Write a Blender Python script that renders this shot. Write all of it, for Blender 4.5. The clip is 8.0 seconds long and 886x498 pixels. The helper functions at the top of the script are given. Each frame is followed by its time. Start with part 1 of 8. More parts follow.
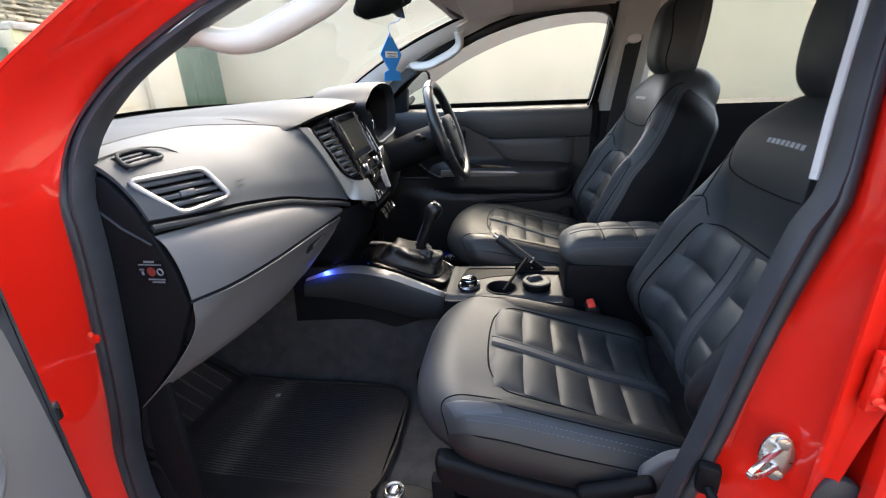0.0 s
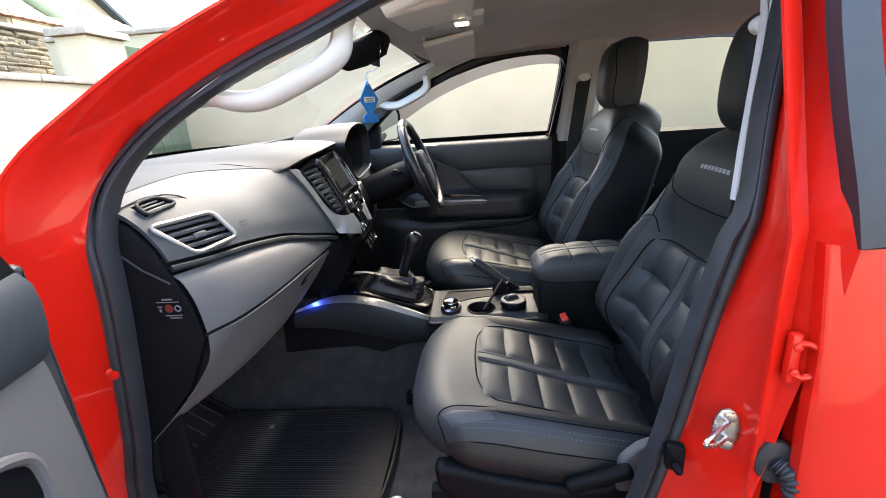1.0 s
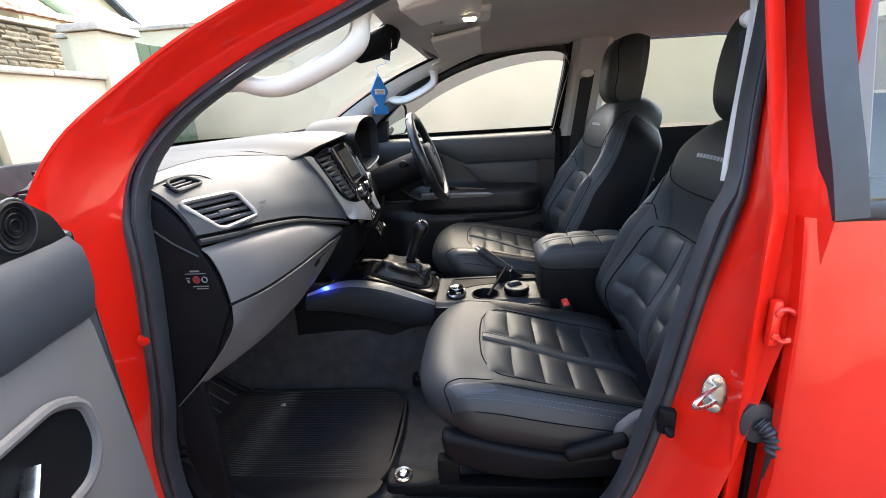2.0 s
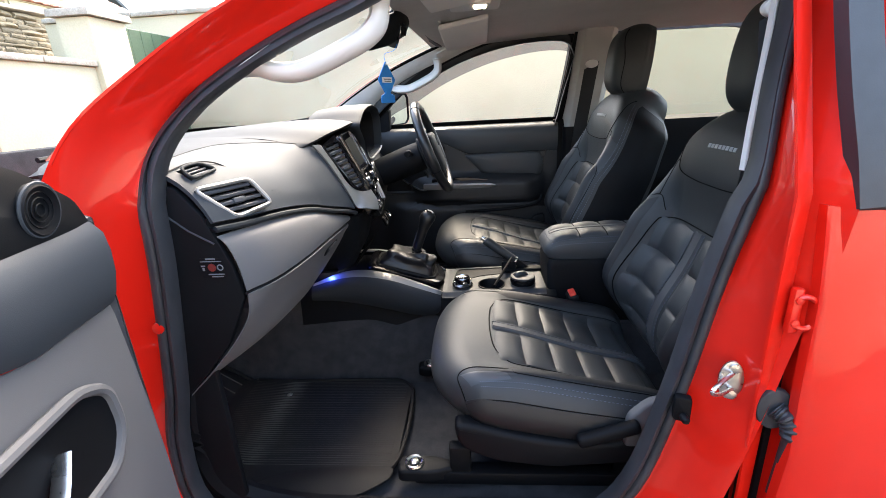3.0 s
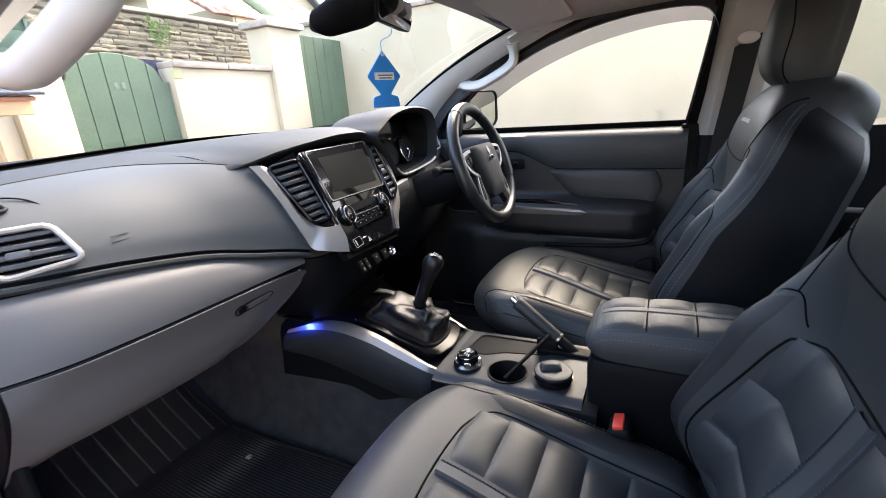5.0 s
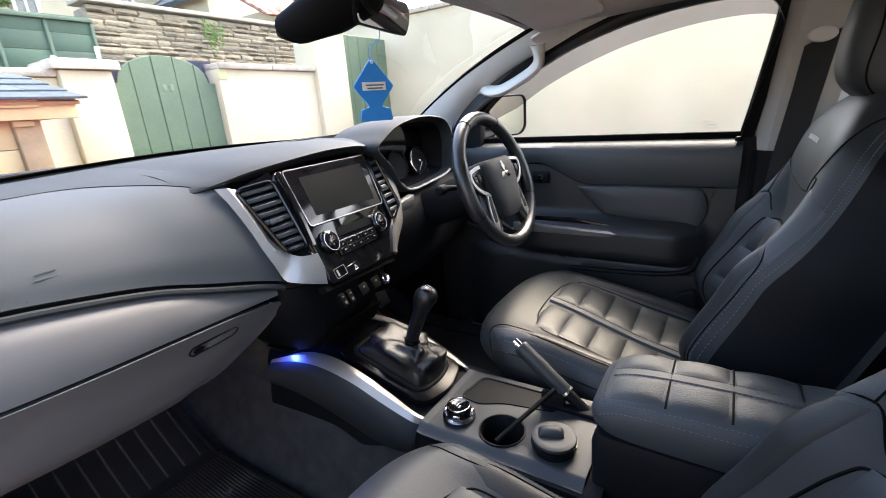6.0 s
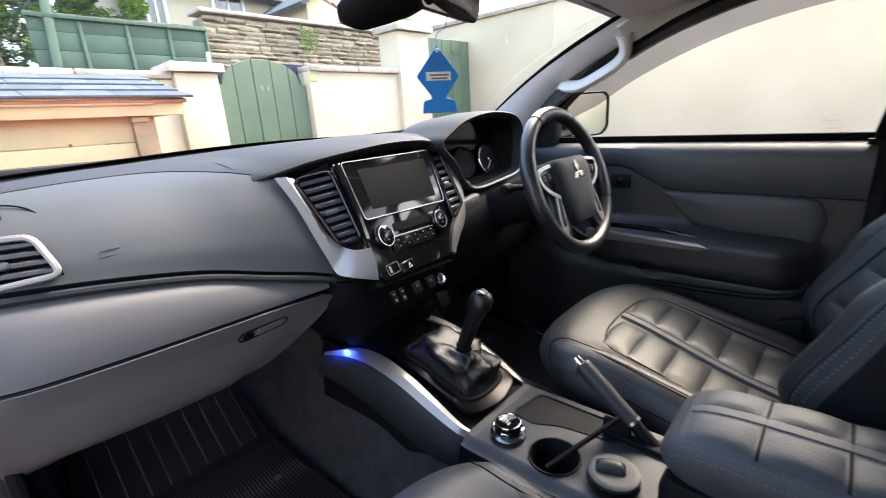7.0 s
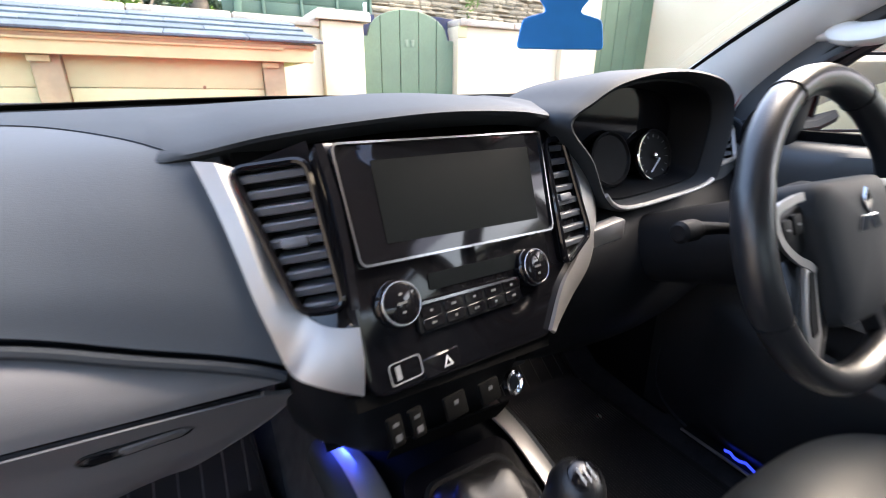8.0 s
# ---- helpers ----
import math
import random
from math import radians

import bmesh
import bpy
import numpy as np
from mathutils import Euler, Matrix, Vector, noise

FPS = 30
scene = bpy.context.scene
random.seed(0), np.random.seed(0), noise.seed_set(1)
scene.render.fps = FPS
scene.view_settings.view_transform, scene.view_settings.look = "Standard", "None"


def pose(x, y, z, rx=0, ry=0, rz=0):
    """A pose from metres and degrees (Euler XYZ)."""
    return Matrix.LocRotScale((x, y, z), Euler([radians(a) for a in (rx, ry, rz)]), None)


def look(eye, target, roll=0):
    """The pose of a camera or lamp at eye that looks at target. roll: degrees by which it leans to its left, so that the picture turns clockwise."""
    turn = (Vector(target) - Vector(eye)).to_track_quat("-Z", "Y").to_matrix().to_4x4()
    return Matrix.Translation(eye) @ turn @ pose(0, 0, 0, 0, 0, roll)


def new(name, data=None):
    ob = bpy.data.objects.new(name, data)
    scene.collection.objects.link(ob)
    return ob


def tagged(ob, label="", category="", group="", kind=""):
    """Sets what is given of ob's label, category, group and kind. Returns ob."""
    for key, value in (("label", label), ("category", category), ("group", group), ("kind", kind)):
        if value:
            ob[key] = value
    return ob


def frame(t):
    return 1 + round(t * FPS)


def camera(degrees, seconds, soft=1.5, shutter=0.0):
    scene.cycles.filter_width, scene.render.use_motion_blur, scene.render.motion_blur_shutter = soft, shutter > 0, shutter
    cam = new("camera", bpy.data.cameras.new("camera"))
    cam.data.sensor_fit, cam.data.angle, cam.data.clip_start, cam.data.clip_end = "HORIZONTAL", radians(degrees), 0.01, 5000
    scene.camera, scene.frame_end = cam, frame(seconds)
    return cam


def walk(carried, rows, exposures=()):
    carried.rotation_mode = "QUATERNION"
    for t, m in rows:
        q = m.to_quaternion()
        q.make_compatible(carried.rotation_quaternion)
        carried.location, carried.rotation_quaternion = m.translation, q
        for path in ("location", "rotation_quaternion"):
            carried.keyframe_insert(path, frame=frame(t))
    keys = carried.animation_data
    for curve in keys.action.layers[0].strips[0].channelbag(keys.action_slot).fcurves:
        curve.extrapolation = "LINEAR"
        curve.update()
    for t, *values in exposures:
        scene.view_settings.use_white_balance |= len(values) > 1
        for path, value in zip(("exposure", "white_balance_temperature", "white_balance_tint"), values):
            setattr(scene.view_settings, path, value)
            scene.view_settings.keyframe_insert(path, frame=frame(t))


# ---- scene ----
cam = camera(90.2, 8.0, 0.9, 0.3)
PATH = [
    (0, (0.234, -1.281, 1.438), (-0.086, 0.562, 0.731), -2.5),
    (0.5, (0.212, -1.33, 1.475), (0.044, 0.566, 0.861), -3.1),
    (1, (0.209, -1.377, 1.468), (0.031, 0.523, 0.871), -4.1),
    (1.5, (0.217, -1.43, 1.454), (0.018, 0.47, 0.863), -3.9),
    (3, (0.156, -1.444, 1.442), (-0.003, 0.446, 0.809), -3.2),
    (3.5, (0.207, -1.392, 1.439), (0.065, 0.494, 0.788), -3.8),
    (4, (0.356, -1.245, 1.442), (0.035, 0.62, 0.794), -6.6),
    (4.5, (0.475, -1.037, 1.439), (-0.201, 0.737, 0.811), -5.0),
    (4.7, (0.479, -0.985, 1.437), (-0.307, 0.747, 0.819), -4.6),
    (5.8, (0.484, -0.736, 1.458), (-0.478, 0.907, 0.847), -3.5),
    (6, (0.513, -0.721, 1.464), (-0.533, 0.871, 0.855), -4.1),
    (6.5, (0.537, -0.697, 1.448), (-0.65, 0.801, 0.858), -4.5),
    (7, (0.507, -0.658, 1.439), (-0.806, 0.738, 0.866), -3.6),
    (7.5, (0.374, -0.483, 1.422), (-1.169, 0.646, 0.837), -2.3),
    (8, (0.196, -0.259, 1.415), (-1.455, 0.641, 0.733), 0.6),
]
walk(cam, [(t, look(eye, target, roll)) for t, eye, target, roll in PATH], [(0, 3.62, 7400, 8), (4.0, 3.65, 7400, 10), (5.0, 3.72, 7350, 11), (6.2, 3.7, 7250, 10), (6.8, 3.64, 7250, 11), (7.5, 3.58, 7250, 12), (8, 3.86, 7200, 12)])

# ---- sky and sun ----
world = bpy.data.worlds.new("sky")
scene.world = world
world.use_nodes = True
wn = world.node_tree.nodes
sky = wn.new("ShaderNodeTexSky")
sky.sky_type = "NISHITA"
sky.sun_disc = False
sky.sun_elevation = radians(50.0)
sky.sun_rotation = radians(2.9)
sky.air_density, sky.dust_density, sky.ozone_density = 1.0, 2.5, 1.0
wn["Background"].inputs["Strength"].default_value = 0.15
world.node_tree.links.new(sky.outputs["Color"], wn["Background"].inputs["Color"])
sun = new("sun", bpy.data.lights.new("sun", "SUN"))
sun.data.energy, sun.data.angle, sun.data.color = 0.8, radians(45), (1.0, 0.95, 0.88)
sun.matrix_basis = look((0.15, 2.99, 3.57), (0, 0, 0.0))


# ---- materials ----
def mat(name, color, rough=0.5, metal=0.0, var=0.12, scale=8.0, grain=0.0, grain_scale=400.0, bump=0.0, bump_scale=60.0, coat=0.0, coat_rough=0.04, spec=0.5, cells=False, tint=None, island=0.0):
    """A surface: a base colour with mottling at one scale and grain at another, gloss and fine relief."""
    m = bpy.data.materials.new(name)
    m.use_nodes = True
    nt = m.node_tree
    b = nt.nodes["Principled BSDF"]
    b.inputs["Roughness"].default_value, b.inputs["Metallic"].default_value = rough, metal
    b.inputs["Coat Weight"].default_value, b.inputs["Coat Roughness"].default_value = coat, coat_rough
    b.inputs["Specular IOR Level"].default_value = spec
    co = nt.nodes.new("ShaderNodeTexCoord")
    n1 = nt.nodes.new("ShaderNodeTexNoise")
    n1.inputs["Scale"].default_value, n1.inputs["Detail"].default_value = scale, 5.0
    nt.links.new(co.outputs["Object"], n1.inputs["Vector"])
    ramp = nt.nodes.new("ShaderNodeValToRGB")
    ramp.color_ramp.elements[0].position, ramp.color_ramp.elements[1].position = 0.3, 0.7
    c = Vector(color)
    low, high = c * (1 - var), c * (1 + var)
    if tint:
        low = c * (1 - var) * 0.5 + Vector(tint) * 0.5
    ramp.color_ramp.elements[0].color = (*low, 1)
    ramp.color_ramp.elements[1].color = (*high, 1)
    nt.links.new(n1.outputs["Fac"], ramp.inputs["Fac"])
    out = ramp.outputs["Color"]
    if grain:
        n2 = nt.nodes.new("ShaderNodeTexNoise")
        n2.inputs["Scale"].default_value, n2.inputs["Detail"].default_value = grain_scale, 3.0
        nt.links.new(co.outputs["Object"], n2.inputs["Vector"])
        mp = nt.nodes.new("ShaderNodeMapRange")
        mp.inputs["From Min"].default_value, mp.inputs["From Max"].default_value = 0.3, 0.7
        mp.inputs["To Min"].default_value, mp.inputs["To Max"].default_value = 1 - grain, 1 + grain
        nt.links.new(n2.outputs["Fac"], mp.inputs["Value"])
        mx = nt.nodes.new("ShaderNodeVectorMath")
        mx.operation = "SCALE"
        nt.links.new(out, mx.inputs[0])
        nt.links.new(mp.outputs["Result"], mx.inputs["Scale"])
        out = mx.outputs["Vector"]
    if island:
        oi = nt.nodes.new("ShaderNodeObjectInfo")
        mp = nt.nodes.new("ShaderNodeMapRange")
        mp.inputs["To Min"].default_value, mp.inputs["To Max"].default_value = 1 - island, 1 + island
        nt.links.new(oi.outputs["Random"], mp.inputs["Value"])
        mx = nt.nodes.new("ShaderNodeVectorMath")
        mx.operation = "SCALE"
        nt.links.new(out, mx.inputs[0])
        nt.links.new(mp.outputs["Result"], mx.inputs["Scale"])
        out = mx.outputs["Vector"]
    nt.links.new(out, b.inputs["Base Color"])
    rr = nt.nodes.new("ShaderNodeMapRange")
    rr.inputs["To Min"].default_value, rr.inputs["To Max"].default_value = max(rough - 0.06, 0.0), min(rough + 0.06, 1.0)
    nt.links.new(n1.outputs["Fac"], rr.inputs["Value"])
    nt.links.new(rr.outputs["Result"], b.inputs["Roughness"])
    if bump:
        if cells:
            t = nt.nodes.new("ShaderNodeTexVoronoi")
            t.inputs["Scale"].default_value = bump_scale
            src = t.outputs["Distance"]
        else:
            t = nt.nodes.new("ShaderNodeTexNoise")
            t.inputs["Scale"].default_value, t.inputs["Detail"].default_value = bump_scale, 4.0
            src = t.outputs["Fac"]
        nt.links.new(co.outputs["Object"], t.inputs["Vector"])
        bp = nt.nodes.new("ShaderNodeBump")
        bp.inputs["Strength"].default_value, bp.inputs["Distance"].default_value = bump, 0.3 / bump_scale
        nt.links.new(src, bp.inputs["Height"])
        nt.links.new(bp.outputs["Normal"], b.inputs["Normal"])
    return m


def glass_mat(name, tint=(1, 1, 1), ior=1.45):
    """A clear pane: see-through, with mirror gloss by Fresnel."""
    m = bpy.data.materials.new(name)
    m.use_nodes = True
    nt = m.node_tree
    nt.nodes.remove(nt.nodes["Principled BSDF"])
    tr, gl = nt.nodes.new("ShaderNodeBsdfTransparent"), nt.nodes.new("ShaderNodeBsdfGlossy")
    tr.inputs["Color"].default_value = (*tint, 1)
    gl.inputs["Roughness"].default_value = 0.01
    lw, mx = nt.nodes.new("ShaderNodeLayerWeight"), nt.nodes.new("ShaderNodeMixShader")
    pw, ma = nt.nodes.new("ShaderNodeMath"), nt.nodes.new("ShaderNodeMath")
    lw.inputs["Blend"].default_value = 0.5
    pw.operation, ma.operation = "POWER", "MULTIPLY_ADD"
    pw.inputs[1].default_value = 4.0
    f0 = ((ior - 1) / (ior + 1)) ** 2
    ma.inputs[1].default_value, ma.inputs[2].default_value = 0.9, f0 * 1.8
    nt.links.new(lw.outputs["Facing"], pw.inputs[0])
    nt.links.new(pw.outputs["Value"], ma.inputs[0])
    nt.links.new(ma.outputs["Value"], mx.inputs["Fac"])
    nt.links.new(tr.outputs["BSDF"], mx.inputs[1])
    nt.links.new(gl.outputs["BSDF"], mx.inputs[2])
    nt.links.new(mx.outputs["Shader"], nt.nodes["Material Output"].inputs["Surface"])
    return m


def glow_mat(name, color, strength):
    m = bpy.data.materials.new(name)
    m.use_nodes = True
    b = m.node_tree.nodes["Principled BSDF"]
    b.inputs["Base Color"].default_value = (*color, 1)
    b.inputs["Emission Color"].default_value = (*color, 1)
    b.inputs["Emission Strength"].default_value = strength
    return m


RED = mat("red_paint", (0.66, 0.0145, 0.0075), 0.35, var=0.04, scale=3, spec=0.2, coat=0.9, bump=0.02, bump_scale=900)
RUBBER = mat("black_rubber", (0.025, 0.028, 0.0335), 0.52, spec=0.5, var=0.25, scale=20, bump=0.15, bump_scale=500)
DASH = mat("dark_soft_plastic", (0.038, 0.0445, 0.052), 0.6, spec=0.17, var=0.06, scale=6, bump=0.25, bump_scale=900, cells=True)
DASHTOP = mat("dark_top_plastic", (0.018, 0.0212, 0.0248), 0.66, spec=0.15, var=0.06, scale=6, bump=0.25, bump_scale=900, cells=True)
GREY = mat("grey_hard_plastic", (0.102, 0.101, 0.104), 0.58, spec=0.25, var=0.05, scale=5, bump=0.2, bump_scale=900, cells=True)
# GREY again for the driver's door, darkened: shade put into the colour
DOORSHADE = mat("shaded_grey_hard_plastic", (0.0085, 0.0098, 0.0118), 0.5, var=0.05, scale=5, bump=0.2, bump_scale=900, cells=True)
DOORPAD = mat("door_pad_vinyl", (0.044, 0.0475, 0.05), 0.5, var=0.06, scale=5, bump=0.22, bump_scale=800, cells=True, spec=0.4)
RIMLEATHER = mat("worn_rim_leather", (0.0085, 0.0095, 0.0115), 0.34, var=0.15, scale=14, bump=0.2, bump_scale=700, cells=True, spec=0.55)
CONSOLEGREY = mat("slate_console_plastic", (0.017, 0.0215, 0.0265), 0.5, var=0.06, scale=8, bump=0.2, bump_scale=900, cells=True, spec=0.4)
BLACK = mat("black_plastic", (0.0036, 0.0043, 0.0056), 0.58, spec=0.14, var=0.12, scale=10, bump=0.2, bump_scale=800, cells=True)
PIANO = mat("gloss_black", (0.004, 0.004, 0.005), 0.08, var=0.1, spec=0.3)
SILVER = mat("satin_silver", (0.275, 0.268, 0.262), 0.44, 0.7, var=0.04, scale=30)
VENT = mat("vent_slat_plastic", (0.052, 0.056, 0.066), 0.4, var=0.05, scale=20, bump=0.1, bump_scale=900)
CHROME = mat("chrome", (0.8, 0.8, 0.81), 0.08, 1.0, var=0.03)
LEATHER = mat("black_leather", (0.0205, 0.0243, 0.0272), 0.5, var=0.14, scale=9, bump=0.25, bump_scale=600, cells=True, spec=0.46)
ARMLEATHER = mat("armrest_leather", (0.036, 0.0405, 0.044), 0.56, var=0.14, scale=9, bump=0.5, bump_scale=420, cells=True, spec=0.5)
LEATHER2 = mat("grey_leather", (0.036, 0.041, 0.047), 0.48, var=0.1, scale=9, bump=0.22, bump_scale=600, cells=True, spec=0.55)
PERF = mat("perforated_leather", (0.0085, 0.0098, 0.0115), 0.5, var=0.12, scale=9, bump=0.25, bump_scale=650, cells=True, spec=0.45)
SEAM = mat("leather_seam", (0.002, 0.002, 0.0023), 0.8, spec=0.1, var=0.1)
THREAD = mat("pale_embroidery", (0.36, 0.37, 0.38), 0.7, var=0.15, scale=300)
# black of the glass edge print; also stands for shade in stack recesses
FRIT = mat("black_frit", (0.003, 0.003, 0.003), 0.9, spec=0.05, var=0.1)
STITCH = mat("grey_thread", (0.085, 0.10, 0.135), 0.7, var=0.2, scale=300)
CARPET = mat("charcoal_carpet", (0.031, 0.032, 0.035), 0.95, var=0.25, scale=25, grain=0.5, grain_scale=900, bump=0.9, bump_scale=700, spec=0.15)
RIBRUB = mat("dusty_rib_rubber", (0.035, 0.033, 0.03), 0.6, var=0.35, scale=30, bump=0.2, bump_scale=300)
MATRUB = mat("rubber_mat", (0.0065, 0.0065, 0.0075), 0.6, spec=0.16, var=0.35, scale=14, tint=(0.02, 0.018, 0.016), bump=0.2, bump_scale=300)
LINING = mat("pale_headlining", (0.55, 0.53, 0.505), 0.9, var=0.05, scale=8, grain=0.1, bump=0.3, bump_scale=900, spec=0.2)
TRIMGREY = mat("pale_grey_trim", (0.65, 0.635, 0.61), 0.5, var=0.04, scale=8, bump=0.15, bump_scale=900)
SCREEN = mat("dark_screen", (0.0035, 0.0045, 0.005), 0.4, var=0.1, spec=0.03)
BLUE = mat("blue_card", (0.004, 0.22, 0.66), 0.6, var=0.06, scale=40, bump=0.05)
DIM = mat("dim_print", (0.045, 0.047, 0.05), 0.6, var=0.1, scale=200)
WHITE = mat("white_print", (0.75, 0.76, 0.78), 0.6, var=0.1, scale=200)
PRINT = mat("grey_print", (0.13, 0.135, 0.145), 0.6, var=0.1, scale=200)
REDPL = mat("red_button", (0.75, 0.06, 0.04), 0.4, var=0.08)
STEEL = mat("zinc_steel", (0.62, 0.62, 0.6), 0.28, 1.0, var=0.15, scale=60)
GLASS = glass_mat("clear_glass", ior=1.3)
TINT = glass_mat("tinted_glass", (0.62, 0.585, 0.52), 1.5)
SMOKE = glass_mat("smoked_plastic", (0.42, 0.4, 0.44), 1.3)
SIDEGLASS = glass_mat("side_glass", (1.0, 0.99, 0.935), 1.3)
REARGLASS = glass_mat("rear_side_glass", (0.68, 0.68, 0.61))
# TRIMGREY made darker: the centre pillars' shade is in this colour
PILLARSHADE = mat("shaded_grey_trim", (0.42, 0.41, 0.39), 0.6, var=0.05, scale=8, bump=0.15, bump_scale=900)
DARKCHROME = mat("dark_chrome", (0.24, 0.24, 0.25), 0.25, 1.0, var=0.05)
SATINBLACK = mat("satin_black", (0.003, 0.003, 0.004), 0.22, var=0.1, spec=0.14)
MIRROR = mat("mirror", (0.86, 0.87, 0.87), 0.02, 1.0, var=0.01)
BLUEGLOW = glow_mat("blue_led", (0.02, 0.05, 1.0), 0.16)
LAMPGLOW = glow_mat("warm_lamp", (1.0, 0.86, 0.68), 1.2)

RENDER = mat("cream_render", (0.485, 0.415, 0.29), 0.85, var=0.06, scale=1.6, grain=0.06, grain_scale=60, bump=0.25, bump_scale=45, tint=(0.44, 0.38, 0.25))
GREEN = mat("green_paint", (0.074, 0.118, 0.066), 0.6, var=0.14, scale=3, grain=0.1, grain_scale=50, bump=0.2, bump_scale=60)
GREEN2 = mat("fence_green", (0.034, 0.072, 0.042), 0.6, var=0.14, scale=3, grain=0.1, grain_scale=50, bump=0.2, bump_scale=60, island=0.12)
FADED = mat("faded_paint", (0.12, 0.16, 0.105), 0.7, var=0.2, scale=30)
CAPSTONE = mat("weathered_coping", (0.36, 0.31, 0.25), 0.9, var=0.25, scale=6, grain=0.2, grain_scale=80, bump=0.5, bump_scale=60)
STONE = mat("rubble_stone", (0.275, 0.22, 0.145), 0.9, var=0.3, scale=5, grain=0.25, grain_scale=60, bump=0.8, bump_scale=40, island=0.3, tint=(0.185, 0.155, 0.115))
MORTAR = mat("mortar", (0.22, 0.175, 0.125), 0.95, var=0.2, scale=9, grain=0.3, grain_scale=90, bump=0.6, bump_scale=60)
# for the unseen passenger-side wall; tone set by the light it bounces
BUFF = mat("dull_buff_render", (0.285, 0.255, 0.215), 0.95, var=0.2, scale=2, grain=0.2, grain_scale=90, bump=0.6, bump_scale=60)
SLATE = mat("grey_slate", (0.062, 0.08, 0.094), 0.75, spec=0.12, var=0.2, scale=7, grain=0.15, grain_scale=60, bump=0.35, bump_scale=50, island=0.16)
TIMBER = mat("new_timber", (0.40, 0.385, 0.20), 0.75, var=0.12, scale=2.5, grain=0.03, grain_scale=30, bump=0.08, bump_scale=40, island=0.1)
TIMBER2 = mat("aged_timber", (0.235, 0.185, 0.10), 0.75, var=0.25, scale=5, grain=0.06, grain_scale=70, bump=0.2, bump_scale=60)
KNOT = mat("timber_knot", (0.16, 0.08, 0.035), 0.7, var=0.2, scale=60)
CLAY = mat("clay_tile", (0.26, 0.12, 0.085), 0.85, var=0.25, scale=6, grain=0.2, grain_scale=60, bump=0.4, bump_scale=60, island=0.3)
TARMAC = mat("tarmac", (0.05, 0.05, 0.052), 0.9, var=0.25, scale=2, grain=0.4, grain_scale=150, bump=0.7, bump_scale=150)
LEAF = mat("dark_needles", (0.035, 0.06, 0.03), 0.6, var=0.4, scale=3)
LEAF2 = mat("bright_leaves", (0.11, 0.2, 0.03), 0.55, var=0.4, scale=5)
BARK = mat("bark", (0.09, 0.07, 0.05), 0.9, var=0.3, scale=12, bump=0.8, bump_scale=30)
NAVY = mat("navy_cloth", (0.02, 0.025, 0.06), 0.9, var=0.3, scale=20, bump=0.3, bump_scale=80)


# ---- mesh helpers ----
def thing(name, label, category, at=(0, 0, 0), group="", kind=""):
    ob = new(name)
    ob.location = at
    ob.empty_display_size = 0.1
    return tagged(ob, label, category, group, kind)


def mesh_of(name, bm, material, smooth=True, angle=38):
    me = bpy.data.meshes.new(name)
    bmesh.ops.recalc_face_normals(bm, faces=bm.faces[:])
    bm.to_mesh(me)
    bm.free()
    for m in material if isinstance(material, (list, tuple)) else (material,):
        me.materials.append(m)
    if smooth:
        me.shade_smooth()
        me.set_sharp_from_angle(angle=radians(angle))
    return me


def part(name, bm, material, parent=None, label="", smooth=True, angle=38):
    """One mesh object under a thing or under a part."""
    me = bm if isinstance(bm, bpy.types.Mesh) else mesh_of(name, bm, material, smooth, angle)
    ob = new(name, me)
    if parent is not None:
        ob.parent = parent
        if parent.type == "EMPTY":
            ob.matrix_parent_inverse = Matrix.Translation(-parent.location)
    return tagged(ob, label)


def solid(name, bm, material, label, category="", kind="", group=""):
    """A top-level thing that is one mesh."""
    return tagged(part(name, bm, material), label, category, group, kind)


def merge(a, b):
    me = bpy.data.meshes.new("tmp")
    b.to_mesh(me)
    b.free()
    a.from_mesh(me)
    bpy.data.meshes.remove(me)
    return a


def B():
    return bmesh.new()


def xf(bm, m):
    bmesh.ops.transform(bm, matrix=m, verts=bm.verts[:])
    return bm


def box(c, s, bev=0.0, seg=2, m=None):
    bm = B()
    bmesh.ops.create_cube(bm, size=1)
    xf(bm, Matrix.Diagonal((*s, 1)))
    if bev:
        bmesh.ops.bevel(bm, geom=bm.edges[:], offset=min(bev, min(s) * 0.45), segments=seg, affect="EDGES", profile=0.5)
    if m is not None:
        xf(bm, m)
    return xf(bm, Matrix.Translation(c))


def spline(pts, n, closed=False):
    """n points along a smooth curve through pts."""
    p = [Vector(q) for q in pts]
    k = len(p)
    segs = k if closed else k - 1
    out = []
    for i in range(n):
        u = i * segs / n if closed else i * segs / (n - 1)
        j = min(int(u), segs - 1)
        f = u - j
        if closed:
            a, b, c, d = p[(j - 1) % k], p[j % k], p[(j + 1) % k], p[(j + 2) % k]
        else:
            b, c = p[j], p[j + 1]
            a = p[j - 1] if j else b * 2 - c
            d = p[j + 2] if j + 2 < k else c * 2 - b
        out.append(0.5 * (2 * b + (c - a) * f + (2 * a - 5 * b + 4 * c - d) * f * f + (3 * b - a - 3 * c + d) * f ** 3))
    return out


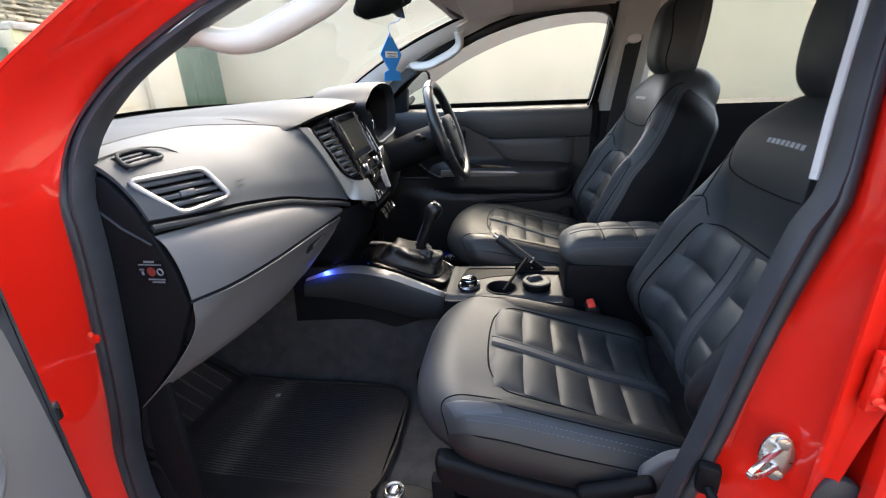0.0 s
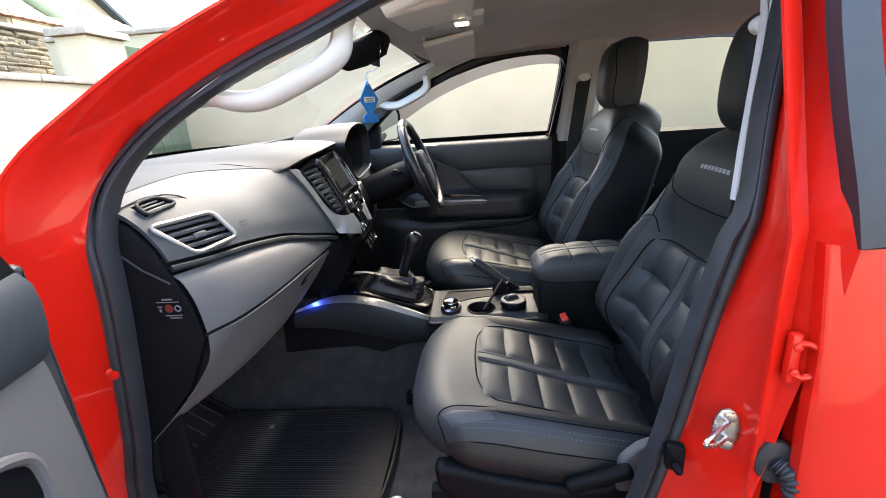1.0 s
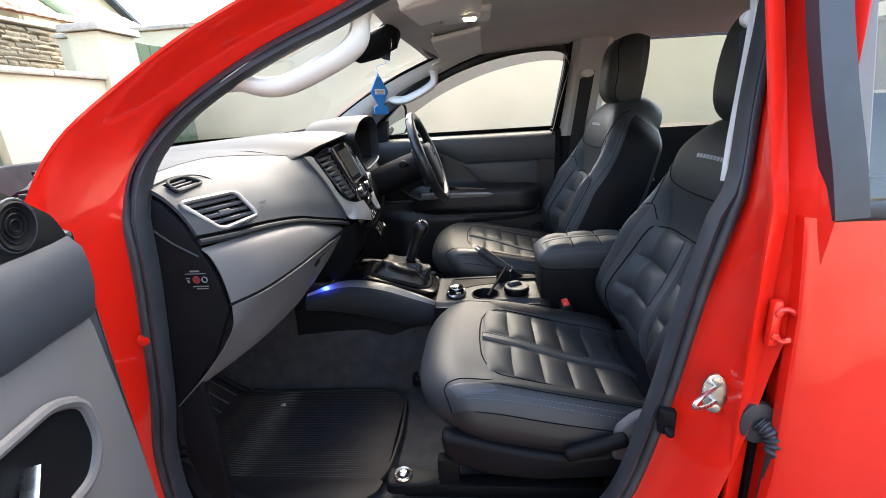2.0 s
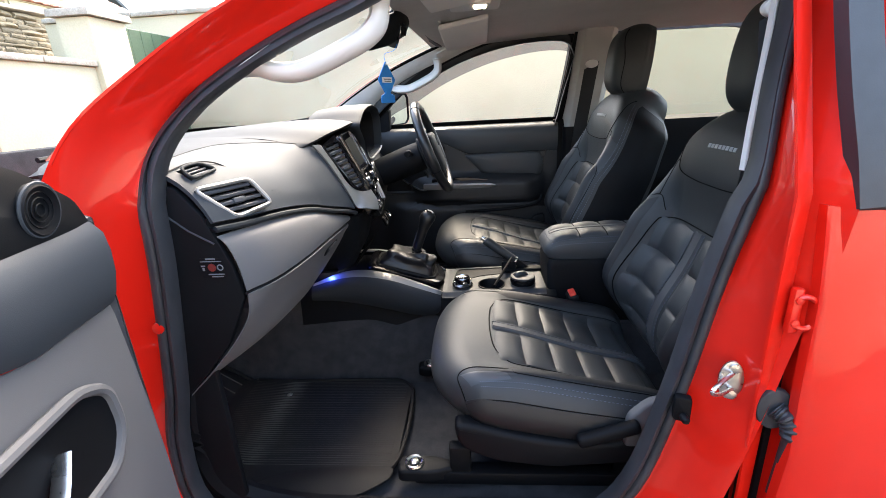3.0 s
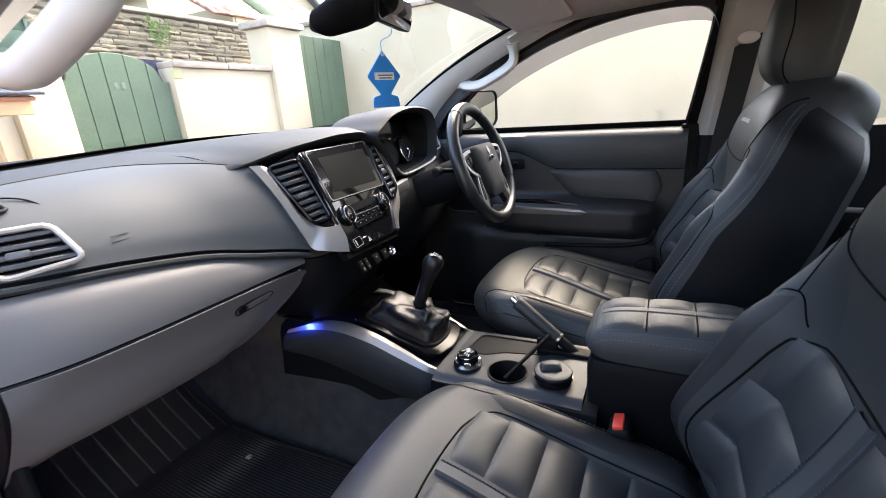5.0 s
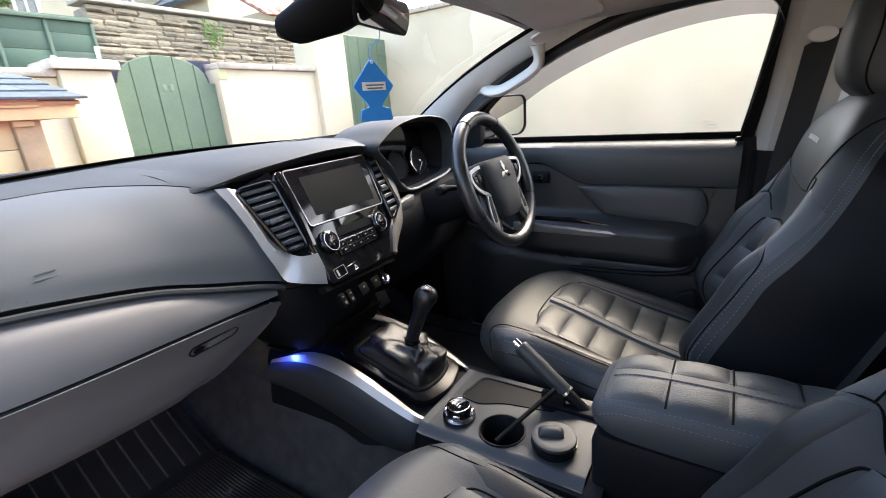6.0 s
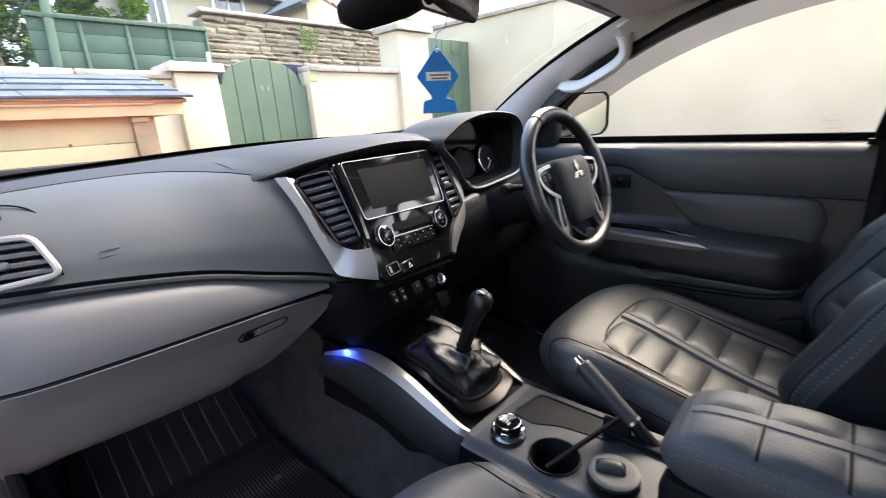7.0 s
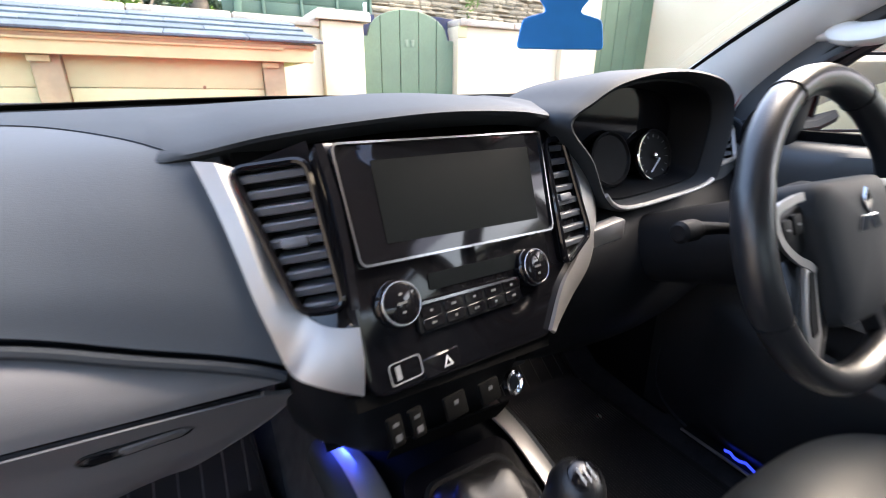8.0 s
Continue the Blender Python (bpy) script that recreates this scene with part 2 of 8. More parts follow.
def grid(rows, thick=0.0, wrap=False, caps=False, wrap_rows=False):
    """A sheet, or a skin with closed rings, through rows of points; thick gives it depth."""
    bm = B()
    v = [[bm.verts.new(q) for q in r] for r in rows]
    nr, nc = len(v), len(v[0])
    for i in range(nr if wrap_rows else nr - 1):
        for j in range(nc if wrap else nc - 1):
            a, b, c, d = v[i][j], v[i][(j + 1) % nc], v[(i + 1) % nr][(j + 1) % nc], v[(i + 1) % nr][j]
            try:
                bm.faces.new((a, b, c, d))
            except ValueError:
                pass
    if caps:
        bm.faces.new(v[0])
        bm.faces.new(v[-1][::-1])
    bmesh.ops.recalc_face_normals(bm, faces=bm.faces[:])
    if thick:
        bmesh.ops.solidify(bm, geom=bm.faces[:], thickness=thick)
    return bm


def ring_frame(pts, i, closed):
    n = len(pts)
    a = pts[(i - 1) % n] if closed or i else pts[0]
    b = pts[(i + 1) % n] if closed or i < n - 1 else pts[-1]
    return (b - a).normalized()


def sweep(pts, shape, closed=False, up=(0, 0, 1), scale=None):
    """Sweeps a closed 2D shape (side, up) along pts."""
    pts = [Vector(p) for p in pts]
    rows = []
    up = Vector(up)
    for i, p in enumerate(pts):
        t = ring_frame(pts, i, closed)
        s = t.cross(up)
        if s.length < 1e-4:
            s = t.cross(Vector((1, 0, 0)))
        s.normalize()
        u = s.cross(t).normalized()
        k = scale[i] if scale else 1.0
        rows.append([p + s * (a * k) + u * (b * k) for a, b in shape])
    return grid(rows, wrap=True, caps=not closed, wrap_rows=closed)


def circle(r, n=8, ry=None):
    return [(r * math.cos(2 * math.pi * i / n), (ry or r) * math.sin(2 * math.pi * i / n)) for i in range(n)]


def tube(pts, r, n=8, closed=False, up=(0, 0, 1), scale=None):
    return sweep(pts, circle(r, n), closed, up, scale)


def turned(profile, n=32, m=None):
    """A turned piece round z: profile of (radius, height), bottom to top."""
    rows = [[Vector((max(r, 1e-4) * math.cos(2 * math.pi * i / n), max(r, 1e-4) * math.sin(2 * math.pi * i / n), z)) for i in range(n)] for r, z in profile]
    bm = grid(rows, wrap=True, caps=True)
    return xf(bm, m) if m is not None else bm


def prism(pts, h, m=None, bev=0.0, seg=2):
    """A flat outline in x, y raised by h, its upper rim rounded."""
    bm = B()
    f = bm.faces.new([bm.verts.new((x, y, 0)) for x, y in pts])
    r = bmesh.ops.extrude_face_region(bm, geom=[f])
    top = [e for e in r["geom"] if isinstance(e, bmesh.types.BMVert)]
    bmesh.ops.translate(bm, verts=top, vec=(0, 0, h))
    bmesh.ops.recalc_face_normals(bm, faces=bm.faces[:])
    if bev:
        es = [e for e in bm.edges if all(abs(v.co.z - h) < 1e-6 for v in e.verts)]
        bmesh.ops.bevel(bm, geom=es, offset=bev, segments=seg, affect="EDGES", profile=0.5)
    return xf(bm, m) if m is not None else bm


def rounded(pts, r, n=4):
    """A polygon with its corners rounded by r."""
    p = [Vector(q) for q in pts]
    out = []
    for i, b in enumerate(p):
        a, c = p[i - 1], p[(i + 1) % len(p)]
        da, dc = (a - b), (c - b)
        k = min(r, da.length * 0.45, dc.length * 0.45)
        s, e = b + da.normalized() * k, b + dc.normalized() * k
        for j in range(n + 1):
            f = j / n
            q = s * (1 - f) ** 2 + b * 2 * f * (1 - f) + e * f * f
            out.append((q.x, q.y))
    return out


def frame_ring(outer, inner, h, m=None):
    """A flat frame between two outlines of equal count, h deep."""
    rows = []
    for pts, z in ((inner, 0), (inner, h), (outer, h), (outer, 0)):
        rows.append([Vector((x, y, z)) for x, y in pts])
    bm = grid(rows, wrap=True, wrap_rows=True)
    return xf(bm, m) if m is not None else bm


def basis(o, ux, uy):
    """The pose whose x and y lie along ux and uy, at o."""
    ux = Vector(ux).normalized()
    uy = Vector(uy)
    uz = ux.cross(uy).normalized()
    uy = uz.cross(ux)
    m = Matrix((ux, uy, uz)).transposed().to_4x4()
    m.translation = o
    return m


# ---- the yard: ground, walls, gates ----
WX = -3.75          # face of the garden wall ahead of the bonnet
SY = 4.75           # face of the wall beside the driver's door


def ground_sheet():
    rows = []
    xs = [-300, -60, -20, -8, -5, -3, -1, 1, 3, 5, 8, 20, 60, 300]
    for x in xs:
        rows.append([Vector((x, y, 0.012 * math.sin(x * 1.3 + y * 0.7) if abs(x) < 9 and abs(y) < 9 else 0)) for y in xs])
    return grid(rows)


solid("ground", ground_sheet(), TARMAC, "worn grey tarmac yard under the pickup", "ground", "structure")


def wall_run(name, x0, y0, x1, y1, z1, t=0.22, label="cream rendered garden wall", coping=True, over=0.04, body=None):
    w = thing(name, label, "wall", ((x0 + x1) / 2, (y0 + y1) / 2, 0), kind="structure")
    L = math.hypot(x1 - x0, y1 - y0)
    a = math.atan2(y1 - y0, x1 - x0)
    m = Matrix.Translation(((x0 + x1) / 2, (y0 + y1) / 2, 0)) @ Matrix.Rotation(a, 4, "Z")
    part("wall_body", xf(box((0, 0, (z1 - 0.06) / 2 - 0.03), (L, t, z1 - 0.06 + 0.06), 0.012), m), body or RENDER, w)
    if coping:
        n = max(1, round(L / 0.62))
        for i in range(n):
            u = -L / 2 + (i + 0.5) * L / n
            part("coping_stone", xf(box((u, random.uniform(-0.006, 0.006), z1 - 0.03 + random.uniform(-0.003, 0.003)), (L / n - 0.008, t + 2 * over, 0.058), 0.012), m), CAPSTONE, w)
    return w


wall_run("wall_front_left", WX - 0.11, -7.0, WX - 0.11, 0.74, 1.93)
wall_run("wall_front_middle", WX - 0.11, 2.03, WX - 0.11, 3.26, 2.03)
wall_run("wall_side", WX - 1.8, SY + 0.12, 9.0, SY + 0.12, 2.76, 0.24, "tall cream rendered wall beside the pickup")
# unseen wall, added to cut low light from the passenger side
wall_run("wall_light_block", 6.0, -3.4, WX, -3.4, 2.1, 0.3, "unseen plain buff wall added to hold back light on the passenger side", body=BUFF)
wall_run("wall_back", 9.0, 4.8, 9.0, -9.0, 2.0, 0.24, "cream rendered wall behind the pickup", coping=False)


def pier(name, y0, y1, z1, t=0.36):
    p = thing(name, "cream rendered gate pier with a stone cap", "gate pier", (WX - 0.12, (y0 + y1) / 2, 0))
    part("shaft", box((WX - 0.12, (y0 + y1) / 2, z1 / 2 - 0.06), (t, y1 - y0, z1 - 0.04), 0.015), RENDER, p)
    cap = prism(rounded([(-t / 2 - 0.05, (y0 - y1) / 2 - 0.05), (t / 2 + 0.05, (y0 - y1) / 2 - 0.05), (t / 2 + 0.05, (y1 - y0) / 2 + 0.05), (-t / 2 - 0.05, (y1 - y0) / 2 + 0.05)], 0.015, 2), 0.075, Matrix.Translation((WX - 0.12, (y0 + y1) / 2, z1 - 0.075)), 0.028, 2)
    part("cap", cap, CAPSTONE, p, "weathered stone cap")
    return p


pier("gate_pier", 0.74, 1.09, 2.0)
pier("gate_pier", 3.26, 3.77, 2.53)


def gate(y0, y1, zs, zm, n, label, arch=True):
    g = thing("garden_gate", label, "gate", (WX - 0.1, (y0 + y1) / 2, 0))
    w = (y1 - y0) / n
    for i in range(n):
        def top(y):
            f = (y - y0) / (y1 - y0)
            if not arch:
                return zm
            if f < 0.1 or f > 0.9:
                return zs
            return zs + 0.02 + (zm - zs) * math.sqrt(max(0.0, 1 - ((f - 0.5) / 0.42) ** 2)) if abs(f - 0.5) < 0.42 else zs
        k = 6
        a, b = y0 + i * w + 0.003, y0 + (i + 1) * w - 0.003
        pts = [(a, 0.05), (b, 0.05)] + [(b + (a - b) * j / k, top(b + (a - b) * j / k)) for j in range(k + 1)]
        m = basis((WX - 0.09 + random.uniform(-0.002, 0.002), 0, 0), (0, 1, 0), (0, 0, 1))
        part("plank", prism(pts, 0.022, m, 0.004, 1), GREEN, g)
    for z in (0.4, 1.15, 1.6):
        part("rail", box((WX - 0.115, (y0 + y1) / 2, z), (0.04, y1 - y0 - 0.06, 0.1), 0.005), GREEN, g)
    return g


g1 = gate(1.10, 2.02, 1.84, 2.05, 5, "arched dark green boarded garden gate between rendered walls")
part("latch", box((WX - 0.06, 1.86, 1.2), (0.02, 0.14, 0.02), 0.004), BLACK, g1)
for dy in (-0.03, 0.03):
    part("gate_bar", box((WX - 0.066, 1.56 + dy, 1.80), (0.004, 0.035, 0.06), 0.001), FADED, g1, "small pale plain bar on the gate")
gate(3.78, SY - 0.01, 2.44, 2.44, 5, "tall flat-topped dark green boarded gate", False)

# letter plate beside the arched gate, cloths on a line behind it
plate = thing("meter_label", "small buff card fixed beside the green gate", "sign", (WX + 0.02, 2.06, 1.9))
part("card", box((WX + 0.004, 2.075, 1.93), (0.008, 0.09, 0.12), 0.002), TIMBER, plate)
rd = thing("rotary_clothes_line", "rotary clothes line with navy cloths behind the gate", "clothes line", (WX - 1.2, 1.55, 0))
part("pole", tube([(WX - 1.2, 1.55, 0), (WX - 1.2, 1.55, 2.28)], 0.02), STEEL, rd)
for k in range(4):
    a = k * math.pi / 2 + 0.5
    part("arm", tube([(WX - 1.2, 1.55, 2.0), (WX - 1.2 + 0.55 * math.cos(a), 1.55 + 0.55 * math.sin(a), 2.14)], 0.008, 6), STEEL, rd)
for r in (0.2, 0.36, 0.52):
    part("cord", tube([(WX - 1.2 + r * math.cos(k * math.pi / 2 + 0.5), 1.55 + r * math.sin(k * math.pi / 2 + 0.5), 2.0 + 0.14 * r / 0.55) for k in range(4)], 0.002, 5, True), PRINT, rd)


def cloth(y, z, w, h):
    rows = []
    for i in range(7):
        rows.append([Vector((WX - 0.2 + 0.03 * math.sin(5 * j / 6 + i * 0.6), y + (j / 6 - 0.5) * w, z - h * i / 6 * (1 - 0.25 * abs(j / 6 - 0.5)))) for j in range(7)])
    return grid(rows, 0.004)


for y, z, w, h in ((1.17, 2.03, 0.24, 0.30), (1.93, 2.05, 0.36, 0.22)):
    solid("hanging_cloth", cloth(y, z, w, h), NAVY, "crumpled navy cloth hung behind the green gate", "cloth")

# ---- bin store with a slate roof ----
store = thing("bin_store", "new softwood bin store with a slate roof by the wall", "bin store", (-3.1, -1.4, 0))
part("fascia", box((-2.70, -1.45, 1.605), (0.03, 3.75, 0.105), 0.004), TIMBER, store)
part("batten", box((-2.675, -1.55, 1.635), (0.022, 3.6, 0.04), 0.003), TIMBER, store)
part("side_rail", box((-3.12, 0.40, 1.605), (0.84, 0.03, 0.09), 0.004, m=Matrix.Rotation(radians(0), 4, "Y")), TIMBER, store)
for y in (0.2, -0.85, -1.9, -2.95):
    part("post", box((-2.80, y, 0.78), (0.1, 0.12, 1.56), 0.006), TIMBER2, store)
    part("post", box((-3.55, y, 0.86), (0.1, 0.12, 1.72), 0.006), TIMBER2, store)
    part("bracket", box((-2.76, y - 0.02, 1.535), (0.06, 0.09, 0.03), 0.004), TIMBER, store)
for k in range(3):
    y = -0.325 - k * 1.05
    for i in range(8):
        part("board", box((-2.80 + random.uniform(-0.003, 0.003), y, 0.2 + i * 0.185), (0.022, 0.925, 0.182), 0.004), TIMBER, store)
for i in range(8):
    part("board", box((-3.18, 0.2, 0.2 + i * 0.197), (0.64, 0.02, 0.19), 0.004), TIMBER, store)
for y, z in ((-0.18, 1.41), (-1.2, 1.3), (-0.62, 1.02)):
    part("knot", turned([(0.010, 0), (0.009, 0.0025)], 10, basis((-2.788 if y < 0.1 else -2.748, y, z), (0, 1, 0), (0, 0, 1))), KNOT, store)
slates = [mesh_of("slate", box((0, 0, 0), (0.3, 0.397, 0.014), 0.002, 1), SLATE)]
part("roof_deck", xf(box((0, 0, 0), (0.98, 3.78, 0.02), 0.003), Matrix.Translation((-3.14, -1.45, 1.74)) @ Matrix.Rotation(radians(12.5), 4, "Y")), TIMBER2, store)
for r in range(4):
    for c in range(10):
        y = 0.27 - c * 0.4 - (0.2 if r % 2 else 0)
        if y < -3.2:
            continue
        ob = part("slate", slates[0], SLATE, store)
        u = -0.385 + r * 0.25
        if c == 0 and r % 2:
            half = part("slate", box((0, 0, 0), (0.3, 0.197, 0.014), 0.002, 1), SLATE, store)
            half.matrix_basis = Matrix.Translation((-3.14, 0.37, 1.762)) @ Matrix.Rotation(radians(12.5), 4, "Y") @ Matrix.Translation((-u, 0, 0.006)) @ Matrix.Rotation(radians(-2.5), 4, "Y")
        ob.matrix_basis = Matrix.Translation((-3.14, y, 1.762)) @ Matrix.Rotation(radians(12.5), 4, "Y") @ Matrix.Translation((-u, random.uniform(-0.003, 0.003), 0.006 + random.uniform(0, 0.002))) @ Matrix.Rotation(radians(-2.5), 4, "Y")

# ---- behind the walls ----
sw = thing("wall_rubble", "old brown rubble stone wall with a flat coping", "wall", (-6.15, 3.7, 0), kind="structure")
part("core", box((-6.2, 3.7, 1.42), (0.3, 3.42, 2.9), 0.01), MORTAR, sw)
part("coping", box((-6.17, 3.7, 2.95), (0.42, 3.5, 0.05), 0.012), CAPSTONE, sw)


def stone_mesh(k):
    r = random.Random(k)
    bm = box((0, 0, 0), (0.09, 1, 1), 0.0)
    bmesh.ops.subdivide_edges(bm, edges=bm.edges[:], cuts=1, use_grid_fill=True)
    for v in bm.verts:
        edge = sum(abs(abs(v.co[i]) - 0.5) < 0.01 for i in (1, 2))
        v.co.x += r.uniform(-0.012, 0.012) - 0.02 * edge
        v.co.y += r.uniform(-0.05, 0.05)
        v.co.z += r.uniform(-0.06, 0.06)
    return mesh_of("stone", bm, STONE, True, 50)


stones = [stone_mesh(k) for k in range(8)]
z = 2.90
rs = random.Random(5)
while z > 1.75:
    h = rs.uniform(0.045, 0.1)
    y = 2.0
    while y < 5.4:
        w = min(rs.uniform(0.12, 0.34), 5.42 - y)
        ob = part("stone", stones[rs.randrange(8)], STONE, sw)
        ob.matrix_basis = Matrix.Translation((-6.05 + rs.uniform(-0.015, 0.015), y + w / 2, z - h / 2)) @ Matrix.Diagonal((1, w * 0.96, h * 0.93, 1))
        y += w
    z -= h
for y, z in ((3.45, 2.75), (3.62, 2.72), (3.5, 2.62)):
    bm = B()
    for k in range(60):
        a = Vector((rs.uniform(-0.05, 0.08), rs.gauss(0, 0.06), rs.gauss(0, 0.07)))
        d = Vector((rs.uniform(-1, 1), rs.uniform(-1, 1), rs.uniform(-1, 1))).normalized() * 0.025
        e = d.orthogonal().normalized() * 0.012
        bm.faces.new([bm.verts.new(a + q) for q in (-d, e, d, -e)])
    solid("wall_plant", xf(bm, Matrix.Translation((-5.98, y, z))), LEAF2, "small green plant growing from the rubble wall", "plant", group="plants on the rubble wall")

fn = thing("garden_fence", "green painted panel fence with posts", "fence", (-6.0, 1.1, 0))
for i in range(5):
    y = 0.22 + i * 0.445
    tall = 2.92 if i == 0 else 2.73
    part("post", xf(box((0, 0, tall / 2), (0.05 if i == 0 else 0.03, 0.085 if i == 0 else 0.036, tall), 0.006), Matrix.Translation((-6.0 if i == 0 else -6.012, y, 0)) @ Matrix.Rotation(radians(-4 if i == 0 else 0), 4, "X")), GREEN2, fn)
for i in range(4):
    for k in range(14):
        part("board", box((-6.03, 0.22 + 0.2225 + i * 0.445, 0.2 + k * 0.189 + random.uniform(-0.003, 0.003)), (0.02 + random.uniform(0, 0.006), 0.45, 0.186), 0.003), GREEN2, fn)
part("top_rail", box((-6.0, 1.11, 2.71), (0.06, 1.8, 0.04), 0.005), GREEN2, fn)


def sash(w, x, y, z, wy, wz):
    win = part("window", frame_ring([(-wy / 2, -wz / 2), (wy / 2, -wz / 2), (wy / 2, wz / 2), (-wy / 2, wz / 2)], [(-wy / 2 + 0.07, -wz / 2 + 0.07), (wy / 2 - 0.07, -wz / 2 + 0.07), (wy / 2 - 0.07, wz / 2 - 0.07), (-wy / 2 + 0.07, wz / 2 - 0.07)], 0.06, basis((x, y, z), (0, 1, 0), (0, 0, 1))), WHITE, w, "white window frame")
    part("pane", box((x + 0.02, y, z), (0.01, wy - 0.12, wz - 0.12)), TINT, win)
    part("mullion", box((x + 0.03, y, z), (0.04, 0.05, wz - 0.12), 0.005), WHITE, win)


def gable_house(name, x, y0, y1, eave, ridge, depth, label, roof=SLATE, axis="Y"):
    h = thing(name, label, "house", (x, (y0 + y1) / 2, 0))
    ym = (y0 + y1) / 2
    if axis == "X":
        pts = [(y0, 0), (y1, 0), (y1, eave), (ym, ridge), (y0, eave)]
        part("wall", prism(pts, depth, basis((x - depth, 0, 0), (0, 1, 0), (0, 0, 1))), RENDER, h)
        for s in (-1, 1):
            ye = y0 if s < 0 else y1
            a = Vector((0, ye + s * 0.3, eave - 0.3 * (ridge - eave) / abs(ym - y0)))
            b = Vector((0, ym, ridge + 0.02))
            rows = [[Vector((xx, q.y, q.z)) for q in (a, b)] for xx in (x + 0.25, x - depth - 0.2)]
            part("roof", grid(rows, 0.1), roof, h)
    else:
        part("wall", box((x - depth / 2, ym, eave / 2), (depth, y1 - y0, eave)), RENDER, h)
        rows = [[Vector((x + 0.35, y, eave - 0.1)), Vector((x - depth / 2, y, ridge)), Vector((x - depth - 0.35, y, eave - 0.1))] for y in (y0 - 0.3, y1 + 0.3)]
        part("roof", grid(rows, 0.1), roof, h)
        part("gutter", tube([(x + 0.4, y0 - 0.3, eave - 0.08), (x + 0.4, y1 + 0.3, eave - 0.08)], 0.06), WHITE, h)
    return h


h1 = gable_house("house", -13.0, 3.2, 12.0, 5.1, 7.6, 7.0, "pale rendered house with a slate roof beyond the walls")
sash(h1, -13.0, 3.75, 4.5, 0.5, 0.95)
sash(h1, -13.0, 5.6, 4.55, 0.9, 0.95)
sash(h1, -13.0, 8.6, 4.55, 0.9, 0.95)
h2 = gable_house("house", -12.0, -8.0, -1.1, 4.3, 6.6, 6.0, "pale rendered house beyond the garden hedge")
sash(h2, -12.0, -2.4, 3.2, 0.9, 1.0)

# outbuilding with a clay tile roof behind the tall gate
ob2 = thing("outbuilding", "cream boarded outbuilding with a clay tile roof", "outbuilding", (-7.4, 7.0, 0))
part("wall", box((-8.2, 7.6, 1.75), (2.6, 3.9, 3.5), 0.01), RENDER, ob2)
for i in range(10):
    part("board", box((-6.885, 6.45, 2.0 + i * 0.15), (0.03, 1.5, 0.145), 0.004), RENDER, ob2)
part("barge_board", box((-6.9, 6.15, 3.62), (0.05, 1.5, 0.16), 0.01, m=Matrix.Rotation(radians(-24), 4, "X")), GREEN, ob2)
tile = mesh_of("roof_tile", grid([[Vector((0.13 - 0.26 * i, -0.085 + 0.17 * j / 4, 0.014 * math.sin(j / 4 * math.pi) + 0.006 * i)) for j in range(5)] for i in range(2)], 0.012), CLAY)
RM = Matrix.Translation((-7.3, 7.4, 3.55)) @ Matrix.Rotation(radians(28), 4, "Y")
part("roof_deck", xf(box((-0.6, 0, -0.02), (2.2, 4.4, 0.03)), RM), CLAY, ob2)
for r in range(9):
    for c in range(25):
        ob = part("roof_tile", tile, CLAY, ob2)
        ob.matrix_basis = RM @ Matrix.Translation((0.42 - r * 0.23, -2.1 + c * 0.172, 0.012 + random.uniform(-0.004, 0.008))) @ Matrix.Rotation(radians(3), 4, "Y")

gable_house("house", -10.5, 6.5, 13.0, 4.6, 6.6, 5.0, "cream rendered house gable behind the outbuilding", SLATE, "X")


# ---- trees and hedge ----
def leaf_cloud(spots, n, size, seed, rnd=0.35):
    r = random.Random(seed)
    vs, fs = [], []
    for c, rad in spots:
        for k in range(n):
            d = Vector((r.gauss(0, 1), r.gauss(0, 1), r.gauss(0, 1))).normalized() * rad * r.random() ** rnd
            p = Vector(c) + d
            a = Vector((r.uniform(-1, 1), r.uniform(-1, 1), r.uniform(-0.6, 0.6))).normalized() * size * r.uniform(0.6, 1.3)
            b = a.orthogonal().normalized() * size * 0.4
            i = len(vs)
            vs += [p - a, p + b, p + a, p - b]
            fs.append((i, i + 1, i + 2, i + 3))
    return vs, fs


def raw_mesh(name, vs, fs, m):
    me = bpy.data.meshes.new(name)
    me.from_pydata([tuple(v) for v in vs], [], fs)
    me.materials.append(m)
    return me


tr = thing("monkey_puzzle_tree", "dark spiky monkey puzzle tree beyond the fence", "tree", (-9.5, 0.1, 0))
part("trunk", tube([(-9.5, 0.1, 0), (-9.45, 0.12, 2), (-9.5, 0.1, 4.5), (-9.5, 0.05, 7)], 0.18, 10, scale=[1.1, 1, 0.7, 0.15]), BARK, tr)
rt = random.Random(3)
tips = []
for k in range(46):
    z0 = 1.9 + k * 0.1
    a = k * 2.4
    L = rt.uniform(0.9, 1.6) * (1 - (z0 - 1.9) / 7)
    p = [Vector((-9.5, 0.1, z0))]
    for s in range(1, 7):
        f = s / 6
        p.append(Vector((-9.5 + L * f * math.cos(a + 0.3 * f), 0.1 + L * f * math.sin(a + 0.3 * f), z0 - 0.35 * math.sin(f * 2.6) + 0.45 * f * f)))
    tips += p
    part("branch", tube(p, 0.03, 6, scale=[1.4, 1.3, 1.2, 1.1, 1, 0.9, 0.5]), LEAF, tr)
vs, fs = leaf_cloud([(p, 0.1) for p in tips], 46, 0.05, 4, 0.6)
part("crown", raw_mesh("crown", vs, fs, LEAF), LEAF, tr, "spiky dark green foliage")


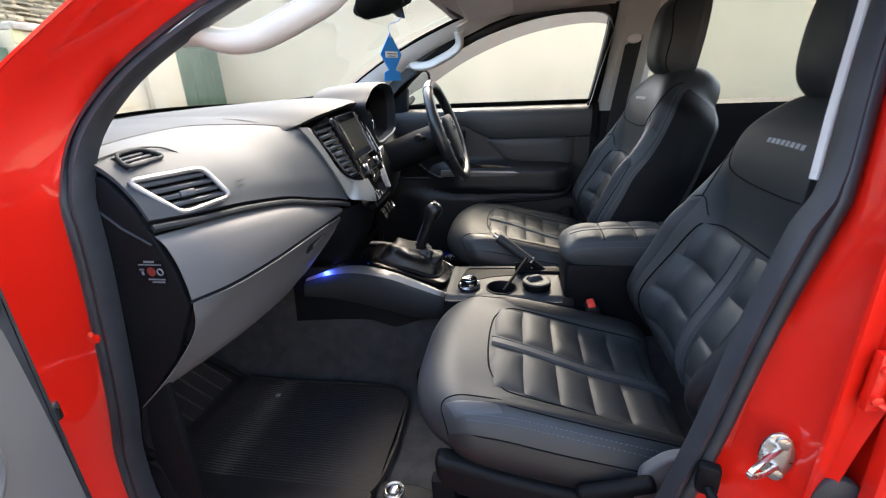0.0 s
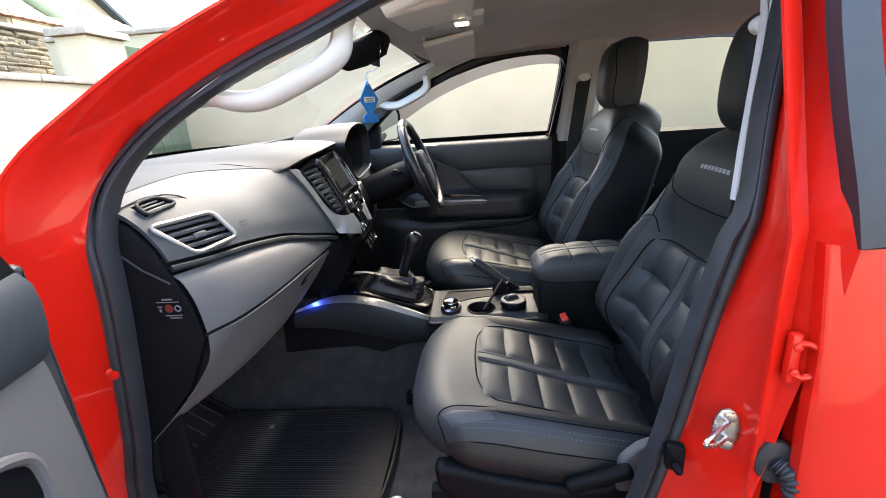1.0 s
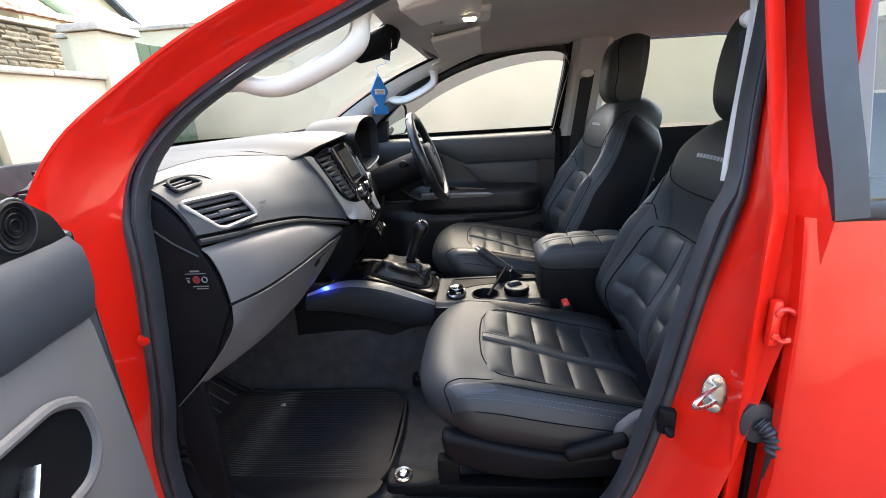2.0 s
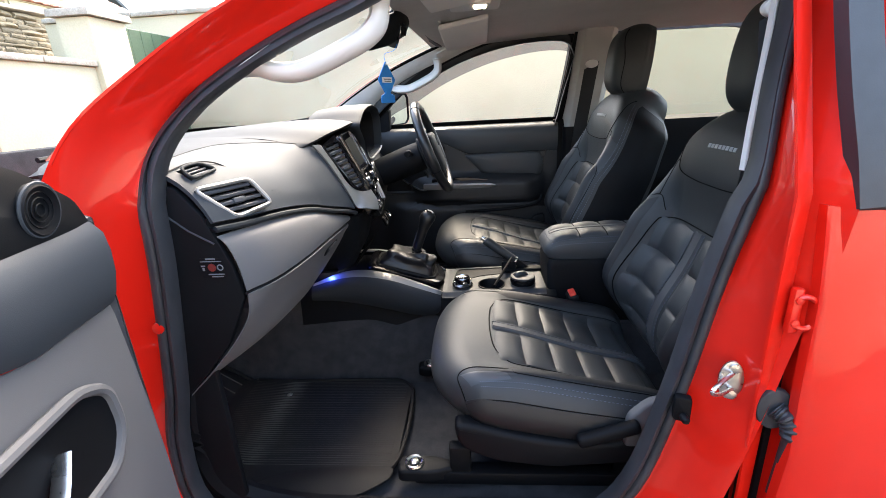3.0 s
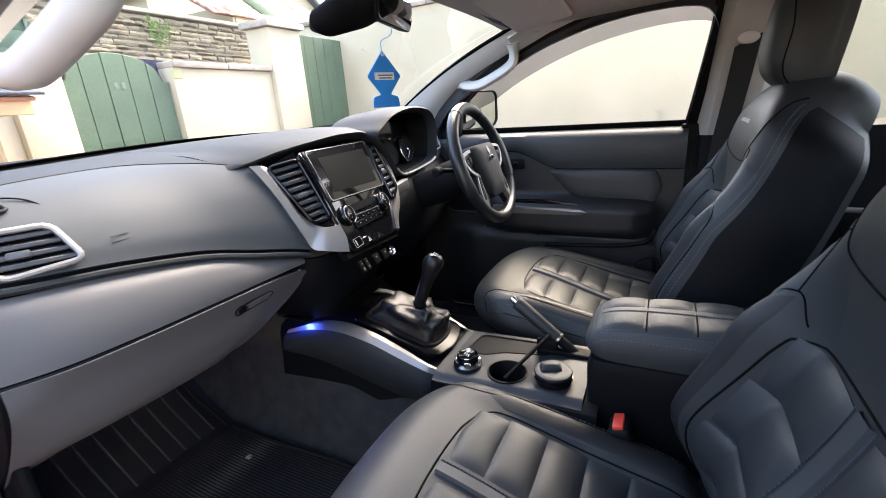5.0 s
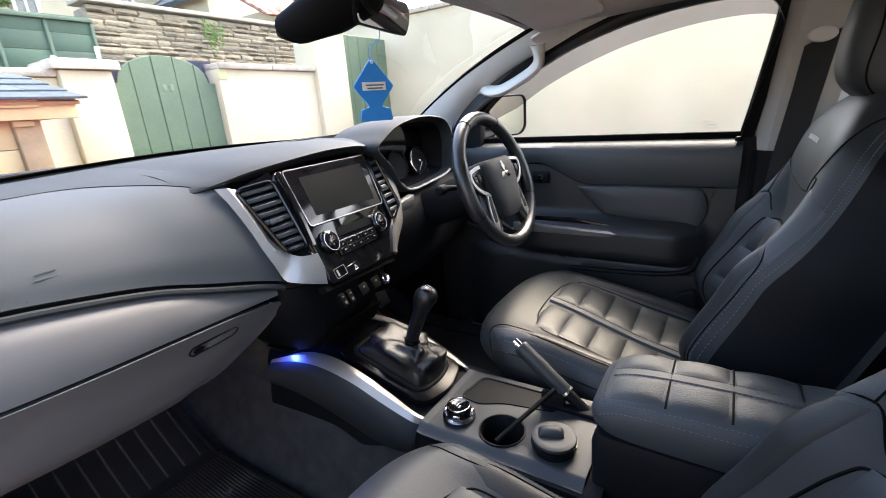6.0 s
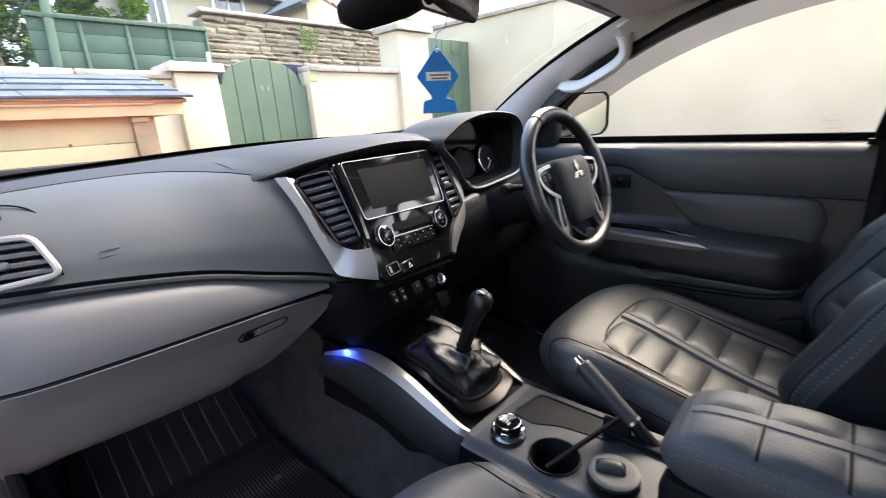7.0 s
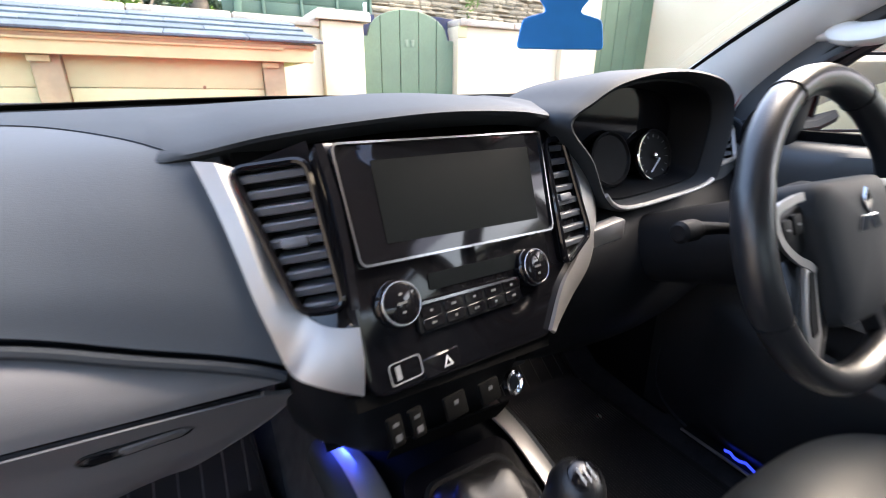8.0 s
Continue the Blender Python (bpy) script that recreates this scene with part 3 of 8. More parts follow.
def bush(name, label, x, y, z, w, h, m, n, seed, size=0.07, trunk=True):
    t = thing(name, label, "tree" if trunk else "hedge", (x, y, 0))
    r = random.Random(seed)
    if trunk:
        part("trunk", tube([(x, y, 0), (x + 0.1, y, z * 0.5), (x, y + 0.1, z)], 0.12, 8, scale=[1.2, 1, 0.5]), BARK, t)
        for k in range(6):
            part("limb", tube([(x + 0.05, y, z * 0.6), (x + r.uniform(-w, w) * 0.6, y + r.uniform(-w, w) * 0.6, z + r.uniform(-h, h) * 0.4)], 0.05, 6, scale=[1, 0.3]), BARK, t)
    spots = [((x + r.uniform(-w, w) * 0.5, y + r.uniform(-w, w), z + r.uniform(-h, h) * 0.7), r.uniform(0.2, 0.45) * h) for k in range(26)]
    vs, fs = leaf_cloud(spots, n, size, seed)
    part("crown", raw_mesh("crown", vs, fs, m), m, t)
    return t


bush("shrub", "bright green shrub above the garden wall", -6.4, -1.0, 2.25, 0.9, 0.45, LEAF2, 220, 11, 0.045, True)
bush("tree", "broad leafy tree beyond the green fence", -13.5, 1.6, 4.4, 1.6, 1.5, LEAF2, 500, 12, 0.07)
bush("tree", "dark leafy tree far beyond the fence", -18, -1.5, 5.0, 2.5, 2.4, LEAF, 420, 13, 0.12)

# ---- the pickup: body shell ----
CY = 0.02           # the cab's centre line
truck = thing("pickup_truck", "bright red double-cab pickup body with its front passenger door open", "pickup truck", (0.4, CY, 0))

# edge of the front passenger door opening, x and z, from the sill up over and back
OPEN = [(-0.30, 0.575), (-0.425, 0.65), (-0.437, 0.80), (-0.408, 0.94), (-0.373, 1.17), (-0.360, 1.30), (-0.342, 1.37), (-0.285, 1.432), (-0.205, 1.484), (-0.11, 1.53), (-0.02, 1.565), (0.10, 1.615), (0.26, 1.662), (0.42, 1.685), (0.56, 1.675), (0.612, 1.61), (0.608, 1.56), (0.581, 1.443), (0.559, 1.325), (0.518, 1.147), (0.479, 0.932), (0.426, 0.735), (0.35, 0.64), (0.22, 0.58), (0.0, 0.565)]
loop = spline([(x, 0, z) for x, z in OPEN], 120, True)
LC = Vector((0.07, 0, 1.1))


def tumble(z):
    """How far the side leans in towards the roof."""
    return 0.0 if z < 1.30 else 0.30 * (z - 1.30)


def side_ring(off, y):
    """The opening's edge grown by off, at the depth y of the passenger side."""
    out = []
    n = len(loop)
    for i, p in enumerate(loop):
        t = (loop[(i + 1) % n] - loop[i - 1]).normalized()
        nrm = Vector((-t.z, 0, t.x))
        if nrm.dot(p - LC) < 0:
            nrm = -nrm
        # narrower along the windscreen pillar, wider at the hinge post
        f_ = min(1.0, max(0.0, (p.z - 1.24) / 0.22))
        up, back = f_ * f_ * (3 - 2 * f_), min(1.0, max(0.0, (p.x - 0.1) / 0.3))
        k = (1.1 - 0.56 * up) * (1 - back) + (0.72 - 0.22 * min(1.0, max(0.0, (p.z - 1.2) / 0.15))) * back if off > 0.032 else 1.0
        if 0 < off <= 0.032:
            k = 1.0
        if off <= 0.008:
            off_in = (0.018 if off > 0 else 0.008) * up * (1 - back)
            if off < 0.005:
                off_in += 0.012 * back * min(1.0, max(0.0, (p.z - 1.27) / 0.05))
        else:
            off_in = 0.0
        q = p + nrm * (off * k + off_in + 0.02 - 0.012 * back)
        deep = (0.02 if off > 0.032 else 0.0) * back * min(1.0, max(0.0, (p.z - 1.1) / 0.2))
        out.append(Vector((q.x, y + tumble(q.z) - deep, q.z)))
    return out


prof = [(0.004, -0.735), (0.006, -0.752), (0.03, -0.755), (0.05, -0.762), (0.07, -0.776), (0.09, -0.795), (0.108, -0.817), (0.122, -0.836), (0.135, -0.847)]
part("side_frame", grid([side_ring(o, y) for o, y in prof], wrap=True), RED, truck, "glossy red door surround", angle=60)

# rubber seal round the opening, in two lips
part("door_seal", grid([side_ring(o, y) for o, y in ((-0.006, -0.735), (-0.009, -0.758), (-0.004, -0.770), (0.003, -0.768), (0.008, -0.758))], wrap=True), RUBBER, truck, "black rubber door seal", angle=70)
part("seal_lip", grid([side_ring(o, y) for o, y in ((0.006, -0.758), (0.007, -0.767), (0.014, -0.772), (0.023, -0.768), (0.026, -0.755))], wrap=True), RUBBER, truck, "black rubber outer lip", angle=70)

# inner trim round the opening
part("pillar_trim", grid([[Vector((p.x, p.y + d, p.z)) for p in side_ring(o, -0.735) if 0.06 < p.x < 0.55 and p.z > 1.5] for o, d in ((-0.008, 0.0), (-0.016, 0.01), (-0.018, 0.022), (-0.008, 0.036))], 0.004), TRIMGREY, truck, "pale grey pillar trim")

# A pillar outer skin, from the surround's edge to the windscreen
WSB = [(-0.60, -0.70, 1.372), (-0.74, -0.5, 1.376), (-0.83, -0.2, 1.385), (-0.845, 0.02, 1.388), (-0.83, 0.24, 1.385), (-0.74, 0.54, 1.376), (-0.60, 0.74, 1.372)]
WST = [(0.02, -0.565, 1.672), (-0.02, -0.4, 1.692), (-0.045, -0.15, 1.704), (-0.05, 0.02, 1.706), (-0.045, 0.19, 1.704), (-0.02, 0.44, 1.692), (0.02, 0.605, 1.672)]


def mirror_y(pts):
    return [Vector((p[0], 2 * CY - p[1], p[2])) for p in pts]


outer = [p for p in side_ring(0.135, -0.847)]
seg = [p for p in outer if -0.56 < p.x < 0.06 and p.z > 1.37]
seg.sort(key=lambda p: p.x)


def ws_edge(f):
    a, b = Vector(WSB[0]), Vector(WST[0])
    q = a.lerp(b, f)
    q.z += 0.03 * math.sin(f * math.pi)
    return q


rows = [seg, [p + Vector((-0.004, 0.02, 0.004)) for p in seg], [p.lerp(ws_edge(i / (len(seg) - 1)), 0.55) + Vector((-0.004, 0, 0.006)) for i, p in enumerate(seg)], [ws_edge(i / (len(seg) - 1)) + Vector((0, 0.012, 0.006)) for i in range(len(seg))]]
part("pillar_skin", grid(rows, 0.004), RED, truck, "glossy red windscreen pillar", angle=60)


SEALE = spline([(-0.405, -0.728, 1.352), (-0.337, -0.719, 1.425), (-0.233, -0.708, 1.503), (-0.118, -0.688, 1.566), (-0.005, -0.673, 1.611), (0.12, -0.658, 1.655)], 41)


def pillar_pt(f, s, lift=0.0):
    """A point on the inner face of the passenger's windscreen pillar: f along it, s from the glass to the door."""
    a, b = ws_edge(f) + Vector((0.0, 0.012, 0.0)), SEALE[min(40, round(f * 40))]
    return a.lerp(b, s) + Vector((0.35, 0.8, -0.45)).normalized() * (0.022 * max(0.0, math.sin(s * math.pi)) + lift)


def inner_pillar(sign):
    """Pale trim on the inside of a windscreen pillar, with its grab handle."""
    rows = [[pillar_pt(i / 20, s) for i in range(21)] for s in (0.0, 0.15, 0.3, 0.5, 0.7, 0.85, 1.0) + ((1.15, 1.3) if sign > 0 else ())]
    foot = [(-0.222, -0.663, 1.520), (-0.190, -0.656, 1.508)] if sign < 0 else [(-0.215, -0.697, 1.522), (-0.196, -0.668, 1.508)]
    h = spline(foot + [(-0.16, -0.65, 1.503), (-0.125, -0.643, 1.508), (-0.06, -0.634, 1.534), (-0.02, -0.627, 1.555), (0.0, -0.622, 1.58), (0.0, -0.61, 1.625)], 44)
    if sign > 0:
        rows, h = [mirror_y(r) for r in rows], mirror_y(h)
    pl = part("pillar_cover", grid(rows, 0.006), TRIMGREY, truck, "pale grey windscreen pillar cover")
    part("grab_handle", sweep(h, circle(0.015, 12, 0.023) if sign < 0 else circle(0.017, 12, 0.025), up=(0.3, sign * -1.0, -0.4), scale=[1.5, 1.3] + [1.12, 1.05] + [1.0] * 36 + [1.05, 1.12] + [1.3, 1.5]), TRIMGREY, pl, "pale grey moulded grab handle")
    for q in (Vector((-0.222, -0.655 if sign < 0 else -0.682, 1.516)), Vector((0.0, -0.608, 1.632))):
        if sign > 0:
            q = mirror_y([q])[0]
        part("mount", box(q, (0.055, 0.03, 0.034), 0.013, 3), TRIMGREY, pl)


inner_pillar(-1)
inner_pillar(1)
part("pillar_frit", tube(mirror_y([ws_edge(i / 20) + Vector((0.004, 0.012, -0.004)) for i in range(21)]), 0.0065, 8), FRIT, truck, "black printed edge of the windscreen")

# windscreen
ra, rb = spline(WSB, 41), spline(WST, 41)
ws = []
for k in range(9):
    f = k / 8
    ws.append([a.lerp(b, f) + Vector((-0.02, 0, 0.03)) * math.sin(f * math.pi) for a, b in zip(ra, rb)])
part("frit_band", grid([[a.lerp(b, f) + Vector((0.006, 0, 0)) for f in (-0.01, 0.015, 0.036)] for a, b in zip(ra, rb)], 0.002), FRIT, truck, "black printed edge of the windscreen")
pane = part("windscreen", grid(ws), GLASS, truck, "clear laminated windscreen")
pane.visible_shadow = False
part("screen_base_seal", tube([p + Vector((0.012, 0, -0.002)) for p in ra], 0.006, 6), RUBBER, truck)
part("screen_header", tube([p + Vector((0.0, 0, 0.0)) for p in rb], 0.016, 6), RUBBER, truck)

# roof and lining


def roof_sheet(z0, drop, inset):
    rows = []
    for i in range(13):
        x = -0.06 + 1.66 * i / 12
        row = []
        for j in range(25):
            v = -1 + 2 * j / 24
            hw = 0.60 - inset + 0.02 * math.sin(i / 12 * math.pi)
            zc = z0 + 0.035 * math.sin(min(1, i / 5) * math.pi / 2)
            row.append(Vector((x + 0.05 * v * v * (1 - i / 12), CY + v * hw, zc - drop * abs(v) ** 3.2)))
        rows.append(row)
    return grid(rows, 0.006)


part("roof", roof_sheet(1.748, 0.06, -0.05), RED, truck, "glossy red roof")
part("headlining", roof_sheet(1.692, 0.035, -0.03), LINING, truck, "pale grey fabric headlining")

# overhead console with lamp, sun visors
oc = thing("overhead_console", "pale grey overhead console with a lit map lamp", "interior lamp", (0.19, CY, 1.70))
part("housing", box((0.165, CY - 0.06, 1.708), (0.15, 0.17, 0.03), 0.012, 3), TRIMGREY, oc)
lm = part("lamp_bezel", box((0.18, CY - 0.085, 1.691), (0.06, 0.075, 0.01), 0.004), TRIMGREY, oc)
part("lens", box((0.18, CY - 0.09, 1.688), (0.035, 0.04, 0.012), 0.003), LAMPGLOW, lm, "lit warm lamp lens")
part("switch", box((0.18, CY - 0.055, 1.688), (0.02, 0.014, 0.012), 0.003), BLACK, lm)
for s in (-1, 1):
    v = thing("sun_visor", "pale grey folded sun visor under the headlining", "sun visor", (0.12, CY + s * 0.33, 1.68))
    part("board", xf(box((0, 0, 0), (0.17, 0.36, 0.018), 0.009, 3), Matrix.Translation((0.13, CY + s * 0.33, 1.672)) @ Matrix.Rotation(radians(-9), 4, "Y") @ Matrix.Rotation(radians(s * -5), 4, "X")), TRIMGREY, v)
    part("hinge_rod", tube([(0.05, CY + s * 0.15, 1.692), (0.05, CY + s * 0.54, 1.68)], 0.005, 8), TRIMGREY, v)

# floor, tunnel, bulkheads
FZ = 0.565
rows = []
for x, up in ((-0.98, 0.42), (-0.86, 0.25), (-0.74, 0.10), (-0.62, 0.015), (-0.45, 0.0), (-0.2, 0.0), (0.1, 0.0), (0.3, 0.015), (0.7, 0.03), (1.6, 0.03)):
    r = []
    for j in range(41):
        y = -0.745 + 1.53 * j / 40
        d = abs(y - CY)
        tun = max(0.0, min(1.0, (0.225 - d) / 0.085))
        tun = 0.25 * tun * tun * (3 - 2 * tun)
        side = 0.03 * max(0.0, min(1.0, (d - 0.68) / 0.06))
        r.append(Vector((x, y, FZ + up + tun * (1 if -0.7 < x < 0.2 else 0.6) + side)))
    rows.append(r)
part("floor_carpet", grid(rows, 0.01), CARPET, truck, "charcoal carpeted cab floor")
part("bulkhead", box((-1.02, CY, 1.06), (0.04, 1.5, 0.64), 0.01), CARPET, truck)
part("kick_panel", xf(box((0, 0, 0), (0.42, 0.02, 0.62), 0.01), Matrix.Translation((-0.58, -0.715, 0.86))), BLACK, truck)
part("kick_panel", xf(box((0, 0, 0), (0.42, 0.02, 0.62), 0.01), Matrix.Translation((-0.58, 0.755, 0.86))), BLACK, truck)
part("sill", box((0.6, -0.785, 0.515), (2.2, 0.11, 0.11), 0.02, 3), RED, truck)
part("sill", box((0.6, 0.825, 0.515), (2.2, 0.11, 0.11), 0.02, 3), RED, truck)
part("scuff_plate", box((0.0, -0.735, 0.572), (0.66, 0.07, 0.012), 0.004), SILVER, truck, "brushed silver sill scuff plate")
part("sill_trim", xf(tube(spline([(-0.43, -0.70, 0.93), (-0.455, -0.705, 0.8), (-0.43, -0.705, 0.66), (-0.3, -0.7, 0.59), (-0.05, -0.7, 0.575), (0.4, -0.7, 0.58)], 40), 0.028, 8), Matrix.Identity(4)), BLACK, truck, "black plastic sill moulding")
part("rear_wall", box((1.66, CY, 1.0), (0.05, 1.45, 0.75), 0.01), CARPET, truck)
rw = part("rear_window", box((1.62, CY, 1.53), (0.006, 1.16, 0.28)), TINT, truck)
rw.visible_shadow = False

# bonnet, scuttle, wings and the rest of the nose
rows = []
for i in range(10):
    f = i / 9
    x = -0.80 - 1.25 * f
    rows.append([Vector((x + 0.18 * (v * v) * (1 - f) + 0.25 * v * v * f, CY + v * (0.80 - 0.06 * f), 1.30 - 0.20 * f ** 1.6 - 0.05 * abs(v) ** 3 + 0.012 * math.cos(v * 9) * (1 - f))) for v in [-1 + 2 * j / 20 for j in range(21)]])
part("bonnet", grid(rows, 0.006), RED, truck, "glossy red bonnet")
part("scuttle", grid([[p + Vector(d) for p in ra] for d in ((0.02, 0, -0.012), (-0.05, 0, -0.02), (-0.11, 0, -0.05))], 0.006), BLACK, truck)
for s in (-1, 1):
    pts = [(-2.05, 0.62), (-2.12, 0.9), (-2.05, 1.08), (-0.62, 1.26), (-0.55, 1.2), (-0.56, 0.56), (-0.85, 0.5), (-0.95, 0.8), (-1.3, 0.98), (-1.65, 0.8), (-1.75, 0.55)]
    part("front_wing", xf(prism(rounded(pts, 0.05), 0.06, None, 0.02), basis((0, CY + s * 0.86 + 0.03, 0), (1, 0, 0), (0, 0, 1))), RED, truck, "glossy red front wing")
    w = part("wheel", turned([(0.0, -0.11), (0.33, -0.11), (0.365, -0.08), (0.37, 0), (0.365, 0.08), (0.33, 0.11), (0, 0.11)], 40, basis((-1.32, CY + s * 0.76, 0.37), (1, 0, 0), (0, 0, 1))), RUBBER, truck)
    part("rim", turned([(0.0, 0), (0.23, 0), (0.235, 0.012), (0, 0.012)], 24, basis((-1.32, CY + s * 0.765 + s * 0.11, 0.37), (1, 0, 0), (0, 0, -s))), SILVER, w)
    w = part("wheel", turned([(0.0, -0.11), (0.33, -0.11), (0.365, -0.08), (0.37, 0), (0.365, 0.08), (0.33, 0.11), (0, 0.11)], 40, basis((1.68, CY + s * 0.76, 0.37), (1, 0, 0), (0, 0, 1))), RUBBER, truck)
    part("rim", turned([(0.0, 0), (0.23, 0), (0.235, 0.012), (0, 0.012)], 24, basis((1.68, CY + s * 0.765 + s * 0.11, 0.37), (1, 0, 0), (0, 0, -s))), SILVER, w)
part("nose", box((-2.1, CY, 0.8), (0.16, 1.6, 0.5), 0.06, 3), RED, truck)
part("bed_floor", box((2.55, CY, 0.72), (1.6, 1.5, 0.04), 0.01), BLACK, truck)
for s in (-1, 1):
    part("bed_side", box((2.55, CY + s * 0.79, 0.95), (1.6, 0.08, 0.7), 0.03, 3), RED, truck)
part("bed_front", box((1.78, CY, 0.95), (0.06, 1.5, 0.7), 0.02), RED, truck)
part("tailgate", box((3.32, CY, 0.97), (0.06, 1.66, 0.66), 0.02), RED, truck)
for y in (0.1, 0.62):
    a = [Vector((-0.93, y + 0.1, 1.32)), Vector((-0.88, y, 1.365)), Vector((-0.87, y - 0.25, 1.37)), Vector((-0.88, y - 0.55, 1.36))]
    part("wiper", tube(spline(a, 14), 0.007, 6), BLACK, truck)

# ---- door hardware on the rear edge of the opening ----
st = part("striker_plate", prism([(0.018 * math.cos(a), 0.035 * math.sin(a)) for a in [i * math.pi / 12 for i in range(24)]], 0.004, basis((0.556, -0.806, 0.992), (0.96, -0.28, 0), (0, 0, 1)), 0.001), STEEL, truck, "zinc door striker plate")
q = Vector((0.556, -0.808, 0.992))
part("striker_loop", tube(spline([q + Vector(v) for v in ((0.004, 0, 0.015), (-0.020, -0.018, 0.014), (-0.040, -0.032, 0.010), (-0.047, -0.036, 0.003), (-0.040, -0.032, -0.004), (-0.020, -0.018, -0.012), (0.004, 0, -0.015))], 24), 0.0034, 10, up=(0.3, 0.2, 0.93)), STEEL, st)
for dz in (0.024, -0.024):
    part("bolt", turned([(0.008, 0), (0.008, 0.004), (0.004, 0.005)], 12, basis(q + Vector((0.001, -0.003, dz)), (0.96, -0.28, 0), (0, 0, 1))), STEEL, st)
ds = part("door_switch", prism(rounded([(-0.014, -0.024), (0.014, -0.024), (0.014, 0.024), (-0.014, 0.024)], 0.008), 0.014, basis((0.503, -0.772, 0.915), (0.96, -0.28, 0), (0.05, 0, 1)), 0.004), BLACK, truck, "black rubber door switch")
part("plunger", turned([(0.007, 0), (0.007, 0.012), (0.004, 0.016)], 12, basis((0.5, -0.788, 0.905), (1, 0, 0), (0, 0, 1))), BLACK, ds)
wb = part("wiring_grommet", prism([(0.026 * math.cos(a), 0.036 * math.sin(a)) for a in [i * math.pi / 12 for i in range(24)]], 0.01, basis((0.605, -0.838, 0.965), (1, -0.1, 0), (0.05, 0, 1)), 0.004), RUBBER, truck, "black rubber wiring grommet")
sp = spline([(0.607, -0.845, 0.965), (0.616, -0.858, 0.957), (0.624, -0.862, 0.935), (0.628, -0.856, 0.88), (0.63, -0.848, 0.80)], 40)
part("gaiter", tube(sp, 0.0125, 10, up=(1, 0, 0.1), scale=[1.25 if i % 4 < 2 and i < 24 else 0.95 for i in range(40)]), RUBBER, wb)
hb = part("door_hinge", box((0.600, -0.846, 1.135), (0.014, 0.014, 0.07), 0.004), RED, truck, "red rear door hinge")
for dz in (0.035, -0.035):
    part("arm", tube(spline([(0.598, -0.850, 1.135 + dz * 0.5), (0.608, -0.856, 1.135 + dz * 0.7), (0.624, -0.858, 1.133 + dz * 0.5)], 8), 0.0042, 8), RED, hb)
for dz in (0.018, -0.018):
    part("bolt", turned([(0.006, 0), (0.006, 0.003), (0.003, 0.004)], 6, basis((0.600, -0.853, 1.135 + dz), (1, 0, 0), (0, 0, 1))), RED, hb)
part("hinge_pillar_bolt", turned([(0.011, 0), (0.011, 0.006), (0.005, 0.009)], 12, basis((-0.425, -0.765, 1.08), (1, 0, 0), (0, 0, 1))), RED, truck)
ch = part("check_strap", box((-0.475, -0.835, 0.985), (0.03, 0.02, 0.035), 0.005), STEEL, truck, "zinc door check strap")
part("strap", box((-0.47, -0.885, 0.972), (0.012, 0.09, 0.022), 0.003), BLACK, ch)
# black filler box, stands in for the dark of the rear door gap
part("inner_panel", box((0.63, -0.79, 0.86), (0.02, 0.05, 0.6), 0.004), BLACK, truck)
bp = part("b_pillar", grid([[Vector((x, y + tumble(z), z)) for x, y in ((0.575, -0.845), (0.60, -0.835), (0.625, -0.80), (0.63, -0.75))] for z in (0.55, 0.8, 1.0, 1.3, 1.45, 1.62)], 0.004), RED, truck, "glossy red centre pillar", angle=50)

# inner B pillars and seat belts
for s in (-1, 1):
    def yy(z):
        return CY + s * (0.735 - tumble(z))
    rows = [[Vector((x + (z - 1.0) * 0.08 + (0.045 if s < 0 else 0.0), yy(z) - s * d, z)) for x, d in ((0.545, -0.01), (0.575, 0.03), (0.63, 0.035), (0.68, 0.03), (0.71, -0.01))] for z in (1.30, 1.4, 1.5, 1.6, 1.70)]
    # same trim as the other pillars, coloured down for its shade
    part("b_pillar_trim", grid(rows, 0.005), PILLARSHADE, truck, "pale centre pillar trim, darkened for its shade")
    rows = [[Vector((x + (0.04 if s < 0 else 0.0), CY + s * (0.735 - d), z)) for x, d in ((0.56, -0.01), (0.58, 0.04), (0.63, 0.05), (0.70, 0.04), (0.73, -0.01))] for z in (0.57, 0.8, 1.0, 1.2, 1.30)]
    part("b_pillar_trim", grid(rows, 0.005), BLACK, truck, "black lower centre pillar trim")
    sb = thing("seat_belt", "black seat belt hanging from the centre pillar", "seat belt", (0.63, CY + s * 0.67, 1.3))
    part("guide", prism([(0.026 * math.cos(a), 0.016 * math.sin(a)) for a in [i * math.pi / 10 for i in range(20)]], 0.014, basis((0.66, yy(1.56) - s * 0.05, 1.56), (1, 0, 0), (0, 0, 1)), 0.004), TRIMGREY, sb)
    rows = [[Vector((x + o, CY + s * (0.735 - k), z + o * 0.5)) for o in (-0.03, 0.03)] for x, z, k in ((0.662, 1.555, 0.12), (0.655, 1.45, 0.085), (0.64, 1.32, 0.065), (0.625, 1.15, 0.06), (0.615, 0.9, 0.06), (0.61, 0.62, 0.06))]
    part("webbing", grid(rows, 0.003), mat("belt_webbing", (0.012, 0.012, 0.013), 0.75, var=0.1, bump=0.4, bump_scale=700), sb)
part("pillar_edge_trim", grid([[Vector((x + a, b + tumble(z), z)) for a, b in ((0.034, -0.70), (0.034, -0.689), (0.052, -0.682), (0.062, -0.69))] for x, z in ((0.556, 1.31), (0.569, 1.38), (0.583, 1.445), (0.597, 1.51), (0.609, 1.57), (0.612, 1.64))], 0.003), TRIMGREY, truck, "pale grey pillar edge trim")

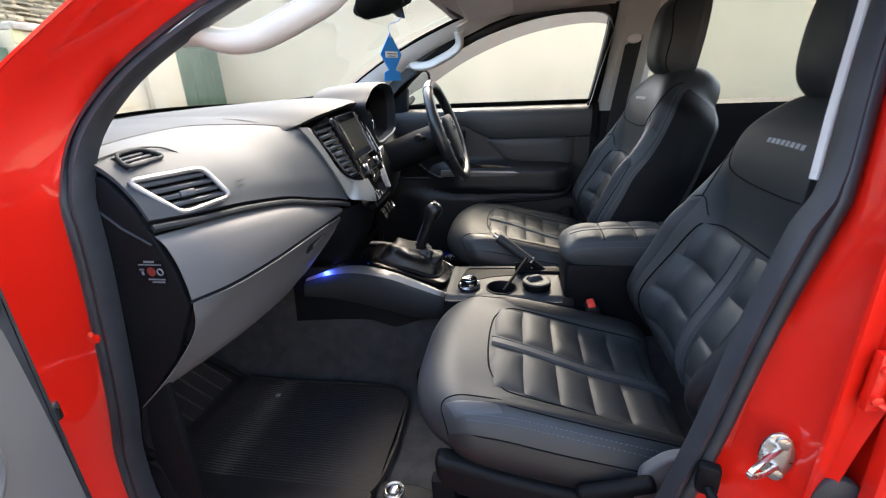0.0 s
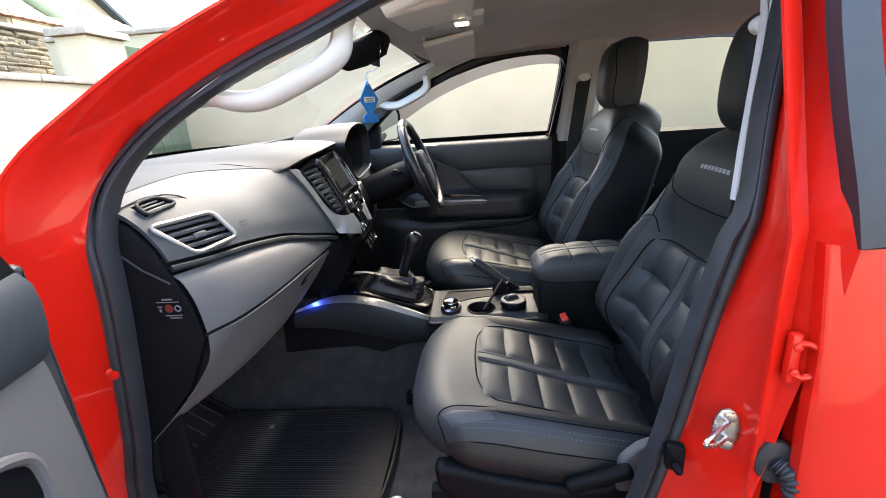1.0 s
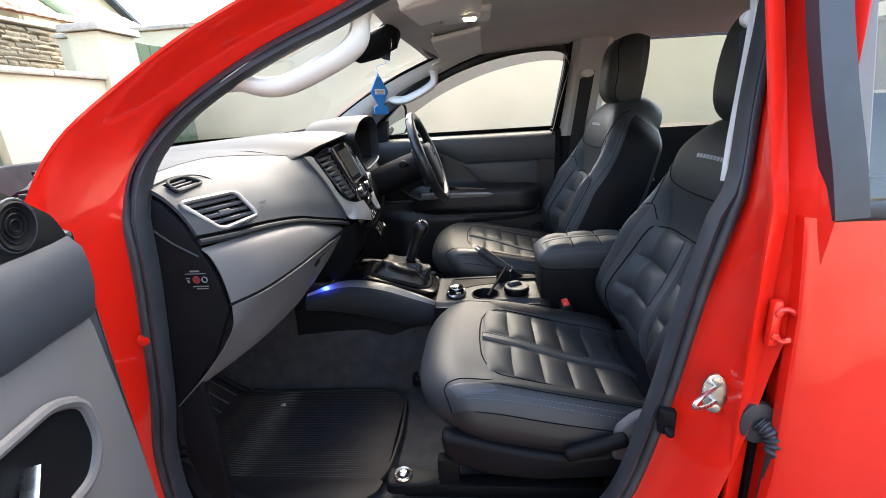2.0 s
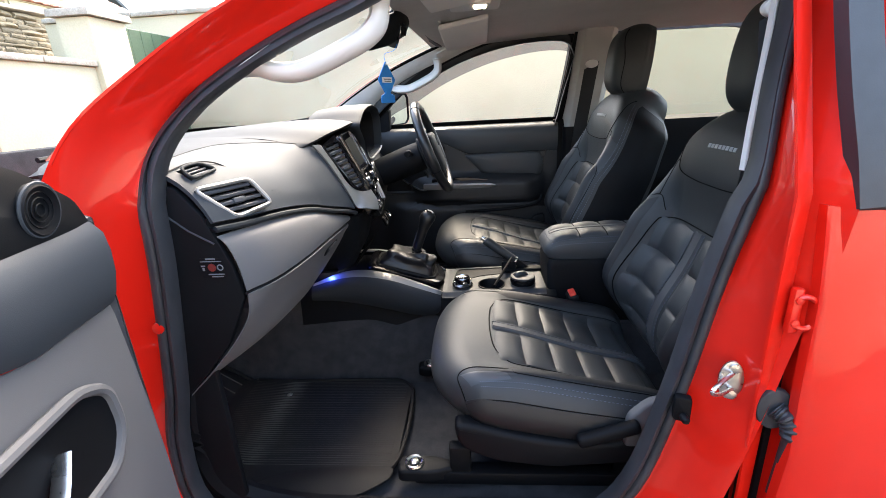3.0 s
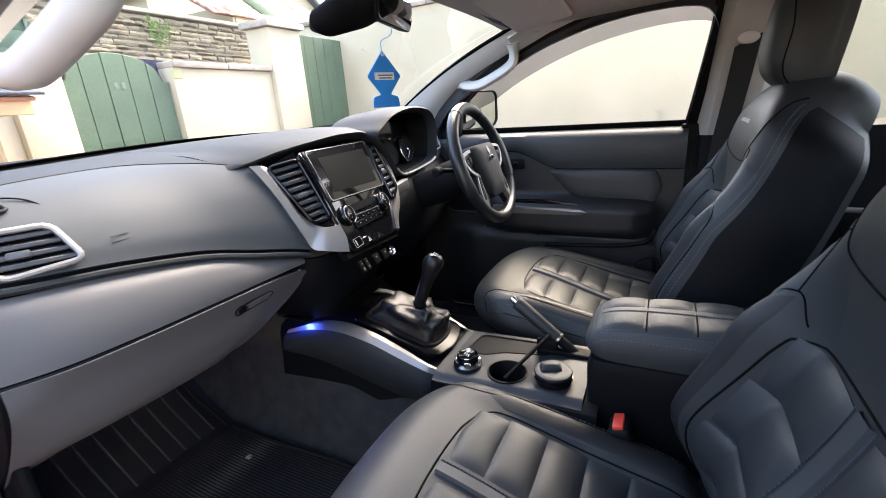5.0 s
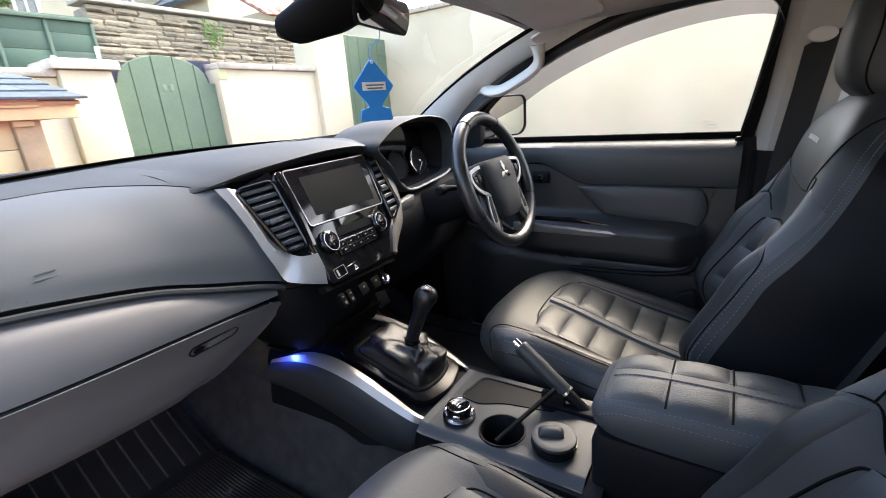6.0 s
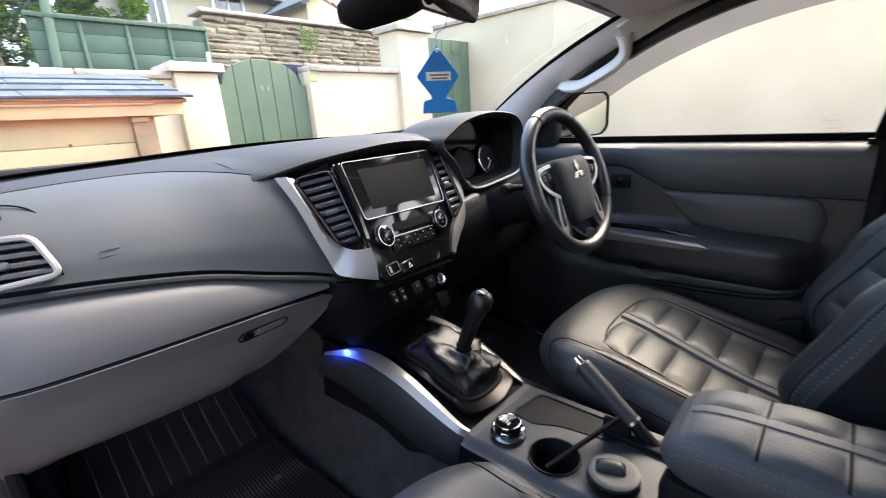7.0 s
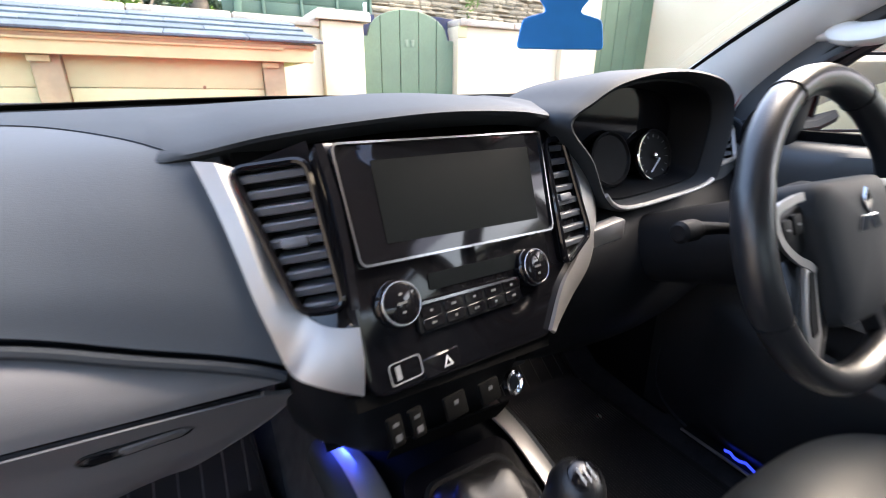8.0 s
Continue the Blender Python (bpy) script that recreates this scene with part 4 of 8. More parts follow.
# ---- doors ----
WIN = [(-0.33, 1.345), (-0.26, 1.42), (-0.19, 1.478), (-0.10, 1.535), (0.0, 1.588), (0.12, 1.636), (0.25, 1.674), (0.40, 1.698), (0.52, 1.70), (0.572, 1.68), (0.58, 1.62), (0.555, 1.45), (0.535, 1.335)]


def sm_(x, a, b):
    f = max(0.0, min(1.0, (x - a) / (b - a)))
    return f * f * (3 - 2 * f)


def side_y(z, y=0.775):
    return y - tumble(z)


def door_front(flip):
    """A front door in the driver's closed position; flip mirrors it to the passenger side."""
    def F(bm):
        if flip:
            xf(bm, Matrix.Translation((0, 2 * CY, 0)) @ Matrix.Diagonal((1, -1, 1, 1)))
            bmesh.ops.reverse_faces(bm, faces=bm.faces[:])
        return bm

    label = "open front passenger door with a grey and black inner panel" if flip else "closed driver's door, its grey lower trim coloured dark for its shade"
    rows = [[Vector((x, 0.875 - (0.04 * ((z - 0.9) / 0.42) ** 2), z)) for x in (-0.5, -0.3, 0, 0.3, 0.58)] for z in (0.5, 0.62, 0.75, 0.9, 1.05, 1.2, 1.31)]
    d = part("door", F(grid(rows, 0.01)), RED, truck, label)

    def zb(x):
        return 1.205 + 0.057 * sm_(x, -0.27, -0.06) - 0.066 * sm_(x, -0.04, 0.14)

    x0 = -0.405 if flip else -0.44
    xs = [x0 + (0.545 - x0) * i / 40 for i in range(41)]
    part("shut_face", F(box((-0.425 if flip else -0.475, 0.825, 0.91), (0.012, 0.09, 0.78), 0.004)), RED if flip else BLACK, d)
    if flip:
        edge = rounded([(-0.43, 0.56), (-0.40, 0.56), (-0.395, 0.85), (-0.392, 1.1), (-0.394, 1.25), (-0.41, 1.325), (-0.43, 1.325)], 0.02, 3)
        part("edge_seal", F(prism(edge, 0.012, basis((0, 0.752, 0), (1, 0, 0), (0, 0, 1)), 0.012)), RUBBER, d, "black rubber edge of the open door")
    part("shut_face", F(box((0.575, 0.80, 0.91), (0.012, 0.13, 0.78), 0.004)), RED if flip else BLACK, d)
    # upper soft panel
    rows = []
    for x in xs:
        zlow = zb(x)
        r = []
        for f, n in ((0, 0.028), (0.12, 0.036), (0.35, 0.043), (0.6, 0.045), (0.8, 0.042), (0.92, 0.03), (1.0, 0.006), (1.02, -0.03)):
            z = zlow + (1.328 - zlow) * f
            r.append(Vector((x, 0.765 - n, z)))
        rows.append(r)
    part("upper_panel", F(grid(rows, 0.006)), DASH if flip else DOORPAD, d, "dark soft upper trim")
    part("waist_seal", F(box((0.08, 0.772, 1.337), (0.93, 0.016, 0.02), 0.005)), RUBBER if flip else FRIT, d)
    # lower moulded panel; the driver's is darker, its shade put into the colour
    rows = []
    for x in xs:
        zt = zb(x) - 0.004
        r = []
        for k in range(65):
            f = k / 64
            z = 0.60 + (zt - 0.60) * f
            n = 0.018 + 0.012 * math.sin(f * math.pi)
            arm = math.exp(-((z - 1.045) / 0.035) ** 2) * (0.045 if x > -0.06 else 0.045 * math.exp(-((x + 0.06) / 0.08) ** 2))
            if not flip:
                arm = 0.06 * sm_(z, 0.94, 0.985) * (1 - sm_(z, 1.05, 1.11)) * sm_(x, -0.2, 0.0) * (1 - sm_(x, 0.40, 0.50))
            pocket = 0.05 * max(0.0, min(1.0, (0.965 - z) / 0.03)) * max(0.0, min(1.0, (x + 0.30) / 0.1)) * max(0.0, min(1.0, (z - 0.62) / 0.05))
            r.append(Vector((x, 0.765 - n - arm - pocket * 0.8, z)))
        rows.append(r)
    part("lower_panel", F(grid(rows, 0.006)), GREY if flip else DOORSHADE, d, "moulded grey plastic lower trim")
    # padded insert
    pad = rounded([(0.095, 1.192), (0.30, 1.196), (0.465, 1.193), (0.487, 1.135), (0.468, 1.074), (0.37, 1.082), (0.185, 1.102)], 0.022, 4)
    c = Vector((0.31, 1.14))
    rows = []
    for s, n in ((1.0, 0.02), (0.98, 0.038), (0.93, 0.043), (0.8, 0.046), (0.4, 0.048), (0.02, 0.048)):
        rows.append([Vector((c.x + (x - c.x) * s, 0.765 - n, c.y + (z - c.y) * s)) for x, z in pad])
    part("arm_pad", F(grid(rows, wrap=True, caps=True)), DOORPAD, d, "grey padded insert")
    # release recess, lever and bright strip
    rec = rounded([(-0.33, 1.06), (-0.30, 1.02), (-0.10, 1.02), (-0.075, 1.05), (-0.085, 1.12), (-0.13, 1.145), (-0.28, 1.145), (-0.325, 1.12)], 0.02, 4)
    rp = [Vector((x, 0.727, z)) for x, z in rec]
    part("recess_lip", F(tube(rp, 0.0075, 8, True, (0, 1, 0))), GREY if flip else DOORSHADE, d, "moulded lip of the handle recess")
    part("release_recess", F(prism([(x, z) for x, z in rec], 0.006, basis((0, 0.733, 0), (1, 0, 0), (0, 0, 1)))), BLACK, d, "black handle recess")
    if flip:
        slot, slot_y = [(-0.06, 1.062), (0.20, 1.062), (0.23, 1.07), (0.17, 1.094), (0.06, 1.10), (-0.06, 1.09)], 0.716
        strip, strip_y = [(-0.08, 1.042), (0.23, 1.026), (0.255, 1.04), (0.245, 1.054), (-0.08, 1.064)], 0.694
    else:
        slot, slot_y = [(-0.06, 1.066), (0.20, 1.062), (0.245, 1.056), (0.215, 1.076), (0.10, 1.089), (-0.06, 1.087)], 0.700
        strip, strip_y = [(-0.10, 1.036), (0.22, 1.039), (0.255, 1.048), (0.225, 1.060), (-0.10, 1.067)], 0.682
    part("arm_recess", F(prism(rounded(slot, 0.01, 3), 0.010, basis((0, slot_y, 0), (1, 0, 0), (0, 0, 1)), 0.002)), PIANO, d, "gloss black recess")
    part("bright_strip", F(prism(rounded(strip, 0.006, 3), 0.012, basis((0, strip_y, 0), (1, 0, 0), (0, 0, 1)), 0.003)), SILVER, d, "satin silver grip strip")
    part("release_lever", F(sweep(spline([(-0.225, 0.722, 1.105), (-0.195, 0.712, 1.08), (-0.16, 0.705, 1.055), (-0.12, 0.70, 1.035), (-0.09, 0.705, 1.03)], 20), circle(0.004, 8, 0.011), up=(0, -1, 0.2))), STEEL, d, "bright metal release lever")
    sw = part("window_switch", F(box((-0.02, 0.728, 1.215), (0.06, 0.012, 0.04), 0.006)), BLACK, d)
    part("switch_key", F(box((-0.02, 0.721, 1.215), (0.022, 0.008, 0.018), 0.003)), PIANO, d)
    lip = [(0.46, 0.70, 0.985), (0.42, 0.69, 0.98), (0.3, 0.685, 0.972), (0.1, 0.685, 0.968), (-0.1, 0.69, 0.965)] if flip else [(0.475, 0.705, 0.99), (0.45, 0.69, 0.955), (0.38, 0.685, 0.935), (0.25, 0.685, 0.925), (0.1, 0.69, 0.918)]
    part("pocket_lip", F(tube(spline(lip, 20), 0.008, 8)), BLACK, d)
    # sail panel with tweeter
    sail = [(-0.47, 1.30), (-0.40, 1.29), (-0.25, 1.30), (-0.245, 1.42), (-0.28, 1.405), (-0.33, 1.365), (-0.40, 1.345), (-0.46, 1.325)]
    if flip:
        sail = [(-0.42, 1.305), (-0.36, 1.30), (-0.02, 1.30), (-0.02, 1.52), (-0.12, 1.485), (-0.24, 1.435), (-0.33, 1.395), (-0.40, 1.35)]
    cs = Vector((-0.25, 1.365)) if flip else Vector((-0.33, 1.335))
    tx, tz = (-0.325, 1.352) if flip else (-0.362, 1.335)
    sp_rows = []
    for k, n in ((1.0, 0.0), (1.0, 0.025), (0.95, 0.034), (0.7, 0.038), (0.3, 0.038), (0.02, 0.038)):
        sp_rows.append([Vector((cs.x + (x - cs.x) * k, 0.772 - n - 0.02 * (1.35 - z), cs.y + (z - cs.y) * k)) for x, z in rounded(sail, 0.012, 3)])
    part("sail_panel", F(grid(sp_rows, wrap=True, caps=True)), BLACK, d, "black sail panel")
    part("tweeter", F(turned([(0.03, 0), (0.03, 0.008), (0.027, 0.01), (0.02, 0.007), (0, 0.006)], 28, basis((tx, 0.738, tz), (1, 0, 0), (0, -0.1, 1)))), BLACK, d, "round tweeter grille")
    part("tweeter_ring", F(xf(tube([(0.03 * math.cos(a), 0.03 * math.sin(a), 0) for a in [i * math.pi / 14 for i in range(28)]], 0.002, 6, True), basis((tx, 0.731, tz), (1, 0, 0), (0, -0.1, 1)))), DASH, d)
    for k in range(3):
        part("grille_ring", F(xf(tube([((0.007 + 0.0065 * k) * math.cos(a), (0.007 + 0.0065 * k) * math.sin(a), 0) for a in [i * math.pi / 12 for i in range(24)]], 0.0009, 5, True), basis((tx, 0.7305, tz), (1, 0, 0), (0, -0.1, 1)))), BLACK, d)
    # window frame, glass, run channel
    path = spline([(x, side_y(z), z) for x, z in WIN], 60)
    part("window_frame", F(sweep([Vector((p.x, p.y + 0.014, p.z)) + (Vector((p.x - 0.15, 0, p.z - 1.35)).normalized() * 0.012) for p in path], [(-0.014, -0.014), (0.014, -0.014), (0.014, 0.014), (-0.014, 0.014)], up=(0, 1, 0))), BLACK, d, "black window frame", angle=30)
    part("outer_frame", F(sweep([Vector((p.x, p.y + 0.045, p.z)) + (Vector((p.x - 0.15, 0, p.z - 1.35)).normalized() * 0.022) for p in path], [(-0.02, -0.016), (0.02, -0.016), (0.02, 0.016), (-0.02, 0.016)], up=(0, 1, 0))), RED if flip else BLACK, d, "outer window frame", angle=30)
    bm = B()
    bm.faces.new([bm.verts.new((p.x, side_y(p.z, 0.785), p.z)) for p in path] + [bm.verts.new((0.1, side_y(1.3, 0.785), 1.30))])
    bmesh.ops.triangulate(bm, faces=bm.faces[:])
    gl = part("window_glass", F(bm), SIDEGLASS, d, "clear window glass")
    gl.visible_shadow = False
    # smoked wind deflector along the top of the glass
    top = [p for p in path if p.z > 1.40]
    top = top[: int(len(top) * 0.80)]
    wide = 0.045 if flip else 0.072
    inner = [Vector((p.x + 0.018, side_y(p.z - wide, 0.80), p.z - wide * min(1.0, 0.35 + i / 14))) for i, p in enumerate(top)]
    wd = part("wind_deflector", F(grid([[Vector((p.x, side_y(p.z, 0.80), p.z)) for p in top], inner])), SMOKE, d, "smoked plastic wind deflector")
    wd.visible_shadow = False
    # exterior mirror
    mo = rounded([(-0.098, -0.062), (-0.085, -0.078), (0.07, -0.076), (0.098, -0.05), (0.098, 0.06), (0.08, 0.078), (-0.08, 0.076), (-0.098, 0.055)], 0.03, 5)
    mm = basis((-0.242, 0.955, 1.415), (0.42, 0.907, 0), (0, 0, 1))
    shell = [[mm @ Vector((x * k, y * k, z)) for x, y in mo] for k, z in ((0.35, -0.085), (0.75, -0.075), (0.96, -0.045), (1.03, -0.01), (1.0, 0.006), (0.94, 0.006), (0.93, -0.004))]
    part("wing_mirror", F(grid(shell, wrap=True, caps=True)), BLACK, d, "black exterior mirror")
    part("mirror_glass", F(prism([(x * 0.93, y * 0.93) for x, y in mo], 0.003, mm @ Matrix.Translation((0, 0, -0.002)))), MIRROR, d, "mirror glass")
    part("mirror_arm", F(sweep([(-0.30, 0.80, 1.345), (-0.29, 0.87, 1.35), (-0.28, 0.92, 1.37)], circle(0.03, 10, 0.02), up=(0, 0, 1))), BLACK, d)
    return d


ETCH = mat("etched_glass", (0.4, 0.4, 0.39), 0.7, var=0.1)
driver_door = door_front(False)
part("backing", box((0.05, 0.776, 0.945), (1.04, 0.006, 0.78), 0.002), BLACK, driver_door)
part("pillar_closing_panel", box((0.575, 0.752, 0.945), (0.10, 0.012, 0.78), 0.004), BLACK, truck)
part("pillar_closing_panel", grid([[Vector((x + (z - 1.33) * 0.14, CY + 0.742 - tumble(z), z)) for x in (0.538, 0.566)] for z in (1.33, 1.45, 1.58, 1.70)], 0.006), BLACK, truck)
part("cant_trim", grid([[Vector((p[0], CY + d - tumble(p[1]), p[1] + e)) for p in WIN[4:10]] for d, e in ((0.742, 0.012), (0.72, 0.03), (0.66, 0.05))], 0.006), TRIMGREY, truck, "pale grey roof side trim")
part("etched_bars", box((0.455, 0.774, 1.385), (0.045, 0.001, 0.001)), ETCH, driver_door, "small etched window marks")
for k in range(1, 4):
    part("etched_bar", box((0.452 + 0.004 * k, 0.774 - 0.002 * k, 1.385 - 0.009 * k), (0.036 - 0.004 * k, 0.001, 0.002)), ETCH, driver_door)
pd = door_front(True)
HX, HY = -0.515, -0.845
pd.matrix_basis = Matrix.Translation((HX, HY, 0)) @ Matrix.Rotation(radians(-78), 4, "Z") @ Matrix.Translation((-HX, -HY, 0))


def rear_door(sign):
    label = "closed red rear passenger door with tinted glass" if sign < 0 else "closed rear door on the driver's side with clear glass"

    def Y(n, z):
        return CY + sign * (n - tumble(z))
    zs = (0.5, 0.56, 0.62, 0.75, 0.9, 1.0, 1.05, 1.15, 1.23, 1.262, 1.285)
    rows = []
    for z in zs:
        n = 0.905 - 0.05 * ((z - 0.95) / 0.4) ** 2 - (0.006 if 0.98 < z < 1.07 else 0)
        xf0 = 0.617
        rows.append([Vector((xf0 + 0.012, Y(n - 0.07, z), z)), Vector((xf0 + 0.012, Y(n - 0.03, z), z)), Vector((xf0, Y(n - 0.026, z), z)), Vector((xf0, Y(n - 0.008, z), z)), Vector((xf0 + 0.008, Y(n, z), z))] + [Vector((x, Y(n + 0.004 * math.sin((x - 0.62) * 3), z), z)) for x in (0.7, 0.9, 1.1, 1.3, 1.48)])
    d = part("door", grid(rows, 0.004), RED, truck, label, angle=45)
    fr = [(0.655, 1.285), (0.65, 1.35), (0.642, 1.45), (0.64, 1.58), (0.66, 1.665), (0.75, 1.705), (1.1, 1.71), (1.36, 1.69), (1.43, 1.55), (1.46, 1.285)]
    p = spline([(x, Y(0.878, z), z) for x, z in fr], 50)
    part("window_frame", sweep(p, [(-0.02, -0.012), (0.02, -0.012), (0.02, 0.012), (-0.02, 0.012)], up=(0, 1, 0)), RUBBER, d, "black window frame", angle=30)
    part("waist_strip", box((1.05, Y(0.868, 1.0), 1.292), (0.84, 0.022, 0.026), 0.009, 3), RUBBER, d)
    bm = B()
    bm.faces.new([bm.verts.new((q.x, Y(0.872, q.z), q.z)) for q in p])
    bmesh.ops.triangulate(bm, faces=bm.faces[:])
    gl = part("window_glass", bm, TINT if sign < 0 else REARGLASS, d, "tinted window glass")
    gl.visible_shadow = False
    rows = [[Vector((x, Y(0.765 - n, 1.0), z)) for x in (0.68, 0.9, 1.1, 1.3, 1.5)] for z, n in ((0.58, 0.0), (0.9, 0.02), (1.02, 0.05), (1.06, 0.05), (1.1, 0.03), (1.25, 0.03), (1.31, 0.02), (1.325, -0.02))]
    part("inner_panel", grid(rows, 0.006), BLACK, d, "black inner trim")
    part("bright_strip", box((0.93, Y(0.705, 1.0), 1.075), (0.16, 0.012, 0.014), 0.004), SILVER, d)
    return d


rear_door(-1)
rear_door(1)
part("side_frame", grid([mirror_y(side_ring(o, y)) for o, y in prof], wrap=True), RED, truck, "glossy red door surround", angle=60)
part("pillar_skin", grid([mirror_y(seg), mirror_y([ws_edge(i / (len(seg) - 1)) + Vector((-0.02, -0.035, 0.0)) for i in range(len(seg))])], 0.004), RED, truck)
part("door_seal", grid([mirror_y(side_ring(o, y)) for o, y in ((-0.045, -0.69), (-0.043, -0.725), (-0.02, -0.74), (0.02, -0.744))], wrap=True), RUBBER, truck, "black rubber door seal", angle=70)

# ---- dashboard ----
dash = thing("dashboard", "dark grey soft dashboard with a grey glovebox and silver trims", "dashboard", (-0.45, CY, 0.95))

# passenger side skin: for each y the line from the windscreen back and down the face
SKIN = [
    (-0.728, [(-0.60, 1.358), (-0.52, 1.362), (-0.45, 1.362), (-0.40, 1.356), (-0.365, 1.342), (-0.338, 1.318), (-0.318, 1.288), (-0.306, 1.262)]),
    (-0.66, [(-0.66, 1.366), (-0.55, 1.370), (-0.46, 1.370), (-0.40, 1.363), (-0.355, 1.346), (-0.318, 1.318), (-0.292, 1.285), (-0.278, 1.256)]),
    (-0.55, [(-0.725, 1.373), (-0.58, 1.378), (-0.48, 1.377), (-0.41, 1.369), (-0.352, 1.350), (-0.308, 1.318), (-0.276, 1.278), (-0.260, 1.245)]),
    (-0.42, [(-0.78, 1.376), (-0.62, 1.381), (-0.50, 1.379), (-0.42, 1.371), (-0.35, 1.350), (-0.298, 1.312), (-0.260, 1.262), (-0.245, 1.222)]),
    (-0.32, [(-0.81, 1.379), (-0.64, 1.384), (-0.50, 1.381), (-0.41, 1.374), (-0.328, 1.356), (-0.276, 1.312), (-0.240, 1.248), (-0.224, 1.190)]),
    (-0.256, [(-0.825, 1.381), (-0.65, 1.386), (-0.50, 1.382), (-0.39, 1.378), (-0.297, 1.360), (-0.256, 1.305), (-0.222, 1.225), (-0.203, 1.162)]),
]


def skin_rows(table, n=25, m=33):
    lines = [spline([(x, y, z) for x, z in pts], n) for y, pts in table]
    return [list(r) for r in zip(*[spline([ln[k] for ln in lines], m) for k in range(n)])]


VENTP = [Vector(q) for q in ((-0.333, -0.722, 1.318), (-0.29, -0.612, 1.318), (-0.268, -0.592, 1.262), (-0.289, -0.68, 1.258))]
DEMIST = [Vector(q) for q in ((-0.365, -0.70, 1.352), (-0.362, -0.65, 1.355), (-0.338, -0.628, 1.341), (-0.342, -0.705, 1.333))]


def hole(bm, c, grow=1.0):
    """Cuts the faces of a sheet that lie within the outline c."""
    m = basis(sum(c, Vector()) / 4, c[1] - c[0], c[0] - c[3]).inverted()
    q = [(m @ p) * grow for p in c]

    def inside(p):
        if abs(p.z) > 0.03:
            return False
        s = [(b.x - a.x) * (p.y - a.y) - (b.y - a.y) * (p.x - a.x) for a, b in zip(q, q[1:] + q[:1])]
        return all(k > 0 for k in s) or all(k < 0 for k in s)
    bmesh.ops.delete(bm, geom=[f for f in bm.faces if inside(m @ f.calc_center_median())], context="FACES")
    return bm


def thicken(bm, t):
    bmesh.ops.solidify(bm, geom=bm.faces[:], thickness=t)
    return bm


# rows along y, columns down the face; the panel runs on under the stack's trim towards its lower end
rows = skin_rows(SKIN, 73, 129)
cut = 28
for i, r in enumerate(rows):
    w = max(0.0, min(1.0, (i - 88) / 40))
    for k, p in enumerate(r):
        f = max(0.0, (k - cut) / (72 - cut))
        p.y += 0.037 * w * w * (3 - 2 * w) * f
        p.x += 0.006 * w * f
skin_end = [p.copy() for p in rows[-1]]
# the pad's seam runs down to the top of the stack's trim
for i, r in enumerate(rows):
    w = 17 * sm_(i, 66, 128)
    src = [p.copy() for p in r]
    for k in range(73):
        u = k * (cut + w) / cut if k <= cut else cut + w + (k - cut) * (72 - cut - w) / (72 - cut)
        j = min(71, int(u))
        r[k] = src[j].lerp(src[j + 1], u - j)
part("top_pad", thicken(hole(grid([r[:cut + 1] for r in rows]), DEMIST), 0.008), DASHTOP, dash, "dark textured top pad")
part("airbag_panel", thicken(hole(hole(grid([[p + Vector((0.003, 0, 0.001)) for p in r[cut:]] for r in rows]), VENTP), DEMIST), 0.008), DASH, dash, "dark grey soft passenger panel")
part("panel_seam", tube([r[cut] + Vector((0.002, 0, 0.001)) for r in rows], 0.0016, 6), BLACK, dash)
part("groove", grid([[Vector((r[-1].x - 0.012, r[-1].y, r[-1].z + 0.008)), Vector((r[-1].x - 0.014, r[-1].y, r[-1].z - 0.012)), Vector((r[-1].x + 0.004, r[-1].y, r[-1].z - 0.018))] for r in rows], 0.004), BLACK, dash, "black groove under the pad")
part("pad_lip", tube([r[-1] + Vector((0.004, 0, -0.012)) for r in rows], 0.006, 8), DASHTOP, dash)

GLOVE = [
    (-0.728, [(-0.302, 1.238), (-0.288, 1.222), (-0.276, 1.19), (-0.270, 1.155), (-0.268, 1.132)]),
    (-0.66, [(-0.278, 1.236), (-0.258, 1.22), (-0.244, 1.185), (-0.238, 1.155), (-0.237, 1.134)]),
    (-0.55, [(-0.260, 1.226), (-0.238, 1.21), (-0.225, 1.18), (-0.220, 1.155), (-0.219, 1.136)]),
    (-0.42, [(-0.246, 1.205), (-0.228, 1.192), (-0.217, 1.17), (-0.213, 1.15), (-0.213, 1.136)]),
    (-0.32, [(-0.234, 1.176), (-0.222, 1.168), (-0.214, 1.155), (-0.211, 1.145), (-0.211, 1.135)]),
    (-0.224, [(-0.224, 1.146), (-0.217, 1.145), (-0.212, 1.141), (-0.211, 1.137), (-0.211, 1.133)]),
]
part("glovebox_brow", grid(skin_rows(GLOVE, 13), 0.002), GREY, dash, "smooth grey glovebox upper panel")
LID = [
    (-0.728, [(-0.268, 1.126), (-0.277, 1.08), (-0.315, 1.025), (-0.37, 0.965), (-0.44, 0.897)]),
    (-0.66, [(-0.237, 1.128), (-0.264, 1.085), (-0.292, 1.028), (-0.33, 0.975), (-0.42, 0.92)]),
    (-0.55, [(-0.219, 1.130), (-0.246, 1.086), (-0.273, 1.03), (-0.314, 0.975), (-0.41, 0.922)]),
    (-0.42, [(-0.213, 1.130), (-0.240, 1.088), (-0.267, 1.03), (-0.308, 0.976), (-0.40, 0.925)]),
    (-0.32, [(-0.211, 1.129), (-0.237, 1.09), (-0.266, 1.033), (-0.308, 0.98), (-0.40, 0.925)]),
    (-0.218, [(-0.216, 1.122), (-0.239, 1.09), (-0.267, 1.04), (-0.308, 0.985), (-0.40, 0.93)]),
]
rows_lid = skin_rows(LID, 21)
